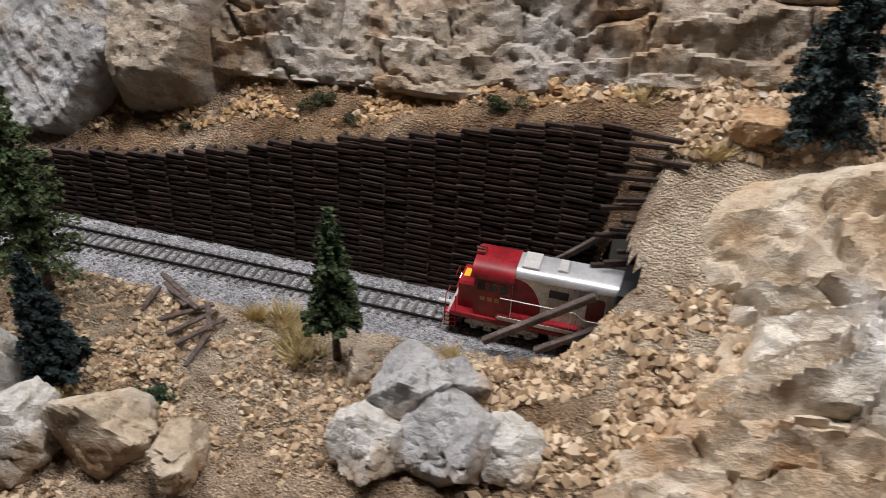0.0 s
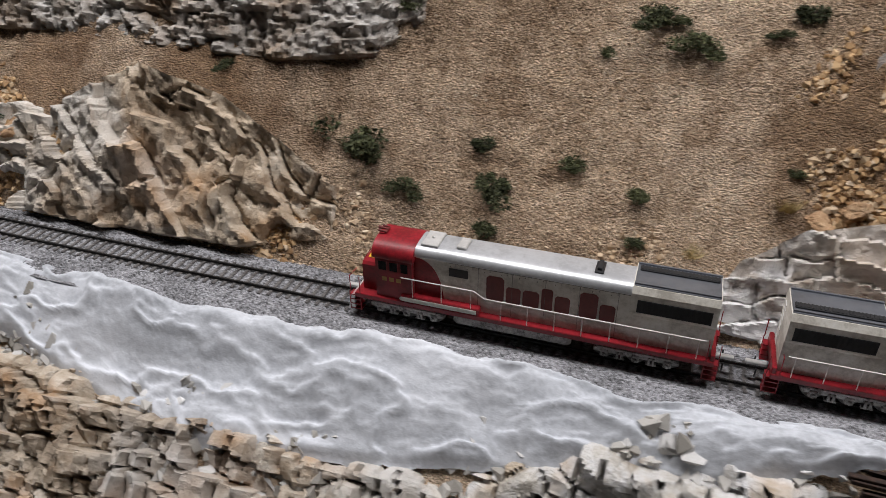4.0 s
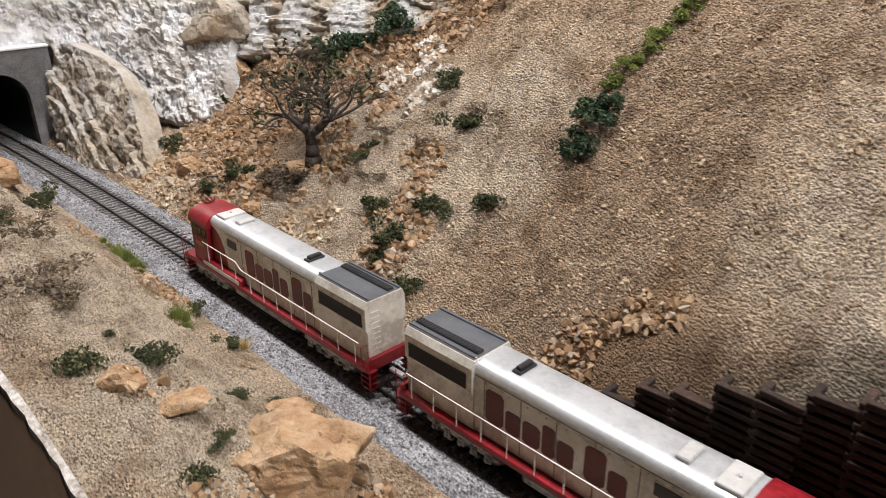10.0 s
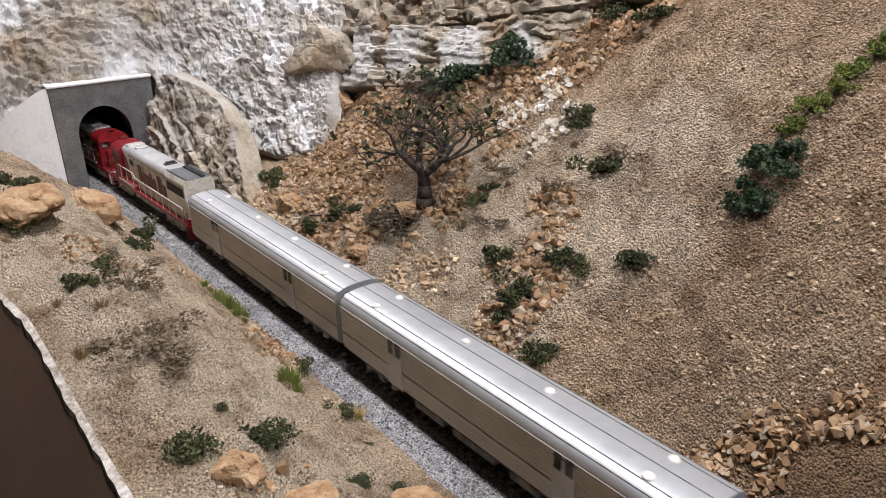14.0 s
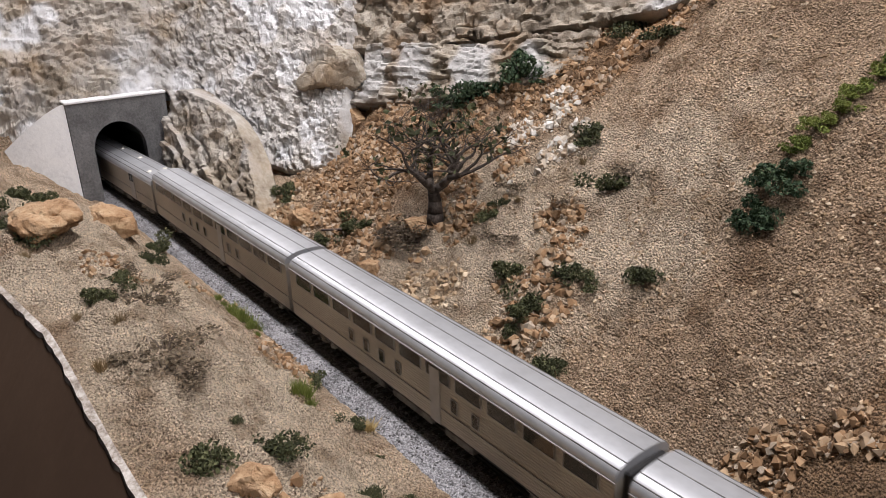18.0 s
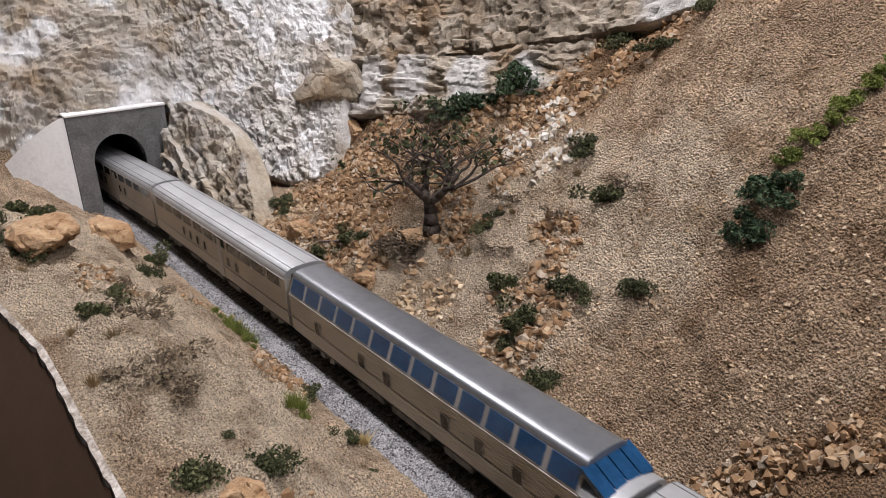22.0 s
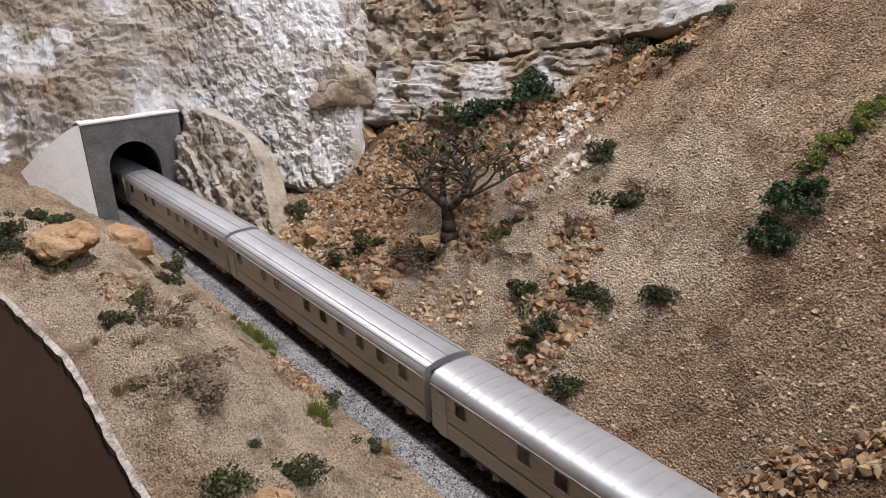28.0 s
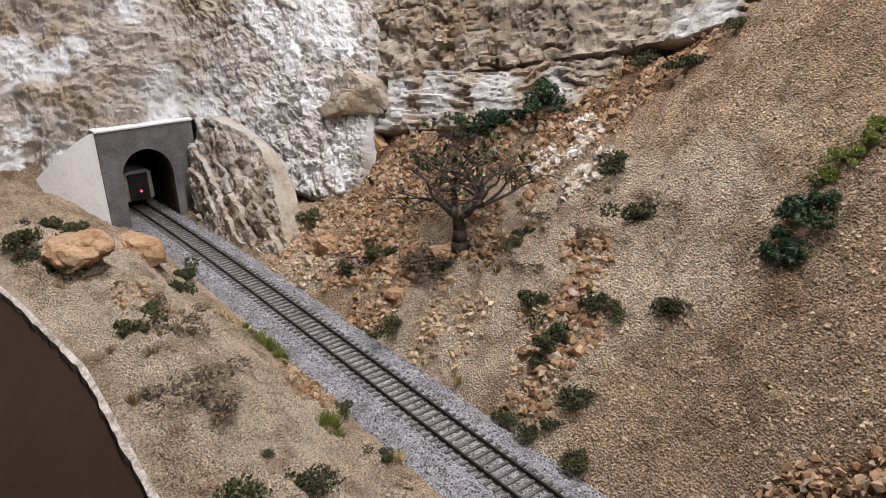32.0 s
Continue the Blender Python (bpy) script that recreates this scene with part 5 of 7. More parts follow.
def fascia():
    """Brown board that slopes away below the front edge, with a ragged white plaster rim."""
    xs = np.arange(-0.3, 3.2, 0.006)
    xs_fine = np.arange(-0.3, 3.2, 0.006)
    v = []
    for x in xs:
        y = float(edge_y(x))
        z = float(land_at(x, y)[0]) - 0.0015
        v += [(x, y - 0.0008, z), (x, y - 0.30, z - 0.42), (x, y - 0.29, z - 0.42), (x, y + 0.008, z - 0.012)]
    n = len(xs)
    f = []
    for i in range(n - 1):
        a = 4 * i
        f += [(a, a + 1, a + 5, a + 4), (a + 1, a + 2, a + 6, a + 5), (a + 2, a + 3, a + 7, a + 6), (a + 3, a, a + 4, a + 7)]
    tagged(new("fascia", Kit().add(v, [q[::-1] for q in f]).mesh("fascia", FASCIA)), "plain dark brown painted fascia board along the layout's edge", "fascia", kind="structure")
    v, f = [], []
    for i, x in enumerate(xs_fine):
        y = float(edge_y(x))
        z = float(land_at(x, y)[0])
        w = 0.0002 + 0.0005 * math.sin(i * 0.9) * math.sin(i * 0.37 + 1) + 0.0004 * math.sin(i * 2.3)
        v += [(x, y + 0.0018, z + 0.0012), (x, y - 0.0012 - w, z + 0.0006), (x, y - 0.0016 - w, z - 0.0030)]
    for i in range(len(xs_fine) - 1):
        a = 3 * i
        f += [(a, a + 1, a + 4, a + 3), (a + 1, a + 2, a + 5, a + 4)]
    tagged(new("edge_rim", Kit().add(v, f).mesh("edge_rim", RIM)), "ragged chipped tan plaster rim along the layout's edge", "trim", kind="structure")


fascia()


def room():
    wall_mat = grainy("room_wall_paint", [(0.3, (0.10, 0.095, 0.09)), (0.6, (0.12, 0.115, 0.11)), (0.8, (0.14, 0.135, 0.13))], 3.0, 60.0, 0.9, 0.1, 0.3, 0.001)
    floor_mat = grainy("dark_carpet", [(0.3, (0.03, 0.028, 0.028)), (0.6, (0.05, 0.046, 0.045)), (0.8, (0.07, 0.065, 0.06))], 8.0, 300.0, 0.95, 0.4, 0.5, 0.002)
    for name, dims, m, lab in (("floor", (-6, 8, -2.0, 1.2, -1.05, -1.0), floor_mat, "dark carpeted floor of the train room"), ("ceiling", (-6, 8, -2.0, 1.2, 1.40, 1.45), wall_mat, "dark grey ceiling of the train room"),
                               ("wall_north", (-6, 8, 1.2, 1.25, -1.0, 1.4), wall_mat, "grey wall behind the layout"), ("wall_south", (-6, 8, -2.05, -2.0, -1.0, 1.4), wall_mat, "grey wall behind the aisle"),
                               ("wall_west", (-6.05, -6, -2.0, 1.2, -1.0, 1.4), wall_mat, "grey end wall of the train room"), ("wall_east", (8, 8.05, -2.0, 1.2, -1.0, 1.4), wall_mat, "grey end wall of the train room")):
        k = Kit()
        k.box(*dims)
        tagged(new(name, k.mesh(name, m)), lab, name.split("_")[0], kind="structure")


room()

# ---- plants ----
def leaf_mat(name, tones):
    m, nodes, links, b = mat(name, 0.9)
    g = nodes.new("ShaderNodeNewGeometry")
    o = nodes.new("ShaderNodeObjectInfo")
    mx = nodes.new("ShaderNodeMix")
    mx.inputs[0].default_value = 0.30
    links.new(g.outputs["Random Per Island"], mx.inputs[2])
    links.new(o.outputs["Random"], mx.inputs[3])
    r = ramp_node(nodes, [(0.05, tones[0]), (0.5, tones[1]), (0.95, tones[2])])
    links.new(mx.outputs[0], r.inputs[0])
    links.new(r.outputs[0], b.inputs["Base Color"])
    return m


BUSH_GREEN = leaf_mat("dark_sage_foliage", ((0.020, 0.024, 0.010), (0.052, 0.060, 0.024), (0.120, 0.125, 0.055)))
BUSH_BRIGHT = leaf_mat("fresh_green_foliage", ((0.075, 0.110, 0.020), (0.17, 0.21, 0.045), (0.30, 0.33, 0.09)))
BUSH_BROWN = leaf_mat("dry_brown_foliage", ((0.05, 0.035, 0.024), (0.11, 0.08, 0.052), (0.19, 0.145, 0.09)))
BUSH_IVY = leaf_mat("deep_green_foliage", ((0.016, 0.036, 0.019), (0.038, 0.072, 0.036), (0.085, 0.125, 0.060)))
NEEDLES = leaf_mat("conifer_needles", ((0.026, 0.046, 0.020), (0.066, 0.100, 0.042), (0.14, 0.18, 0.08)))
NEEDLES_BLUE = leaf_mat("blue_conifer_needles", ((0.012, 0.024, 0.026), (0.028, 0.046, 0.048), (0.055, 0.080, 0.080)))
STRAW = leaf_mat("straw_grass", ((0.30, 0.22, 0.10), (0.48, 0.37, 0.18), (0.64, 0.54, 0.30)))
DRYGRASS = leaf_mat("brown_grass", ((0.15, 0.10, 0.05), (0.27, 0.19, 0.10), (0.38, 0.29, 0.17)))
BARK = grainy("grey_brown_bark", [(0.3, (0.05, 0.035, 0.028)), (0.5, (0.11, 0.08, 0.062)), (0.75, (0.20, 0.155, 0.12))], 70.0, 600.0, 0.95, 0.6, 0.5, 0.0005)


def leaves(pts, size, rng, squash=1.0):
    """Small bent leaf pieces at the points: vertices and faces."""
    n = len(pts)
    a = rng.normal(size=(n, 3))
    a /= np.linalg.norm(a, axis=1)[:, None]
    b = np.cross(a, rng.normal(size=(n, 3)))
    b /= np.linalg.norm(b, axis=1)[:, None]
    c = np.cross(a, b)
    s = (np.asarray(size) * (0.6 + 0.8 * rng.random(n)))[:, None]
    v = np.stack([pts + s * a, pts + s * (b * 0.6 + c * 0.25), pts - s * a * 0.9, pts - s * (b * 0.6 - c * 0.2)], 1)
    f = np.stack([4 * np.arange(n), 4 * np.arange(n) + 1, 4 * np.arange(n) + 2, 4 * np.arange(n) + 3], 1)
    return v.reshape(-1, 3), f


def bush_mesh(seed, material, n=1150, flat=0.75, lobes=8, name="foliage"):
    rng = np.random.default_rng(seed)
    c = rng.normal(size=(lobes, 3)) * np.array([0.48, 0.48, 0.22]) + np.array([0, 0, 0.42 * flat])
    r = rng.uniform(0.26, 0.52, lobes)
    k = rng.integers(0, lobes, n)
    d = rng.normal(size=(n, 3))
    d /= np.linalg.norm(d, axis=1)[:, None]
    p = c[k] + d * (r[k] * (0.55 + 0.5 * rng.random(n)))[:, None] * np.array([1, 1, flat])
    p[:, 2] = np.maximum(p[:, 2], 0.02)
    v, f = leaves(p, np.full(n, 0.080), rng)
    return raw_mesh(name, v, f, material, False)


def twig_mesh(seed, n=7, name="stem"):
    rng = random.Random(seed)
    k = Kit()
    for i in range(n):
        a = rng.uniform(0, 6.28)
        k.rod((0, 0, -0.15), (0.55 * math.cos(a) * rng.random(), 0.55 * math.sin(a) * rng.random(), rng.uniform(0.3, 0.7)), 0.03, 5, 0.012)
    return k.mesh(name, BARK)


BUSHES = {}
for kind, material, lab in (("sage", BUSH_GREEN, "small dark sage-green bush on the sandy slope"), ("bright", BUSH_BRIGHT, "small fresh green bush on the slope"), ("dry", BUSH_BROWN, "low dry brown shrub, on the near bank standing in for rubble lumps"), ("ivy", BUSH_IVY, "dense deep green shrub clinging to the slope")):
    BUSHES[kind] = [(bush_mesh(10 * len(BUSHES) + i, material, 1150 if kind != "dry" else 480), twig_mesh(40 + i)) for i in range(3)]
    BUSHES[kind].append(lab)
bush_count = 0


def bush(kind, x, y, r, zs=1.0):
    """A bush of radius r at (x, y)."""
    global bush_count
    bush_count += 1
    rng = random.Random(bush_count)
    leaf, stem = BUSHES[kind][rng.randrange(3)]
    ob = new("bush", leaf)
    ob.matrix_basis = pose(x, y, float(land_at(x, y)[0]) - 0.0010, 0, 0, rng.uniform(0, 360)) @ Matrix.Diagonal((r * 1.5, r * 1.5, r * (0.8 if kind == "dry" else 1.5) * zs, 1))
    tagged(ob, BUSHES[kind][3], "bush", "bushes on the slopes")
    part("stem", stem, ob)
    return ob


for kind, spots in (
    ("sage", ((.496, 0.271, .0106), (.549, 0.246, .0089), (.576, 0.263, .007), (.538, 0.183, .0109), (.588, 0.152, .0099), (.553, 0.090, .0100), (.596, 0.099, .0094), (.610, 0.103, .0071), (.646, 0.107, .0088), (.588, 0.071, .0108), (.586, 0.062, .0079), (.592, 0.081, .0072))),
    ("sage", ((.628, 0.055, .0081), (.612, 0.035, .0065), (.590, 0.035, .0060), (.646, 0.034, .0070), (.501, 0.118, .0067), (.501, 0.131, .0050), (.365, 0.080, .0098), (.346, 0.060, .0090), (.225, 0.087, .0110), (.450, 0.041, .0095), (.628, 0.057, .0065), (.380, 0.086, .006))),
    ("ivy", ((.376, 0.199, .0170), (.356, 0.196, .0130), (.395, 0.207, .0130), (.417, 0.226, .0150), (.432, 0.230, .0110), (.699, 0.136, .0092), (.700, 0.146, .0100), (.690, 0.131, .0078), (.706, 0.154, .0075), (.900, 0.144, .0105), (.912, 0.138, .0080))),
    ("bright", ((.698, 0.160, .0043), (.700, 0.165, .0049), (.703, 0.169, .0052), (.707, 0.173, .0049), (.712, 0.177, .0052), (.714, 0.182, .0052), (.717, 0.187, .0055), (.720, 0.193, .0055), (.722, 0.199, .0052), (.725, 0.205, .0049), (.710, 0.181, .0037), (.702, 0.163, .0037))),
    ("sage", ((.239, -0.145, .0093), (.256, -0.135, .0091), (.295, -0.177, .0110), (.310, -0.170, .0080), (.350, -0.156, .0113), (.471, -0.145, .0080), (.434, -0.126, .0069), (.339, -0.080, .0080), (.235, -0.047, .0105), (.515, -0.040, .0060), (.577, -0.045, .0054), (.618, -0.110, .0086))),
    ("sage", ((.627, -0.141, .0088), (.597, -0.119, .0025), (.604, -0.049, .0038), (.642, -0.076, .0049), (.645, -0.057, .0037), (.708, -0.127, .0059), (.687, -0.108, .0041), (.644, -0.079, .0044), (.771, -0.117, .0054), (.751, -0.135, .0044), (.775, -0.064, .0041), (.844, -0.074, .0060), (.918, -0.101, .0059))),
    # The clusters near x 0.48 and 0.55 stand in for crumbly rubble lumps.
    ("dry", ((.470, -0.120, .0120), (.485, -0.124, .0110), (.535, -0.130, .0130), (.548, -0.136, .0120), (.560, -0.127, .0090), (.656, -0.108, .0065), (.700, -0.093, .0050), (.410, -0.116, .0080), (.598, 0.157, .0110), (.503, 0.144, .0100), (.520, 0.110, .0090), (.432, 0.094, .0180), (.440, 0.091, .0150), (.448, 0.098, .0120), (.905, 0.088, .0090), (.560, 0.139, .0080))),
    ("sage", ((.903, 0.042, .0081), (.918, 0.042, .0090), (.885, 0.096, .0074), (.903, 0.074, .0043), (.896, 0.123, .0077), (.957, 0.055, .0054), (.970, 0.061, .0078), (.960, 0.053, .0053), (1.010, 0.058, .0073), (.893, 0.094, .0057), (1.029, 0.102, .0052), (.903, 0.122, .0050), (.620, 0.041, .0060), (.650, 0.037, .0060))),
    ("bright", ((1.097, 0.071, .0055), (1.110, 0.065, .0054), (1.006, 0.090, .0110), (.910, 0.038, .0060), (2.202, .040, .0048), (2.306, .021, .0060), (2.313, -.041, .0095), (2.318, -.030, .0080), (.765, -0.132, .0070), (.758, -0.139, .0060))),
    ("ivy", ((1.010, 0.092, .0130), (1.002, 0.099, .0110), (1.282, 0.100, .0062), (1.306, 0.086, .0066), (1.362, 0.097, .0065), (1.397, 0.103, .0090), (1.414, 0.106, .0071), (1.388, 0.110, .0060), (1.430, 0.096, .0063), (1.447, 0.083, .0056), (1.009, 0.115, .0090))),
    ("sage", ((1.755, 0.209, .0075), (1.630, 0.147, .0061), (1.753, 0.139, .0180), (1.745, 0.144, .0110), (1.787, 0.129, .0089), (1.834, 0.166, .0090), (1.852, .143, .0111), (1.852, .127, .0079), (1.901, .172, .0080), (1.947, .161, .0070), (1.949, .142, .0058), (1.842, 0.150, .0070))),
    ("sage", ((1.901, .230, .0051), (1.929, .248, .0111), (1.960, .230, .0108), (1.945, .246, .0070), (2.012, .237, .0050), (2.027, .249, .0101), (2.037, .183, .0051), (2.085, .044, .0046), (2.213, .065, .0041), (2.584, .193, .0065), (2.551, .206, .0079), (2.688, .196, .0072), (2.445, .181, .0055))),
    ("ivy", ((2.334, .216, .0150), (2.345, .222, .0110), (2.547, .001, .0095), (2.552, .004, .0070), (2.340, .205, .0090)))):
    for bx, by, br in spots:
        bush(kind, bx, by, br)


def tuft_mesh(seed, material, n=90, name="grass_tuft"):
    rng = random.Random(seed)
    k = Kit()
    for i in range(n):
        a, r = rng.uniform(0, 6.28), rng.uniform(0, 0.35)
        x, y = r * math.cos(a), r * math.sin(a)
        ln = rng.uniform(0.7, 1.5)
        tip = (x * 2.2 + rng.uniform(-.3, .3), y * 2.2 + rng.uniform(-.3, .3), ln)
        w = 0.035
        k.add([(x - w, y, -0.1), (x + w, y, -0.1), (x, y + w, -0.1), tip], [(0, 1, 3), (1, 2, 3), (2, 0, 3)])
    return k.mesh(name, material)


TUFTS = {"straw": [tuft_mesh(i, STRAW) for i in range(3)], "brown": [tuft_mesh(5 + i, DRYGRASS) for i in range(2)], "green": [tuft_mesh(9 + i, BUSH_BRIGHT) for i in range(2)]}
tuft_labels = {"straw": "pale straw-yellow grass tuft", "brown": "dry brown grass tuft", "green": "bright green grass tuft beside the track"}


def tuft(kind, x, y, r, i=0):
    ob = new("grass_tuft", TUFTS[kind][i % len(TUFTS[kind])])
    ob.matrix_basis = pose(x, y, float(land_at(x, y)[0]), 0, 0, 57.0 * i) @ Matrix.Diagonal((r * (2.2 if kind == "straw" else 1.3), r * (2.2 if kind == "straw" else 1.3), r * 0.9, 1))
    tagged(ob, tuft_labels[kind], "grass", "grass tufts")


for kind, spots in (
    ("brown", ((.507, -0.143, .0060), (.535, -0.162, .0060), (.493, -0.160, .0045), (.503, 0.100, .0049), (.552, 0.160, .0045), (.517, 0.132, .0041), (.390, -0.166, .0057), (.500, 0.105, .0040), (.681, -0.050, .0055))),
    ("straw", ((.537, 0.037, .0053), (.579, -0.040, .0048), (.730, -0.144, .0039), (.926, 0.062, .0041), (.997, 0.041, .0059), (1.986, .145, .0062), (2.036, .171, .0071), (2.209, .150, .0056), (2.189, .130, .0058), (2.608, .066, .0102), (2.593, .079, .0090), (2.616, .100, .0080))),
    ("straw", ((2.363, .070, .0096), (2.467, -.007, .0060), (2.621, .047, .0105), (2.589, .078, .0113), (2.614, .088, .0098), (2.774, .212, .0109), (2.823, .181, .0093), (2.704, .085, .0062), (2.491, -.016, .0094), (2.380, .066, .0090), (2.630, .060, .0080), (2.785, .222, .0090), (2.600, .060, .0090), (2.575, .070, .0080))),
    ("green", ((.536, -0.060, .0075), (.545, -0.060, .0075), (.552, -0.061, .0060), (.540, -0.065, .0060), (.390, -0.042, .0070), (.398, -0.041, .0070), (.407, -0.042, .0075), (.416, -0.042, .0075), (.424, -0.041, .0070), (.432, -0.040, .0060), (.395, -0.045, .0050), (.405, -0.047, .0050), (.415, -0.046, .0045), (.425, -0.047, .0050), (.435, -0.047, .0050), (.385, -0.046, .0045), (.445, -0.046, .0040), (.372, -0.045, .0045))),
    ("green", ((2.300, .040, .0060), (2.290, .046, .0060), (2.315, .036, .0060), (2.330, .050, .0055), (2.275, .040, .0060), (2.320, .026, .0060), (2.285, .030, .0060), (2.345, .042, .0055), (2.262, .046, .0050)))):
    for ti, (bx, by, br) in enumerate(spots):
        tuft(kind, bx, by, br, ti)


def conifer(x, y, height, width, material, label, seed, bare=0.12, z=None):
    """A model spruce: tapered trunk, whorls of drooping boughs, many needle tufts."""
    rng = np.random.default_rng(seed)
    z0 = (float(land_at(x, y)[0]) if z is None else z) - 0.003
    thing = empty("conifer", label, "tree", "conifers beside the track", pose(x, y, z0, 0, 0, float(rng.uniform(0, 360))))
    k = Kit()
    n = 8
    lean = rng.uniform(-0.02, 0.02, 2)
    k.tube([(lean[0] * height * i / n, lean[1] * height * i / n, height * i / n) for i in range(n + 1)], [height * 0.022 * (1 - i / n) + 0.0004 for i in range(n + 1)])
    part("trunk", k, thing, "thin brown trunk", material=BARK)
    limbs = Kit()
    pts, sizes = [], []
    tiers = int(24 * (1 - bare))
    for t in range(tiers):
        f = bare + (1 - bare) * (t + 0.3) / tiers
        reach = width * (1 - f) ** 0.85 * (0.85 + 0.3 * rng.random()) + width * 0.05
        m = 7 if f < 0.8 else 5
        for j in range(m):
            a = 2 * math.pi * (j + rng.random() * 0.7) / m + t * 0.9
            r = reach * (0.7 + 0.45 * rng.random())
            base = np.array([lean[0] * height * f, lean[1] * height * f, height * f])
            tip = base + np.array([math.cos(a) * r, math.sin(a) * r, -r * 0.22 + height * 0.01])
            limbs.rod(base, tip, 0.0005, 4, 0.0002)
            q = max(14, int(170 * r / width))
            s = rng.random(q) ** 0.8
            side = np.array([-math.sin(a), math.cos(a), 0])
            p = base + (tip - base) * s[:, None] + side * ((rng.random(q) - 0.5) * r * 0.55 * (1 - 0.4 * s))[:, None] + np.array([0, 0, 1]) * ((rng.random(q) - 0.6) * 0.004)[:, None]
            pts.append(p)
            sizes.append(np.full(q, 0.0017))
    tagged(part("branchwork", limbs, thing, "thin drooping brown boughs", material=BARK), kind="stuff")
    v, f = leaves(np.concatenate(pts), np.concatenate(sizes), rng)
    part("crown", raw_mesh("crown", v, f, material, False), thing, "uneven crown of needle tufts")
    return thing


conifer(2.424, 0.046, 0.196, 0.037, NEEDLES, "tall dark green model spruce beside the track", 1, 0.17)
conifer(2.368, 0.012, 0.118, 0.023, NEEDLES_BLUE, "slim young spruce with a bare lower trunk", 2, 0.42)
conifer(2.480, -0.004, 0.098, 0.022, NEEDLES_BLUE, "small blue-green spruce behind a boulder", 3, 0.02)
conifer(2.356, -0.055, 0.098, 0.024, NEEDLES, "bushy green spruce on the lower bank", 4, 0.05)
conifer(2.400, -0.058, 0.050, 0.016, NEEDLES, "little dark spruce on the lower bank", 5, 0.05)
conifer(2.642, 0.056, 0.108, 0.025, NEEDLES, "small sparse spruce on the sandy bank", 6, 0.30)
conifer(2.874, 0.198, 0.125, 0.028, NEEDLES_BLUE, "dark spruce on the hilltop", 7, 0.04)


JUNIPER_BARK = grainy("dark_juniper_bark", [(0.3, (0.022, 0.016, 0.013)), (0.5, (0.055, 0.042, 0.035)), (0.75, (0.12, 0.098, 0.085))], 70.0, 600.0, 0.95, 0.6, 0.5, 0.0005)


def old_juniper(x, y, size):
    """A gnarled, mostly bare tree."""
    rng = random.Random(21)
    thing = empty("old_juniper", "gnarled bare juniper with twisted grey-brown limbs", "tree", "", pose(x, y, float(land_at(x, y)[0]) - 0.002))
    k = Kit()
    tips = []

    def grow(p, d, ln, r, depth):
        for s in range(3):
            q = p + d * ln / 3
            k.rod(p, q, r, 6 if depth < 2 else (5 if depth < 4 else 3), r * 0.85)
            p, r = q, r * 0.85
            d = (d + Vector((rng.uniform(-.4, .4), rng.uniform(-.4, .4), rng.uniform(-.25, .3)))).normalized()
            if depth >= 2:
                tips.append(p)
        if depth < 6:
            for c in range((7, 3, 3, 3, 2, 2)[depth]):
                a = rng.uniform(0, 6.28)
                nd = (d * 0.5 + Vector((math.cos(a), math.sin(a), rng.uniform(-0.25, 0.75))) * (0.95 if depth else 0.8)).normalized()
                grow(p, nd, ln * (rng.uniform(1.1, 1.4) if depth == 0 else rng.uniform(0.62, 0.86)), r * 0.72, depth + 1)

    grow(Vector((0, 0, 0)), Vector((0.1, 0, 1)).normalized(), size * 0.20, size * 0.060, 0)
    tagged(part("branchwork", k, thing, "twisted bare limbs", material=JUNIPER_BARK), kind="stuff")
    r2 = np.random.default_rng(3)
    t = np.array([p[:] for p in tips])
    pick = t[r2.random(len(t)) < 0.010]
    p = np.repeat(pick, 8, 0) + r2.normal(size=(len(pick) * 8, 3)) * size * 0.03
    v, f = leaves(p, np.full(len(p), size * 0.022), r2)
    part("foliage", raw_mesh("foliage", v, f, BUSH_GREEN, False), thing, "a few small green sprays")


old_juniper(0.452, 0.105, 0.128)

# ---- boulders, scree, driftwood ----
boulder(0.190, 0.176, 0.036, 0.026, 0.026, TUNNELROCK, "rounded grey-brown overhanging boulder at the gully head", 44, 20, 0.25, z=0.124)
boulder(0.705, -0.084, 0.032, 0.024, 0.017, ORANGEROCK, "big angular orange sandstone boulder beside the track", 3, 25, 0.30)
boulder(0.662, -0.061, 0.012, 0.008, 0.004, ORANGEROCK, "flat pale sandstone slab", 4, 40, 0.3)
boulder(0.322, -0.145, 0.031, 0.019, 0.014, ORANGEROCK, "long orange boulder on the bank", 5, 15, 0.35)
boulder(0.243, -0.081, 0.026, 0.019, 0.017, ORANGEROCK, "rounded orange boulder near the tunnel", 6, 5, 0.30)
boulder(0.290, 0.069, 0.013, 0.010, 0.008, ORANGEROCK, "orange boulder at the foot of the gully", 7, 0, 0.3)
boulder(0.294, 0.049, 0.006, 0.005, 0.005, TANROCK, "small pale stone beside the track", 8, 0, 0.3)
boulder(0.440, 0.098, 0.011, 0.010, 0.008, ORANGEROCK, "orange boulder beside the old juniper", 9, 30, 0.3)
boulder(0.430, 0.060, 0.008, 0.007, 0.006, ORANGEROCK, "orange stone in the gully", 10, 60, 0.3)
boulder(0.222, 0.176, 0.012, 0.008, 0.011, ORANGEROCK, "upright orange block on the scree", 11, 20, 0.25)
boulder(0.180, 0.170, 0.015, 0.008, 0.006, TANROCK, "flat cream slab below the ledge", 12, 10, 0.3)
boulder(0.645, -0.130, 0.011, 0.009, 0.007, ORANGEROCK, "orange stone on the near bank", 13, 10, 0.35)
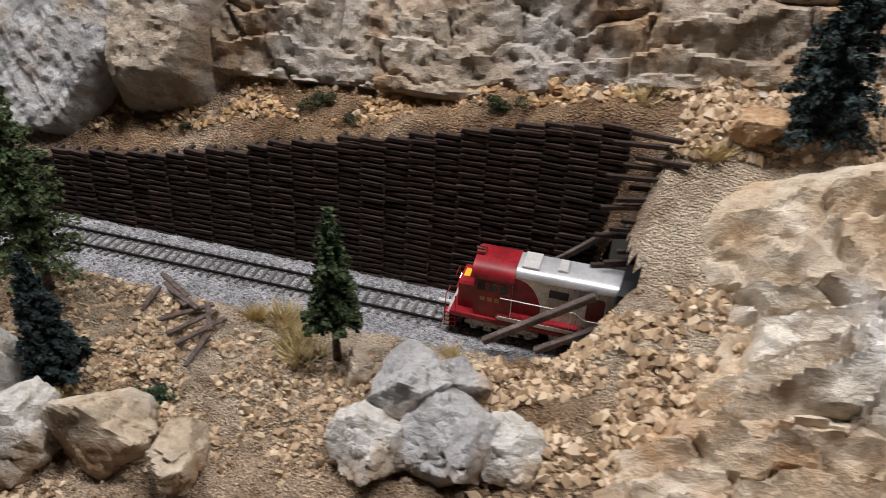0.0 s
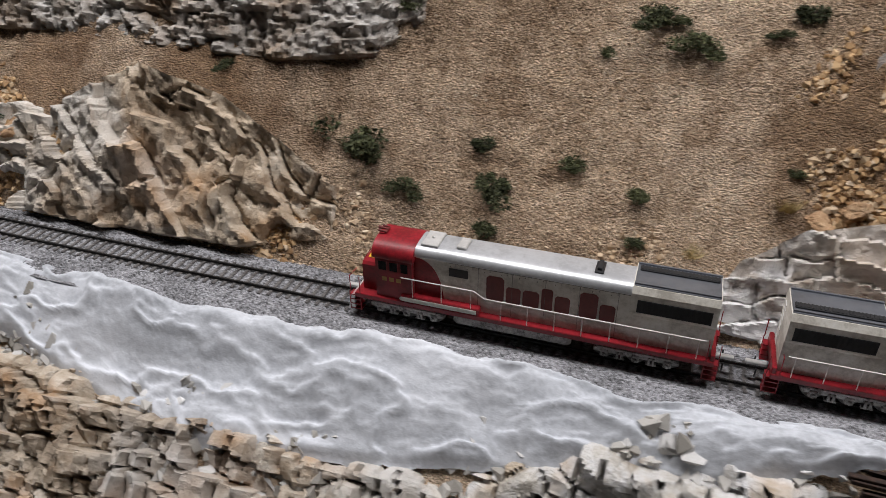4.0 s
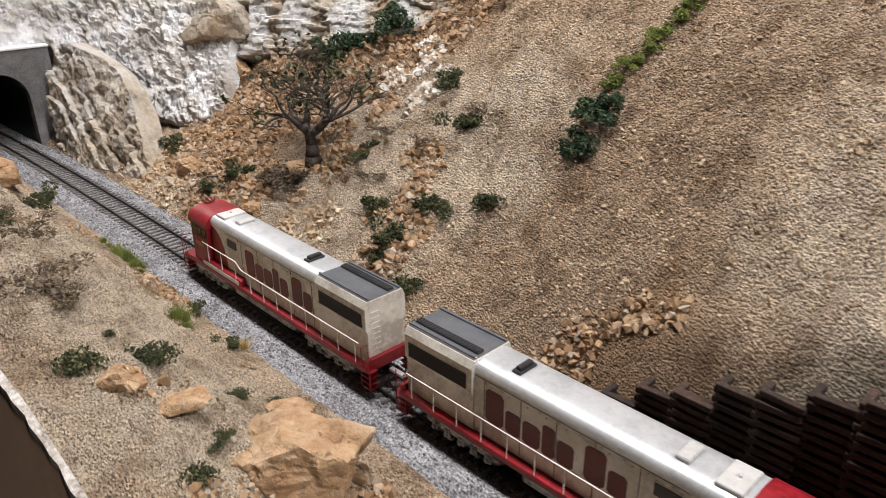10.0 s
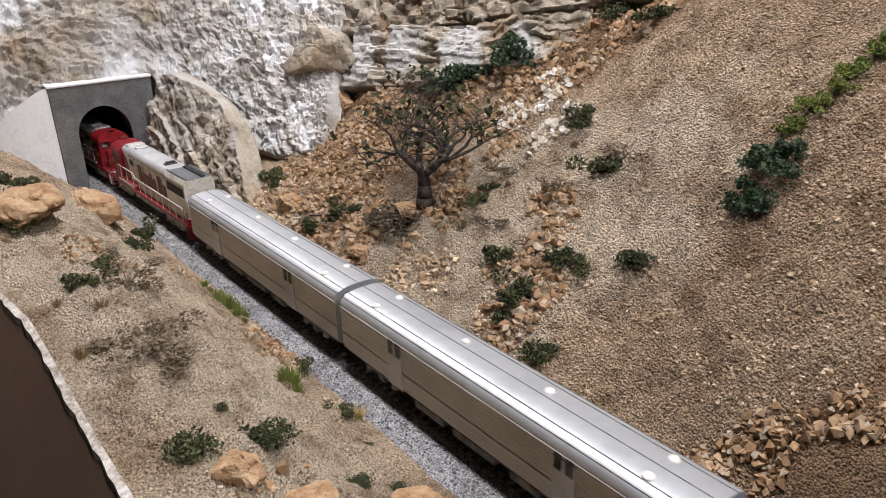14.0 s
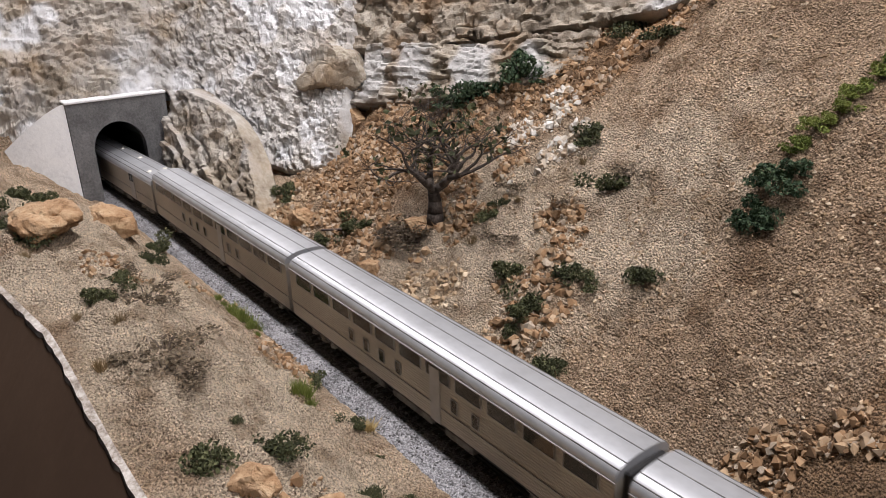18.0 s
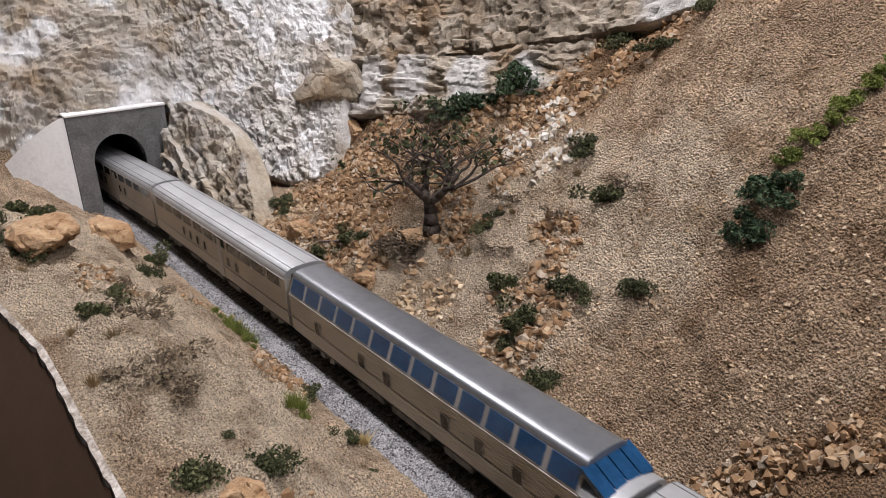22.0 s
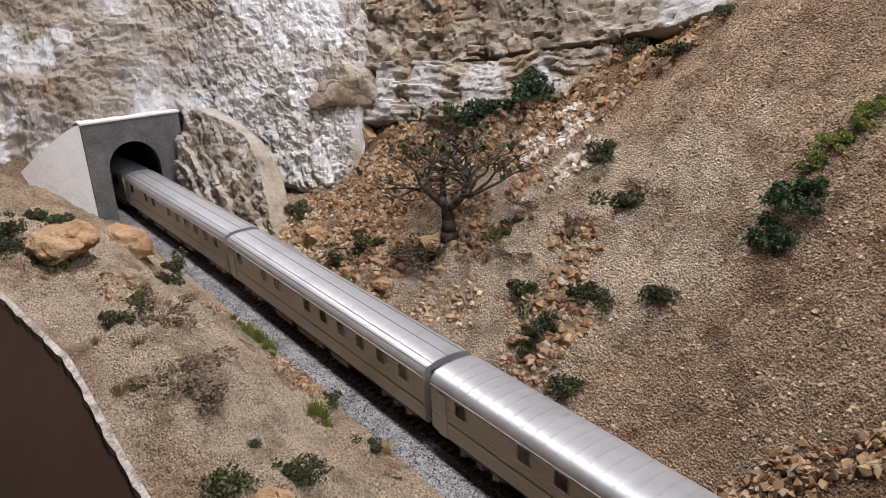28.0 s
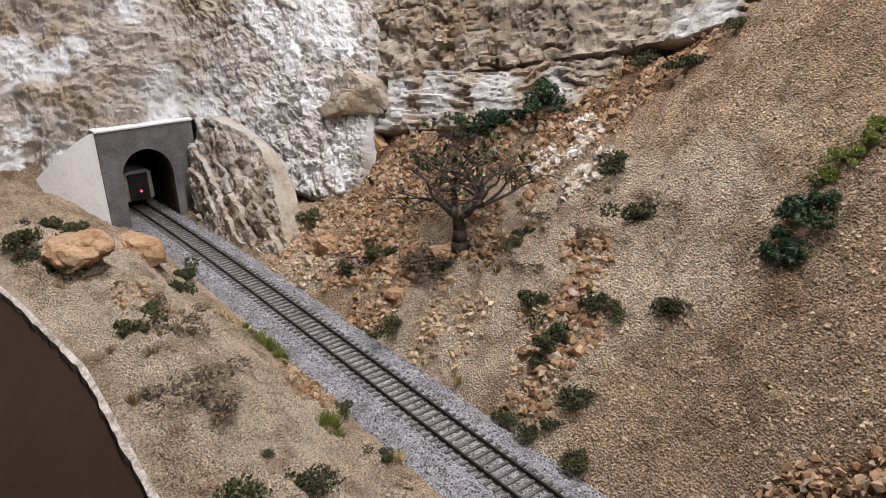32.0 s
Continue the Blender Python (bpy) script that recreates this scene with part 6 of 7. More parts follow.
boulder(0.668, -0.115, 0.009, 0.007, 0.005, ORANGEROCK, "orange stone on the near bank", 14, 50, 0.35)
boulder(2.441, -0.030, 0.027, 0.022, 0.050, WHITEROCK, "tall white and tan boulder on the lower bank", 15, 20, 0.22)
boulder(2.535, -0.030, 0.030, 0.022, 0.030, TANROCK, "pale tan boulder at the lower edge", 17, 10, 0.3)
boulder(2.485, -0.045, 0.026, 0.022, 0.026, WHITEROCK, "whitish boulder at the lower edge", 18, 40, 0.3)
boulder(2.590, -0.030, 0.020, 0.016, 0.018, TANROCK, "tan boulder at the lower edge", 19, 80, 0.3)
boulder(2.262, -0.028, 0.032, 0.024, 0.040, TANROCK, "large tan boulder beside the timber wall", 20, 30, 0.3)
boulder(2.285, 0.000, 0.020, 0.016, 0.022, TANROCK, "tan boulder on the lower bank", 21, 10, 0.35)
boulder(2.240, -0.060, 0.024, 0.018, 0.026, GREYCLIFF, "grey boulder below the timber wall", 22, 10, 0.3)
boulder(2.700, 0.030, 0.024, 0.020, 0.026, GREYCLIFF, "jagged grey-white boulder on the near bank", 23, 15, 0.30)
boulder(2.735, 0.012, 0.026, 0.022, 0.024, GREYCLIFF, "broken grey-white boulder on the near bank", 24, 50, 0.30)
boulder(2.720, 0.050, 0.016, 0.014, 0.018, GREYCLIFF, "grey-white boulder on the near bank", 25, 75, 0.30)
boulder(2.765, 0.020, 0.018, 0.016, 0.016, WHITEROCK, "white-topped boulder on the near bank", 26, 30, 0.30)
boulder(2.665, 0.045, 0.012, 0.011, 0.014, BROWNROCK, "brown boulder beside a small spruce", 27, 30, 0.35)
boulder(2.690, 0.002, 0.020, 0.018, 0.022, WHITEROCK, "white rock at the lower edge", 28, 30, 0.3)
boulder(2.842, 0.190, 0.014, 0.012, 0.013, ORANGEROCK, "pale orange block on the slope", 29, 20, 0.25)
boulder(2.872, 0.205, 0.010, 0.009, 0.008, TANROCK, "pale stone on the slope", 30, 70, 0.3)
boulder(1.312, 0.078, 0.010, 0.007, 0.006, TANROCK, "pale flat stone on the orange scree", 31, 10, 0.3)
boulder(1.462, 0.080, 0.010, 0.008, 0.006, ORANGEROCK, "orange stone above the slabs", 32, 10, 0.3)
boulder(2.075, 0.172, 0.008, 0.007, 0.006, ORANGEROCK, "orange stone in the gully", 33, 10, 0.3)
boulder(2.055, 0.168, 0.010, 0.008, 0.007, ORANGEROCK, "orange stone in the gully", 34, 60, 0.3)

scree("scree_gully", SCREE_STONE, "orange broken stone filling the gully", 15000, ((0.26, 0.113, 0.05), (0.36, 0.105, 0.05), (0.42, 0.194, 0.04), (0.53, 0.264, 0.03), (0.30, 0.141, 0.055), (0.38, 0.163, 0.05), (0.45, 0.122, 0.045), (0.34, 0.077, 0.035), (0.41, 0.058, 0.03), (0.48, 0.238, 0.04), (0.22, 0.174, 0.045), (0.52, 0.255, 0.025), (0.46, 0.167, 0.03), (0.60, 0.066, 0.03), (0.56, 0.112, 0.03)), (0.0007, 0.0036), 41, 0.4)
scree("scree_talus", TALUS_STONE, "orange talus spilling over the timber wall", 15000, ((1.13, 0.089, 0.04), (1.18, 0.076, 0.045), (1.24, 0.072, 0.04), (1.29, 0.074, 0.045), (1.34, 0.071, 0.045), (1.38, 0.069, 0.04), (1.42, 0.068, 0.04), (1.46, 0.062, 0.035), (1.20, 0.109, 0.04), (1.50, 0.071, 0.03), (1.60, 0.076, 0.02), (1.70, 0.089, 0.02), (1.16, 0.134, 0.035)), (0.0009, 0.0038), 43)
scree("scree_wall_end", SCREE_STONE, "orange stones at the end of the timber wall", 3600, ((0.765, 0.040, 0.022), (0.795, 0.047, 0.022), (0.745, 0.037, 0.016), (0.82, 0.048, 0.015)), (0.0007, 0.0030), 45)
scree("gravel_bench", TALUS_STONE, "tan gravel bench above the timber wall", 8000, ((2.28, 0.15, 0.02), (2.33, 0.155, 0.02), (2.38, 0.162, 0.025), (2.44, 0.17, 0.03), (2.50, 0.178, 0.03), (2.56, 0.188, 0.035), (2.62, 0.20, 0.035), (2.68, 0.205, 0.035), (2.74, 0.21, 0.035), (2.09, 0.19, 0.04), (2.10, 0.16, 0.035), (2.06, 0.21, 0.03)), (0.0008, 0.0034), 47)
scree("gravel_bank", PALE_STONE, "tan gravel on the near bank below the track", 11000, ((2.46, 0.03, 0.05), (2.52, 0.02, 0.05), (2.57, 0.01, 0.05), (2.43, -0.01, 0.05), (2.34, 0.0, 0.05), (2.38, -0.03, 0.05), (2.65, 0.02, 0.04), (2.30, -0.01, 0.04), (2.50, -0.03, 0.05)), (0.0006, 0.0030), 49)
scree("pale_slope_stones", PALE_STONE, "pale broken stone on the eastern slope", 10000, ((2.80, 0.19, 0.05), (2.84, 0.17, 0.05), (2.88, 0.20, 0.06), (2.94, 0.17, 0.06), (2.78, 0.06, 0.05), (2.74, 0.08, 0.04), (2.83, 0.09, 0.05), (2.90, 0.06, 0.06), (2.80, 0.02, 0.05)), (0.0009, 0.0040), 51)
scree("bank_stones", SCREE_STONE, "small orange stones on the near bank", 1700, ((0.74, -0.081, 0.03), (0.79, -0.086, 0.03), (0.84, -0.091, 0.025), (0.89, -0.096, 0.02), (0.66, -0.117, 0.025), (0.41, -0.122, 0.02), (0.47, -0.046, 0.018), (0.38, -0.047, 0.02), (0.50, -0.044, 0.015), (0.70, -0.115, 0.03)), (0.0010, 0.0034), 53, 0.2)
scree("trackside_stones", PALE_STONE, "scattered tan stones along the far side of the track", 4200, ((1.55, 0.077, 0.03), (1.65, 0.084, 0.03), (1.75, 0.095, 0.03), (1.85, 0.10, 0.03), (1.95, 0.112, 0.035), (2.05, 0.12, 0.035), (2.15, 0.128, 0.03), (2.22, 0.13, 0.025), (0.50, 0.057, 0.03), (0.42, 0.049, 0.02), (0.25, 0.067, 0.04), (0.30, 0.030, 0.03)), (0.0009, 0.0030), 55)
scree("slope_grit", PALE_STONE, "coarse sandy grit on the slopes", 9000, ((0.60, 0.163, 0.10), (0.70, 0.108, 0.10), (0.80, 0.119, 0.09), (0.92, 0.098, 0.10), (1.85, 0.19, 0.09), (1.95, 0.21, 0.09)), (0.0005, 0.0014), 57, 1.5)
scree("rubble_stones", GREY_STONE, "loose grey rubble on the front cliffs", 2600, ((1.50, -0.070, 0.05), (1.60, -0.070, 0.04), (1.70, -0.056, 0.04), (1.80, -0.049, 0.04), (1.90, -0.03, 0.04), (2.00, -0.01, 0.04), (2.08, -0.01, 0.04), (1.56, -0.043, 0.03)), (0.0020, 0.0075), 59)


WHITE_STONE = island_rock("white_broken_stone", [(0.05, (0.34, 0.25, 0.17)), (0.35, (0.48, 0.41, 0.33)), (0.65, (0.58, 0.54, 0.49)), (0.92, (0.70, 0.685, 0.67))])
scree("white_gully_stones", WHITE_STONE, "white broken stone among the orange gully scree", 850, ((0.48, 0.205, 0.018), (0.50, 0.16, 0.018), (0.465, 0.185, 0.015), (0.52, 0.178, 0.015)), (0.0009, 0.0038), 71)
scree("moss", BUSH_BRIGHT, "yellow-green moss on the bank below the track", 1500, ((2.30, 0.040, 0.026), (2.275, 0.046, 0.02), (2.33, 0.030, 0.026), (2.36, 0.05, 0.02), (2.29, 0.02, 0.02)), (0.0006, 0.0017), 63)
def ground_foam():
    """Flecks of ground foam and grit lying on the plaster cloth."""
    rng = np.random.default_rng(61)
    spots = np.array(((1.16, 0.035), (1.20, 0.030), (1.24, 0.026), (1.30, 0.024), (1.14, 0.020), (1.36, 0.020), (1.22, 0.016)))
    k = rng.integers(0, len(spots), 380)
    x = spots[k, 0] + rng.normal(size=380) * spots[k, 1]
    d = -0.085 + rng.normal(size=380) * 0.022
    y = track_y(x) + d
    z, inside = cloth_height(x, y)
    top, low = cloth_lines(x)
    ok = (inside > 0.03) & (d < top - 0.008) & (d > low + 0.012) & (y > edge_y(x) + 0.008) & (fbm(np.stack([x, y, 0 * x], 1) * 60, 2, 5) > 0.52)
    pts = np.stack([x, y, z + 0.0002], 1)[ok]
    size = 0.0005 + 0.0014 * rng.random(len(pts)) ** 2
    tagged(new("ground_foam", stones_mesh("ground_foam", pts, size, BUSH_BROWN, 62)), "olive and brown flecks of foam on the white plaster", "ground foam", kind="stuff")


ground_foam()


def stick(x, y, yaw, ln, w, label, tilt=0.0, lift=0.002, material=None, group="weathered boards in a heap"):
    k = Kit()
    k.box(-ln / 2, ln / 2, -w / 2, w / 2, -w * 0.3, w * 0.3, w * 0.1)
    ob = new("old_board", k.mesh("old_board", material or WEATHERED))
    ob.matrix_basis = pose(x, y, float(land_at(x, y)[0]) + lift, 0, tilt, yaw)
    tagged(ob, label, "board", group)


for bx, by, yaw, ln, tilt in ((2.505, 0.078, -22, 0.034, 2), (2.512, 0.070, -30, 0.036, -4), (2.500, 0.060, -75, 0.026, 0), (2.530, 0.058, 55, 0.036, 3), (2.541, 0.050, 62, 0.034, -3), (2.552, 0.045, 70, 0.036, 2), (2.560, 0.030, 100, 0.030, 0), (2.522, 0.066, -15, 0.030, 5), (2.548, 0.058, -50, 0.026, 4)):
    stick(bx, by, yaw, ln, 0.0034, "weathered grey-brown board in a loose heap", tilt, 0.0065)
stick(2.160, 0.052, -28, 0.062, 0.0034, "long weathered log on the track bank", 0, 0.002, None, "logs beside the track")
stick(2.176, 0.044, -38, 0.030, 0.0040, "short dark log on the track bank", 0, 0.002, None, "logs beside the track")
stick(1.885, 0.100, 8, 0.046, 0.0040, "dark fallen log at the foot of the slope", -4, 0.003, TIMBER, "logs beside the track")
stick(1.875, 0.106, 40, 0.030, 0.0034, "dark fallen log leaning on the slope", -30, 0.010, TIMBER, "logs beside the track")
stick(1.912, 0.108, -35, 0.026, 0.0034, "dark fallen log at the foot of the slope", 6, 0.003, TIMBER, "logs beside the track")
stick(0.352, 0.071, 35, 0.026, 0.0026, "pale broken stick at the gully foot", -6, 0.003, None, "logs beside the track")
stick(2.010, 0.118, 20, 0.024, 0.0030, "dark fallen log at the foot of the slope", 6, 0.003, TIMBER, "logs beside the track")

# ---- the train ----
DARKGREY = plain("grimy_grey", (0.16, 0.155, 0.15), 0.75, 0.1, 0.3, 120.0)
TRUCK = grainy("weathered_truck_grey", [(0.3, (0.09, 0.085, 0.08)), (0.5, (0.34, 0.33, 0.315)), (0.75, (0.52, 0.51, 0.49))], 90.0, 700.0, 0.8, 0.4, 0.5, 0.0003)
CREAMSILVER = grainy("dusty_silver_side", [(0.3, (0.46, 0.43, 0.38)), (0.5, (0.66, 0.63, 0.57)), (0.75, (0.78, 0.76, 0.72))], 35.0, 300.0, 0.5, 0.15, 0.35, 0.0002, 0.1)
ROOFSILVER = plain("bright_silver_roof", (0.60, 0.61, 0.635), 0.38, 0.5, 0.08, 40.0)
MAROON = plain("lettering_maroon", (0.14, 0.022, 0.02), 0.5)
YELLOW = plain("nose_yellow", (0.75, 0.45, 0.03), 0.5)
DULLYELLOW = plain("faded_number_yellow", (0.42, 0.20, 0.06), 0.6)
WHITE = plain("handrail_white", (0.75, 0.73, 0.69), 0.5)
GLASS = plain("smoked_window", (0.015, 0.016, 0.018), 0.12)
BLUEGLASS = plain("blue_tinted_dome_glass", (0.014, 0.060, 0.15), 0.15)


def lamp_glow(name, color, strength):
    m, nodes, links, b = mat(name, 0.3)
    b.inputs["Base Color"].default_value = (*color, 1)
    b.inputs["Emission Color"].default_value = (*color, 1)
    b.inputs["Emission Strength"].default_value = strength
    return m


HEADLIGHT = lamp_glow("headlight_lens", (1.0, 0.95, 0.85), 6.0)
MARKER = lamp_glow("red_marker_lens", (1.0, 0.02, 0.05), 9.0)


def fluted(name, color, pitch, rough=0.34, metal=0.75, strength=0.5):
    """Metal with fine horizontal flutes, and the dull patches of a handled model."""
    m, nodes, links, b = mat(name, rough, metal)
    co = nodes.new("ShaderNodeTexCoord").outputs["Object"]
    n1 = noise_node(nodes, links, co, 22.0, 5.0)
    lo, hi = tuple(c * 0.80 for c in color), tuple(min(1, c * 1.08) for c in color)
    r = ramp_node(nodes, [(0.3, lo), (0.5, color), (0.72, hi)])
    links.new(n1.outputs["Fac"], r.inputs[0])
    links.new(r.outputs[0], b.inputs["Base Color"])
    w = nodes.new("ShaderNodeTexWave")
    w.wave_type, w.bands_direction = "BANDS", "Z"
    w.inputs["Scale"].default_value = 1.0 / pitch * 0.05 * 2 * math.pi
    links.new(co, w.inputs["Vector"])
    bp = nodes.new("ShaderNodeBump")
    bp.inputs["Strength"].default_value, bp.inputs["Distance"].default_value = strength, 0.0004
    links.new(w.outputs["Fac"], bp.inputs["Height"])
    links.new(bp.outputs[0], b.inputs["Normal"])
    return m


CARSIDE = fluted("fluted_stainless_side", (0.46, 0.43, 0.385), 0.0016, 0.5, 0.4)
CARROOF = plain("stainless_roof", (0.48, 0.495, 0.53), 0.43, 0.55, 0.06, 18.0)
DULLROOF = plain("grey_silver_roof", (0.27, 0.285, 0.32), 0.30, 0.7, 0.08, 18.0)


def truck_mesh(n_axles, length, name="truck"):
    """Side frames with axle boxes, springs and wheels."""
    k = Kit()
    for side in (-1, 1):
        y = side * 0.0128
        k.box(-length / 2, length / 2, y - 0.0008, y + 0.0008, 0.0055, 0.0085, 0.0004)
        k.box(-length * 0.47, length * 0.47, y - 0.0012, y + 0.0012, 0.0082, 0.0096, 0.0003)
        for i in range(n_axles):
            x = (i - (n_axles - 1) / 2) * length * 0.74 / max(1, n_axles - 1)
            k.box(x - 0.0022, x + 0.0022, y - 0.0016, y + 0.0016, 0.0030, 0.0078, 0.0006)
            k.rod((x, y - side * 0.001, 0.005), (x, y + side * 0.0024, 0.005), 0.0013, 8)
            if i < n_axles - 1:
                xm = x + length * 0.37 / max(1, n_axles - 1)
                for s in (-1, 1):
                    k.rod((xm + s * 0.0012, y + side * 0.0012, 0.0032), (xm + s * 0.0012, y + side * 0.0012, 0.0078), 0.0008, 6)
                k.box(xm - 0.0030, xm + 0.0030, y - 0.0010, y + 0.0014, 0.0024, 0.0036, 0.0003)
    return k.mesh(name, TRUCK)


def wheel_mesh():
    k = Kit()
    for side in (-1, 1):
        k.rod((0, side * 0.0075, 0.0055), (0, side * 0.0098, 0.0055), 0.0055, 18)
        k.rod((0, side * 0.0068, 0.0055), (0, side * 0.0075, 0.0055), 0.0062, 18)
    k.rod((0, -0.0068, 0.0055), (0, 0.0068, 0.0055), 0.0012, 6)
    return k.mesh("wheelset", DARKGREY)


WHEELS = wheel_mesh()
LOCO_TRUCK = truck_mesh(3, 0.047)
CAR_TRUCK = truck_mesh(2, 0.036)


def add_truck(thing, x, data, n, length):
    t = part("truck", data, thing, "weathered grey truck side frames", (x, 0, 0))
    for i in range(n):
        part("wheelset", WHEELS, t, "", ((i - (n - 1) / 2) * length * 0.74 / max(1, n - 1), 0, 0))


def letter_bar(k, x0, x1, z0, z1, y0, y1):
    """One plain bar with cut corners in place of a letter."""
    w, h = x1 - x0, z1 - z0
    c = w * 0.16
    out = [(x0 + c, z0), (x1 - c, z0), (x1, z0 + c), (x1, z1 - c), (x1 - c, z1), (x0 + c, z1), (x0, z1 - c), (x0, z0 + c)]
    k.plate(out if y0 < 0 else out[::-1], y0, y1)


def steps_mesh(x0, x1, side, name="steps"):
    k = Kit()
    y0, y1 = (0.0125, 0.0172) if side > 0 else (-0.0172, -0.0125)
    k.box(x0, x0 + 0.0006, y0, y1, 0.0035, 0.0165)
    k.box(x1 - 0.0006, x1, y0, y1, 0.0035, 0.0165)
    for i in range(4):
        z = 0.0038 + i * 0.0036
        k.box(x0, x1, y0, y1, z, z + 0.0006)
    return k.mesh(name, RED)


def locomotive(label):
    thing = empty("locomotive", label, "locomotive", "locomotives of the train")
    # frame and walkways
    k = Kit()
    k.box(0.004, 0.214, -0.0172, 0.0172, 0.0125, 0.0160, 0.0004)
    part("frame_sill", k, thing, "red side sill and walkway", material=RED)
    k = Kit()
    for s in (-1, 1):
        k.box(0.034, 0.083, min(s * 0.0110, s * 0.0172), max(s * 0.0110, s * 0.0172), 0.0160, 0.0205, 0.0006)
    part("walkway_box", k, thing, "raised red walkway over a battery box", material=RED)
    for s in (-1, 1):
        k = Kit()
        k.plate([(0.0345, 0.0172), (0.0335, 0.0182), (0.0345, 0.0195), (0.0815, 0.0195), (0.0815, 0.0168), (0.0360, 0.0168)][::s], s * 0.01725, s * 0.01765)
        part("sill_stripe", k, thing, "silver stripe with a rounded front end", material=CREAMSILVER)
    # nose
    hood = [(0.0105, 0.0160), (0.0105, 0.0335), (0.0090, 0.0352), (-0.0090, 0.0352), (-0.0105, 0.0335), (-0.0105, 0.0160)]
    k = Kit()
    k.sweep(hood, 0.0075, 0.0190, False)
    part("nose", k, thing, "low red nose", material=RED)
    k = Kit()
    k.box(0.0070, 0.0075, -0.0070, 0.0070, 0.0185, 0.0290, 0.0002)
    k.box(0.0090, 0.0130, -0.0045, 0.0045, 0.0352, 0.0357, 0.0002)
    part("nose_emblem", k, thing, "yellow emblem on the nose", material=YELLOW)
    k = Kit()
    k.rod((0.0062, -0.0014, 0.0315), (0.0074, -0.0014, 0.0315), 0.0011, 10)
    k.rod((0.0062, 0.0014, 0.0315), (0.0074, 0.0014, 0.0315), 0.0011, 10)
    part("headlight", k, thing, "lit twin headlight", material=HEADLIGHT)
    # cab
    cab = [(0.0156, 0.0160)] + arch(0.0156, 0.0440, 0.0525, 14, 2.6) + [(-0.0156, 0.0160)]
    k = Kit()
    k.sweep(cab, 0.0185, 0.0415, False)
    part("cab", k, thing, "red cab with a curved roof", material=RED)
    k = Kit()
    k.sweep([(0.0160, 0.0435)] + arch(0.0161, 0.0438, 0.0531, 14, 2.6) + [(-0.0160, 0.0435)], 0.0165, 0.0424, True)
    part("cab_roof", k, thing, "bright red curved cab roof", material=RED)
    for s in (-1, 1):
        for x0, x1 in ((0.0205, 0.0255), (0.0275, 0.0325), (0.0345, 0.0390)):
            k = Kit()
            a, b = sorted((s * 0.01555, s * 0.0159))
            k.box(x0, x1, a, b, 0.0355, 0.0418, 0.0001)
            w = part("cab_window", k, thing, "", material=GLASS)
            fr = Kit()
            a, b = sorted((s * 0.0155, s * 0.0160))
            fr.box(x0 - 0.0005, x0, a, b, 0.0350, 0.0423).box(x1, x1 + 0.0005, a, b, 0.0350, 0.0423).box(x0, x1, a, b, 0.0350, 0.0355).box(x0, x1, a, b, 0.0418, 0.0423)
            part("window_frame", fr, w, "", material=RED)
        nb = Kit()
        a, b = sorted((s * 0.01562, s * 0.01582))
        for i in range(3):
            x = 0.0225 + i * 0.0045
            nb.box(x, x + 0.0030, a, b, 0.0280, 0.0308)
        part("number_bars", nb, thing, "dull yellow number bars", material=DULLYELLOW)
    for y in (-0.0085, 0.0085):
        k = Kit()
        k.box(0.0180, 0.0184, y - 0.0045, y + 0.0045, 0.0375, 0.0430, 0.0001)
        part("windshield", k, thing, "", material=GLASS)
    # hood
    hood = [(0.0122, 0.0160)] + arch(0.0122, 0.0470, 0.0525, 10, 3.2) + [(-0.0122, 0.0160)]
    k = Kit()
    k.sweep(hood[:3] + hood[3:], 0.0415, 0.1665, False)
    part("hood", k, thing, "dusty silver long hood with dents and streaks", material=CREAMSILVER)
    k = Kit()
    k.sweep([(0.0123, 0.0466)] + arch(0.01235, 0.0470, 0.0528, 12, 3.2) + [(-0.0123, 0.0466)], 0.0424, 0.1665, True)
    part("hood_roof", k, thing, "bright silver hood roof", material=ROOFSILVER)
    rad = [(0.0128, 0.0160), (0.0128, 0.0345), (0.0140, 0.0365), (0.0140, 0.0490), (0.0122, 0.0528), (-0.0122, 0.0528), (-0.0140, 0.0490), (-0.0140, 0.0365), (-0.0128, 0.0345), (-0.0128, 0.0160)]
    k = Kit()
    k.sweep(rad, 0.1665, 0.2115, False)
    part("radiator_housing", k, thing, "wide silver radiator housing", material=CREAMSILVER)
    k = Kit()
    k.box(0.1670, 0.2110, -0.0118, 0.0118, 0.0528, 0.0534, 0.0002)
    for y in (-0.0105, 0.0105):
        k.box(0.1670, 0.2110, y - 0.0006, y + 0.0006, 0.0534, 0.0544)
    rg = part("radiator_top", k, thing, "grimy grey roof with long radiator grilles", material=DULLROOF)
    for y in (0.0055,):
        g = Kit()
        g.box(0.1685, 0.2100, y - 0.0022, y + 0.0022, 0.0534, 0.0546, 0.0003)
        for i in range(22):
            x = 0.1690 + i * 0.0019
            g.box(x, x + 0.0010, y - 0.0018, y + 0.0018, 0.0546, 0.0549)
        part("radiator_grille", g, rg, "dark grille slats", material=BLACK)
    for s in (-1, 1):
        a, b = sorted((s * 0.0137, s * 0.0143))
        k = Kit()
        k.box(0.1700, 0.2085, a, b, 0.0375, 0.0455)
        for i in range(12):
            z = 0.0378 + i * 0.00065
            k.box(0.1700, 0.2085, min(a, b) - 0.0002, max(a, b) + 0.0002, z, z + 0.0003)
        part("side_grille", k, thing, "black radiator side grille", material=BLACK)
        # red sweep behind the cab
        out = [(0.0418, 0.0165), (0.0418, 0.0462)]
        for i in range(13):
            a2 = math.pi / 2 * (1 - i / 12)
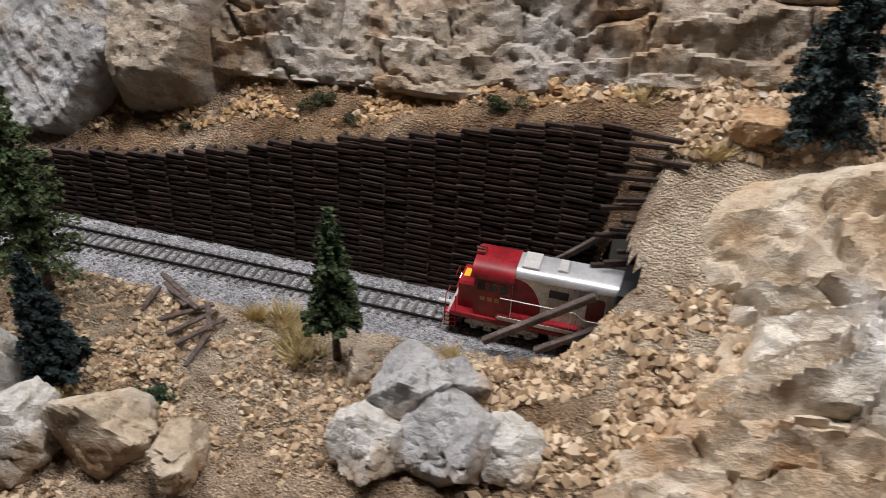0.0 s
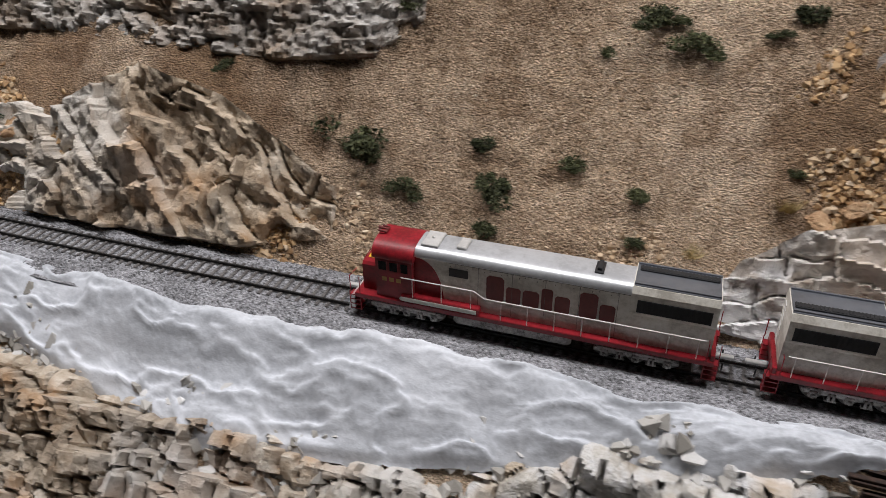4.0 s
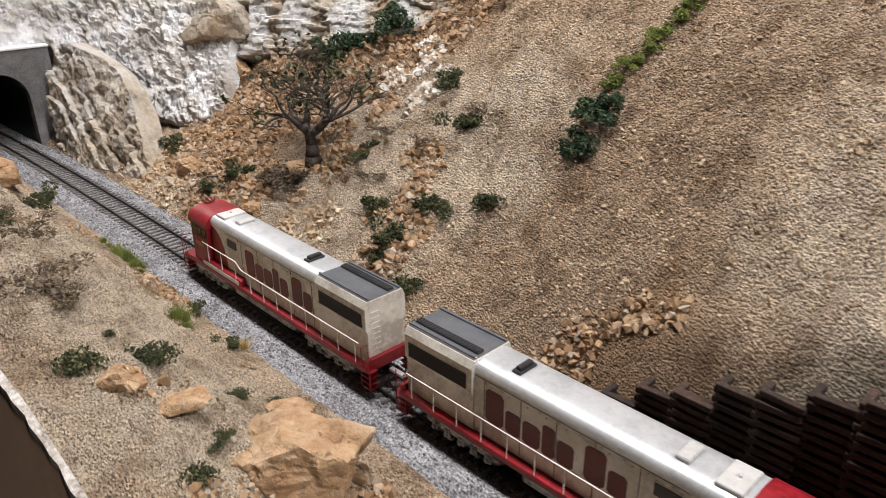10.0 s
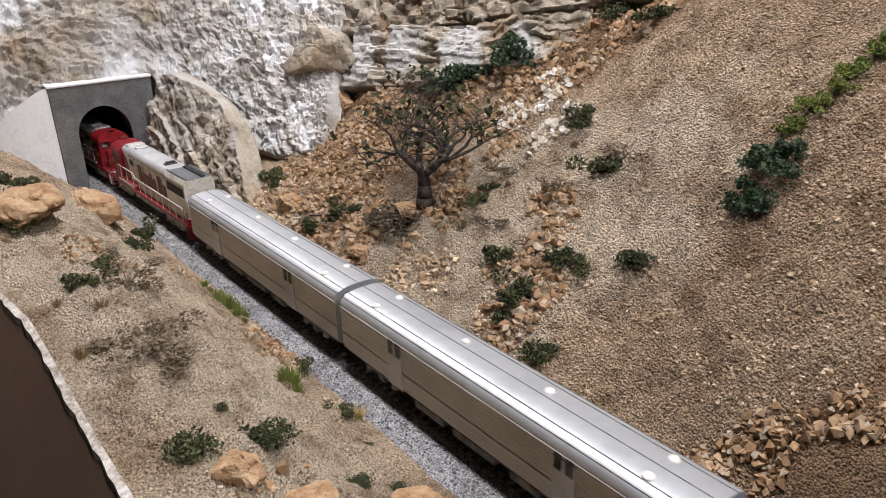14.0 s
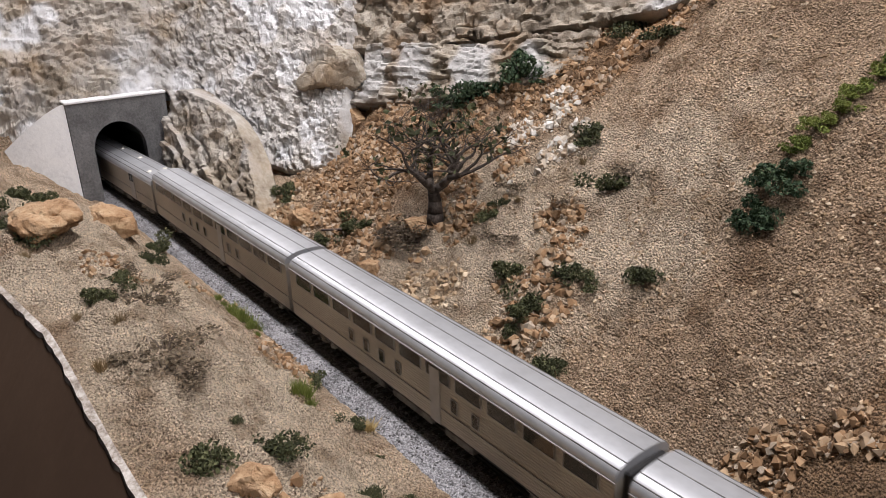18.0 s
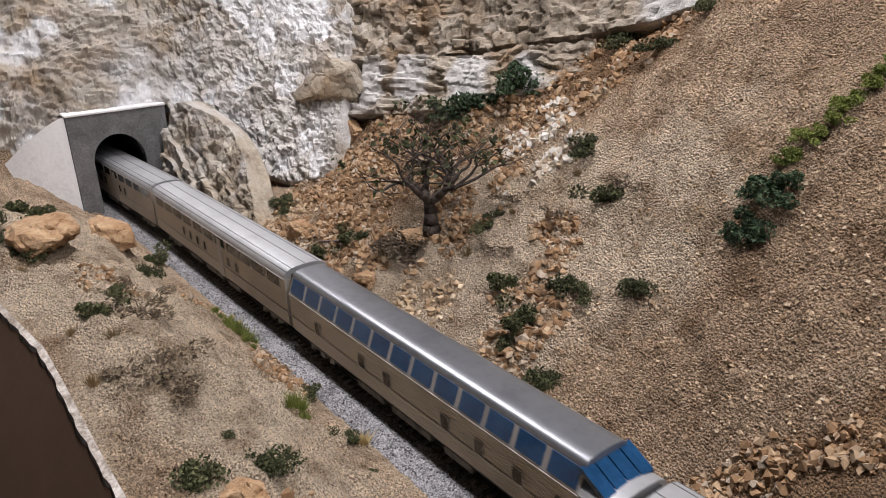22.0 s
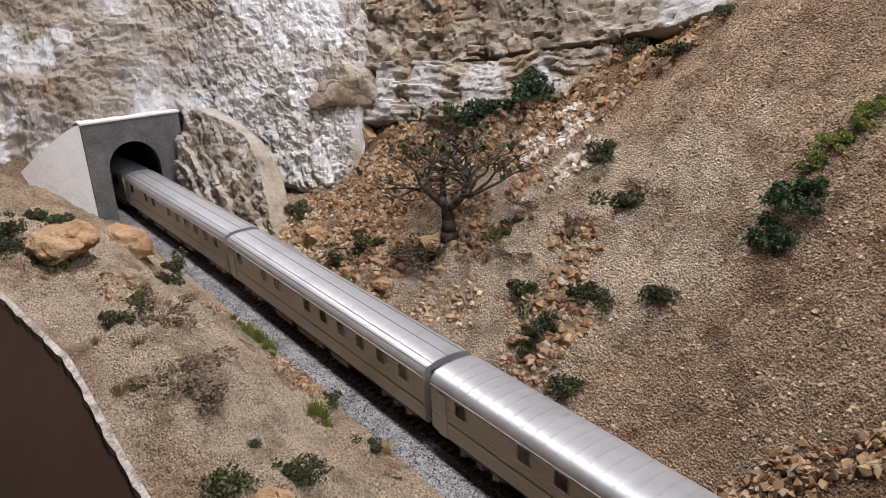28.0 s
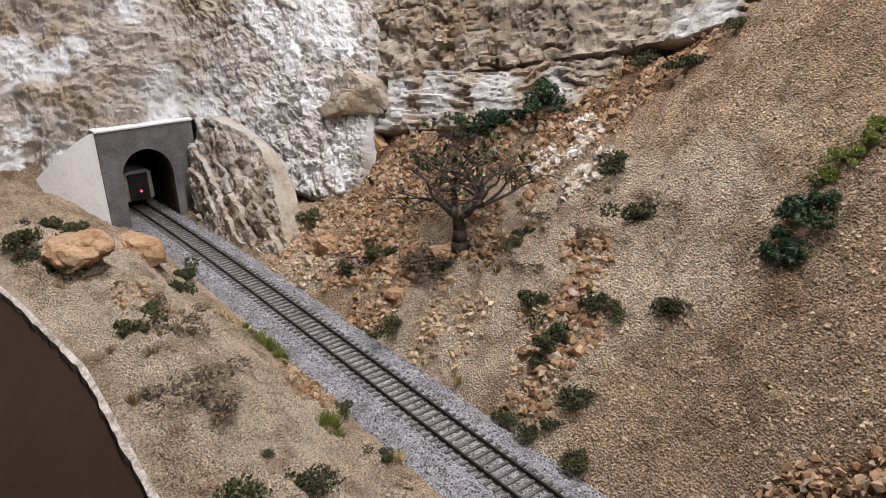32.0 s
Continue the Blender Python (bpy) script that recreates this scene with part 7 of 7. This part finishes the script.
            out.append((0.0418 + 0.0185 * math.cos(a2) ** 0.8, 0.0165 + 0.0297 * math.sin(a2)))
        a, b = sorted((s * 0.01215, s * 0.01240))
        k = Kit()
        k.plate(out if s < 0 else out[::-1], a, b)
        part("red_sweep", k, thing, "rounded red colour field behind the cab", material=RED)
        k = Kit()
        k.box(0.0635, 0.0750, a - 0.0001, b + 0.0001, 0.0375, 0.0430)
        part("side_vent", k, thing, "dark louvred vent", material=BLACK)
        # lettering as plain solid shapes
        k = Kit()
        a, b = sorted((s * 0.0122, s * 0.01245))
        x = 0.0860
        shapes = ((0.0105, 0.0172), (0.0085, 0.0115), (0.0095, 0.0115), (0.0065, 0.0150), (0.0085, 0.0115), (0.0, 0.0), (0.0100, 0.0172), (0.0085, 0.0115))
        for w, h in shapes if s < 0 else shapes[::-1]:
            if w:
                letter_bar(k, x, x + w, 0.0256, 0.0256 + h, a, b)
            x += w + 0.0012 if w else 0.0040
        part("lettering", k, thing, "maroon lettering shapes along the hood", material=MAROON)
        # panel seams
        k = Kit()
        for x in (0.0810, 0.1010, 0.1200, 0.1390, 0.1600):
            k.box(x, x + 0.0002, a, b, 0.0170, 0.0460)
        k.box(0.0620, 0.1660, a, b, 0.0462, 0.0464)
        for i in range(30):
            x = 0.0640 + i * 0.0034
            k.box(x, x + 0.0005, a, b, 0.0440 + 0.001 * ((i * 7) % 3), 0.0445 + 0.001 * ((i * 7) % 3))
        part("hood_door_seams", k, thing, "", material=DARKGREY)
        # handrails
        k = Kit()
        y = s * 0.0168
        pts = [(0.0350, y, 0.0330), (0.0800, y, 0.0330), (0.0860, y, 0.0290), (0.2080, y, 0.0290)]
        for p, q in zip(pts[:-1], pts[1:]):
            k.rod(p, q, 0.00035, 5)
        for x in (0.0420, 0.0600, 0.0780):
            k.rod((x, y, 0.0200), (x, y, 0.0330), 0.0003, 5)
        for i in range(8):
            x = 0.0960 + i * 0.0155
            k.rod((x, y, 0.0160), (x, y, 0.0290), 0.0003, 5)
        part("handrail", k, thing, "white wire handrail", material=WHITE)
        for x0 in (0.0005, 0.2090):
            for q in range(4):
                k = Kit()
                a, b = sorted((s * 0.0112, s * 0.0168))
                k.box(x0, x0 + 0.0075, a, b, 0.0032 + 0.0034 * q, 0.0038 + 0.0034 * q)
                part("step", k, thing, "", material=RED)
            for q in (x0, x0 + 0.0071):
                k = Kit()
                k.box(q, q + 0.0004, *sorted((s * 0.0164, s * 0.0171)), 0.0030, 0.0165)
                part("step_side", k, thing, "", material=RED)
            k = Kit()
            for xx in (x0 + 0.0008, x0 + 0.0070):
                k.rod((xx, s * 0.0168, 0.0160), (xx, s * 0.0168, 0.0275), 0.0003, 5)
            k.rod((x0 + 0.0008, s * 0.0168, 0.0275), (x0 + 0.0008, s * 0.0060, 0.0265), 0.0003, 5)
            part("grab_iron", k, thing, "red grab iron", material=RED)
    # roof details
    k = Kit()
    k.box(0.0450, 0.0555, -0.0085, 0.0085, 0.0522, 0.0540, 0.0004)
    k.rod((0.0500, 0, 0.0540), (0.0500, 0, 0.0552), 0.0008, 8)
    part("roof_hatch", k, thing, "grey roof hatch", material=SILVER)
    k = Kit()
    k.box(0.0660, 0.0720, -0.0060, 0.0060, 0.0525, 0.0545, 0.0005)
    part("roof_box", k, thing, "", material=SILVER)
    k = Kit()
    k.box(0.1450, 0.1500, -0.0060, 0.0060, 0.0525, 0.0538, 0.0003).box(0.1462, 0.1488, -0.0045, 0.0045, 0.0538, 0.0556, 0.0003)
    part("exhaust_stack", k, thing, "sooty black exhaust stack", material=BLACK)
    k = Kit()
    k.rod((0.0215, -0.0030, 0.0545), (0.0165, -0.0030, 0.0550), 0.0004, 6, 0.0010).rod((0.0215, 0.0, 0.0545), (0.0155, 0.0, 0.0555), 0.0004, 6, 0.0011).rod((0.0215, 0.0030, 0.0545), (0.0170, 0.0030, 0.0550), 0.0004, 6, 0.0010)
    k.rod((0.0205, 0, 0.0528), (0.0205, 0, 0.0550), 0.0005, 6).box(0.0195, 0.0215, -0.0035, 0.0035, 0.0540, 0.0546)
    part("horn", k, thing, "dark red air horns on the cab roof", material=MAROON)
    for i in range(9):
        k = Kit()
        y = -0.0105
        k.box(0.2113, 0.2119, y, y + 0.0060, 0.0200 + i * 0.0032, 0.0204 + i * 0.0032)
        part("ladder_rung", k, thing, "", material=SILVER)
    # below the frame
    k = Kit()
    k.box(0.0660, 0.1370, -0.0135, 0.0135, 0.0035, 0.0118, 0.0020)
    part("fuel_tank", k, thing, "dusty grey fuel tank", material=TRUCK)
    k = Kit()
    k.box(0.0620, 0.2050, -0.0090, 0.0090, 0.0080, 0.0128)
    part("underframe", k, thing, "", material=BLACK)
    k = Kit()
    k.plate([(-0.0015, 0.0020), (0.0035, 0.0030), (0.0035, 0.0140), (0.0020, 0.0140)], -0.0165, 0.0165)
    part("pilot_plow", k, thing, "silver snow plow pilot", material=SILVER)
    k = Kit()
    for xa, xb in ((-0.0080, 0.0040), (0.2140, 0.2250)):
        k = Kit()
        k.box(xa, xb, -0.0016, 0.0016, 0.0078, 0.0100, 0.0004)
        part("coupler", k, thing, "silver knuckle coupler", material=SILVER)
        for y in (-0.006, 0.006):
            k = Kit()
            k.rod(((xa + xb) / 2, y, 0.0090), ((xa + xb) / 2, y * 0.85, 0.0030), 0.0005, 6)
            part("air_hose", k, thing, "", material=BLACK)
    k = Kit()
    k.box(0.2115, 0.2140, -0.0165, 0.0165, 0.0125, 0.0200, 0.0004)
    part("end_platform", k, thing, "", material=RED)
    for x in (0.0365, 0.1735):
        add_truck(thing, x, LOCO_TRUCK, 3, 0.047)
    return thing


PANE = {}


def window_pane(thing, x, z, w, h, s, hw, material=None, rim=True):
    """A dark pane standing in its frame on the side s."""
    key = (round(w, 5), round(h, 5), s, material.name if material else "")
    if key not in PANE:
        k = Kit()
        a, b = sorted((s * 0.0004, -s * 0.0006))
        k.box(-w / 2, w / 2, a, b, -h / 2, h / 2, 0.0001)
        f = Kit()
        a, b = sorted((s * 0.0006, -s * 0.0006))
        e = 0.0004
        f.box(-w / 2 - e, w / 2 + e, a, b, h / 2, h / 2 + e).box(-w / 2 - e, w / 2 + e, a, b, -h / 2 - e, -h / 2).box(-w / 2 - e, -w / 2, a, b, -h / 2, h / 2).box(w / 2, w / 2 + e, a, b, -h / 2, h / 2)
        PANE[key] = (k.mesh("window", material or GLASS), f.mesh("window_frame", STEEL))
    ob = part("window", PANE[key][0], thing, "", (x, s * hw, z))
    if rim:
        part("window_frame", PANE[key][1], ob)
    return ob


def passenger_car(label, length, top, kind, roof=None):
    """A streamlined car; x runs from 0 at its leading coupler to its length."""
    thing = empty("passenger_car", label, "railway car", "passenger cars of the train")
    x0, x1, hw = 0.0035, length - 0.0035, 0.0172
    shoulder = top - (0.0050 if kind == "dome" else 0.0070)
    side = [(hw - 0.0018, 0.0095), (hw, 0.0125), (hw, shoulder), (-hw, shoulder), (-hw, 0.0125), (-hw + 0.0018, 0.0095)]
    end = x1
    if kind == "dome":
        end = length * 0.925
        low = top - 0.0155
        rim, up = hw - 0.0042, top - 0.0040
        k = Kit()
        k.sweep([(hw, low), (rim, up), (-rim, up), (-hw, low)], x0, end, False)
        part("dome_side", k, thing, "silver posts between the dome windows", material=STEEL)
        side = [(hw - 0.0018, 0.0095), (hw, 0.0125), (hw, low), (-hw, low), (-hw, 0.0125), (-hw + 0.0018, 0.0095)]
        k = Kit()
        k.sweep([(hw, low)] + arch(hw, low, low + 0.0055, 12, 2.5) + [(-hw, low)], end, x1, True)
        part("end_roof", k, thing, "low silver roof behind the dome", material=CARROOF)
        for i in range(4):
            k = Kit()
            ya, yb = -hw + 0.0020 + i * 0.0079, -hw + 0.0020 + i * 0.0079 + 0.0072
            pts = [(end - 0.001, top - 0.0030), (end + 0.013, low + 0.0050)]
            k.add([(x, y, z + dz) for dz in (0.0, -0.0030) for x, z in pts for y in (ya, yb)], [(0, 2, 3, 1), (4, 5, 7, 6), (0, 1, 5, 4), (2, 6, 7, 3), (0, 4, 6, 2), (1, 3, 7, 5)])
            part("end_glass", k, thing, "sloping blue dome end glass", material=BLUEGLASS)
        n = 13
        for i in range(n):
            xa, xb = x0 + (end - x0) * (i + 0.10) / n, x0 + (end - x0) * (i + 0.92) / n
            for s in (-1, 1):
                k = Kit()
                quad = [(xa, low + 0.0012), (xb, low + 0.0012), (xb, up - 0.0008), (xa, up - 0.0008)]
                v = [(x, s * (hw - 0.0042 * (z - low) / (up - low) + off), z + off * 0.4) for off in (0.0005, -0.0008) for x, z in quad]
                f = [(0, 1, 2, 3), (7, 6, 5, 4), (0, 4, 5, 1), (1, 5, 6, 2), (2, 6, 7, 3), (3, 7, 4, 0)]
                k.add(v, f if s < 0 else [q[::-1] for q in f])
                part("dome_window", k, thing, "tall blue-tinted dome window", material=BLUEGLASS)
    k = Kit()
    k.sweep(side, x0, x1, False)
    part("body", k, thing, "fluted stainless car side", material=CARSIDE)
    line = arch(hw - 0.0040, top - 0.0042, top, 16, 2.8) if kind == "dome" else arch(hw + 0.0001, shoulder, top, 16, 2.5)
    k = Kit()
    k.sweep([(line[0][0], line[0][1] - 0.0006)] + line + [(line[-1][0], line[0][1] - 0.0006)], x0, end, True)
    rf = part("roof", k, thing, "smooth silver arched roof", material=roof or CARROOF)
    for y, z in () if kind in ("ribbed", "last", "dome") else (line[5], line[8], line[11], line[3], line[13]):
        k = Kit()
        k.box(x0, end, y - 0.00025, y + 0.00025, z - 0.0002, z + 0.0002)
        part("roof_seam", k, rf, "", material=DARKGREY)
    for s in (-1, 1):
        k = Kit()
        a, b = sorted((s * (hw - 0.0002), s * (hw + 0.0005)))
        for z in (0.0215, low - 0.0008 if kind == "dome" else shoulder - 0.0012):
            k.box(x0, x1 if z < 0.03 else end, a, b, z, z + 0.0005)
        part("belt_rail", k, thing, "", material=STEEL)
        k = Kit()
        a, b = sorted((s * 0.0120, s * 0.0160))
        for u, v in ((0.30, 0.40), (0.43, 0.56), (0.60, 0.68)):
            k.box(length * u, length * v, a, b, 0.0045, 0.0095, 0.0006)
        part("underbody_box", k, thing, "", material=DARKGREY)
    k = Kit()
    k.box(x0 + 0.004, x1 - 0.004, -0.0150, 0.0150, 0.0080, 0.0096)
    part("underframe", k, thing, "", material=BLACK)
    for x, d in ((x0, -1), (x1, 1)):
        k = Kit()
        a, b = sorted((x, x + d * 0.0032))
        k.box(a, b, -0.0120, 0.0120, 0.0100, top - (0.0120 if kind == "dome" else 0.0045), 0.0008)
        part("diaphragm", k, thing, "black rubber end diaphragm", material=BLACK)
    for x in (0.040, length - 0.040):
        add_truck(thing, x, CAR_TRUCK, 2, 0.036)

    def row(n, u0, u1, z, w, h, mat_=None, skip=()):
        for i in range(n):
            if i in skip:
                continue
            x = length * (u0 + (u1 - u0) * (i + 0.5) / n)
            for s in (-1, 1):
                window_pane(thing, x, z, w, h, s, hw, mat_)

    def door(u, w=0.014, panes=True):
        for s in (-1, 1):
            x = length * u
            k = Kit()
            a, b = sorted((s * (hw - 0.0003), s * (hw + 0.0006)))
            k.box(x - w / 2, x + w / 2, a, b, 0.0110, shoulder - 0.003, 0.0002)
            dr = part("door", k, thing, "plain metal side door", material=STEEL)
            if panes:
                for dx in (-w * 0.24, w * 0.24):
                    k = Kit()
                    a, b = sorted((s * (hw + 0.0004), s * (hw + 0.0009)))
                    k.box(x + dx - w * 0.15, x + dx + w * 0.15, a, b, 0.0310, 0.0390)
                    part("door_window", k, dr, "", material=GLASS)

    if kind == "baggage":
        door(0.24)
        door(0.74)
        for u in (0.12, 0.38, 0.62, 0.88):
            for y in (line[6], line[10]) if u in (0.12, 0.88) else (line[7],):
                k = Kit()
                k.rod((length * u, y[0], y[1] - 0.0006), (length * u, y[0], y[1] + 0.0008), 0.0030, 14, 0.0022)
                part("roof_vent", k, rf, "white round roof vent", material=WHITE)
    elif kind == "hilevel":
        row(11, 0.04, 0.97, shoulder - 0.0052, 0.0200, 0.0078)
        row(9, 0.26, 0.78, 0.0285, 0.0052, 0.0075, None, (4, 5, 8))
        door(0.58, 0.009, False)
    elif kind == "dome":
        row(9, 0.10, 0.94, 0.0265, 0.0070, 0.0080, None, (1, 4))
    elif kind == "diner":
        row(14, 0.05, 0.97, 0.0350, 0.0115, 0.0090, None, (0, 3, 4, 5))
        for i in range(3):
            for y in (line[7],):
                k = Kit()
                x = length * (0.13 + 0.055 * i)
                k.sweep([(y[0] - 0.007, y[1] - 0.001), (y[0] + 0.007, y[1] - 0.001), (y[0] + 0.005, y[1] + 0.0028), (y[0] - 0.005, y[1] + 0.0028)], x, x + 0.0075, False)
                part("kitchen_vent", k, rf, "dark kitchen roof vent", material=BLACK)
    else:
        row(11, 0.06, 0.96, 0.0345, 0.0088, 0.0086, None, (1, 4))
        door(0.045, 0.008, False)
    if kind in ("ribbed", "last"):
        for i in range(34):
            x = length * (0.05 + 0.9 * i / 33)
            k = Kit()
            k.sweep([(0.0160, shoulder + 0.002)] + [(y * 1.006, z + 0.00025) for y, z in line[1:-1]] + [(-0.0160, shoulder + 0.002)], x, x + 0.0012, False)
            part("roof_rib", k, rf, "", material=roof or CARROOF)
    if kind == "last":
        k = Kit()
        k.box(x1 + 0.0002, x1 + 0.0042, -0.0048, 0.0048, 0.0120, 0.0365, 0.0006)
        dr = part("end_door", k, thing, "dark end door", material=BLACK)
        k = Kit()
        k.rod((x1 + 0.0040, 0, 0.0175), (x1 + 0.0052, 0, 0.0175), 0.0026, 16)
        part("drumhead", k, dr, "dark round tail sign", material=BLACK)
        for z, y in ((0.0215, 0.001),):
            k = Kit()
            k.rod((x1 + 0.0002, y, z), (x1 + 0.0056, y, z), 0.0012, 10)
            part("marker_light", k, thing, "glowing red marker light", material=MARKER)
    return thing


TRAIN = []


def build_train():
    # (thing, distance of its leading end behind the train's front, length, turned round)
    TRAIN.append((locomotive("red and silver diesel locomotive leading the train"), 0.0, 0.230, False))
    TRAIN.append((locomotive("red and silver diesel locomotive running long hood first"), 0.240, 0.230, True))
    TRAIN.append((locomotive("red and silver diesel locomotive ahead of the baggage cars"), 0.478, 0.230, False))
    at = 0.709
    cars = [("windowless silver baggage car with two door pairs", 0.2537, 0.0470, "baggage", None)] * 3
    cars += [("tall two-storey silver chair car with upper windows", 0.299, 0.0545, "hilevel", None)] * 4
    cars += [("silver dome car with a long row of blue windows", 0.298, 0.0545, "dome", DULLROOF)]
    cars += [("silver dining car with three dark roof vents", 0.2945, 0.0480, "diner", None)]
    cars += [("silver sleeping car with a dark ribbed roof", 0.297, 0.0475, "ribbed", DULLROOF)]
    cars += [("silver sleeping car with small square windows", 0.297, 0.0475, "sleeper", None)] * 2
    cars += [("last silver sleeping car with a glowing red marker", 0.297, 0.0475, "last", None)]
    for label, ln, top, kind, roof in cars:
        TRAIN.append((passenger_car(label, ln, top, kind, roof), at, ln, False))
        at += ln


def resize(thing, kx, kz, done):
    """Scale a thing's parts along the track and above the rail."""
    for ob in thing.children_recursive:
        ob.location.x *= kx
        ob.location.z *= kz
        if ob.data.name not in done:
            done.add(ob.data.name)
            for v in ob.data.vertices:
                v.co.x *= kx
                v.co.z *= kz


build_train()
meshes_done = set()
for entry in TRAIN:
    resize(entry[0], *((1.035, 1.03) if entry[0].name.startswith("loco") else (1.0, 1.0)), meshes_done)

# ---- the pieces of the track ----
def build_ties():
    rng = random.Random(2)
    thing = tagged(new("track_ties"), "closely spaced grey plastic ties of the track", "track", kind="structure")
    datas = []
    for i in range(4):
        k = Kit()
        k.box(-0.0012, 0.0012, -0.0150 + 0.0006 * rng.random(), 0.0150 - 0.0006 * rng.random(), -0.0045, -0.0018, 0.0003)
        datas.append(k.mesh("tie", TIE))
    rest = Kit()
    x, i = -0.10, 0
    while x < 2.84:
        s = float(track_y(x + 0.01) - track_y(x - 0.01)) / 0.02
        m = pose(x, float(track_y(x)), 0, 0, 0, math.degrees(math.atan(s)) + rng.uniform(-0.8, 0.8))
        if 0.0 < x < 1.05 or 1.20 < x < 2.20:
            ob = new("tie", datas[i % 4])
            ob.parent = thing
            ob.matrix_basis = m
        else:
            rest.add([m @ v.co for v in datas[0].vertices], [tuple(p.vertices) for p in datas[0].polygons])
        x += 0.0072
        i += 1
    tagged(part("tie_run", rest, thing, "more ties farther along", material=TIE), kind="stuff")


build_ties()

# ---- the run of the train ----
def train_front(t):
    """Place of the train's leading end along the track."""
    return 2.683 - 0.2229 * t - 0.0145 * max(0.0, t - 28.7)


def motions():
    for ob, a, ln, turned in TRAIN:
        rows = []
        for t in range(0, 33):
            s = train_front(t) + a
            u, v = s + 0.16 * ln, s + 0.84 * ln
            p, q = Vector((u, float(track_y(u)), 0)), Vector((v, float(track_y(v)), 0))
            yaw = math.degrees(math.atan2(q.y - p.y, q.x - p.x))
            lead = p - (q - p) * (0.16 / 0.68)
            if turned:
                lead = lead + (q - p) / 0.68
                yaw += 180
            rows.append((t, pose(lead.x, lead.y, 0, 0, 0, yaw)))
        walk(ob, rows)


motions()
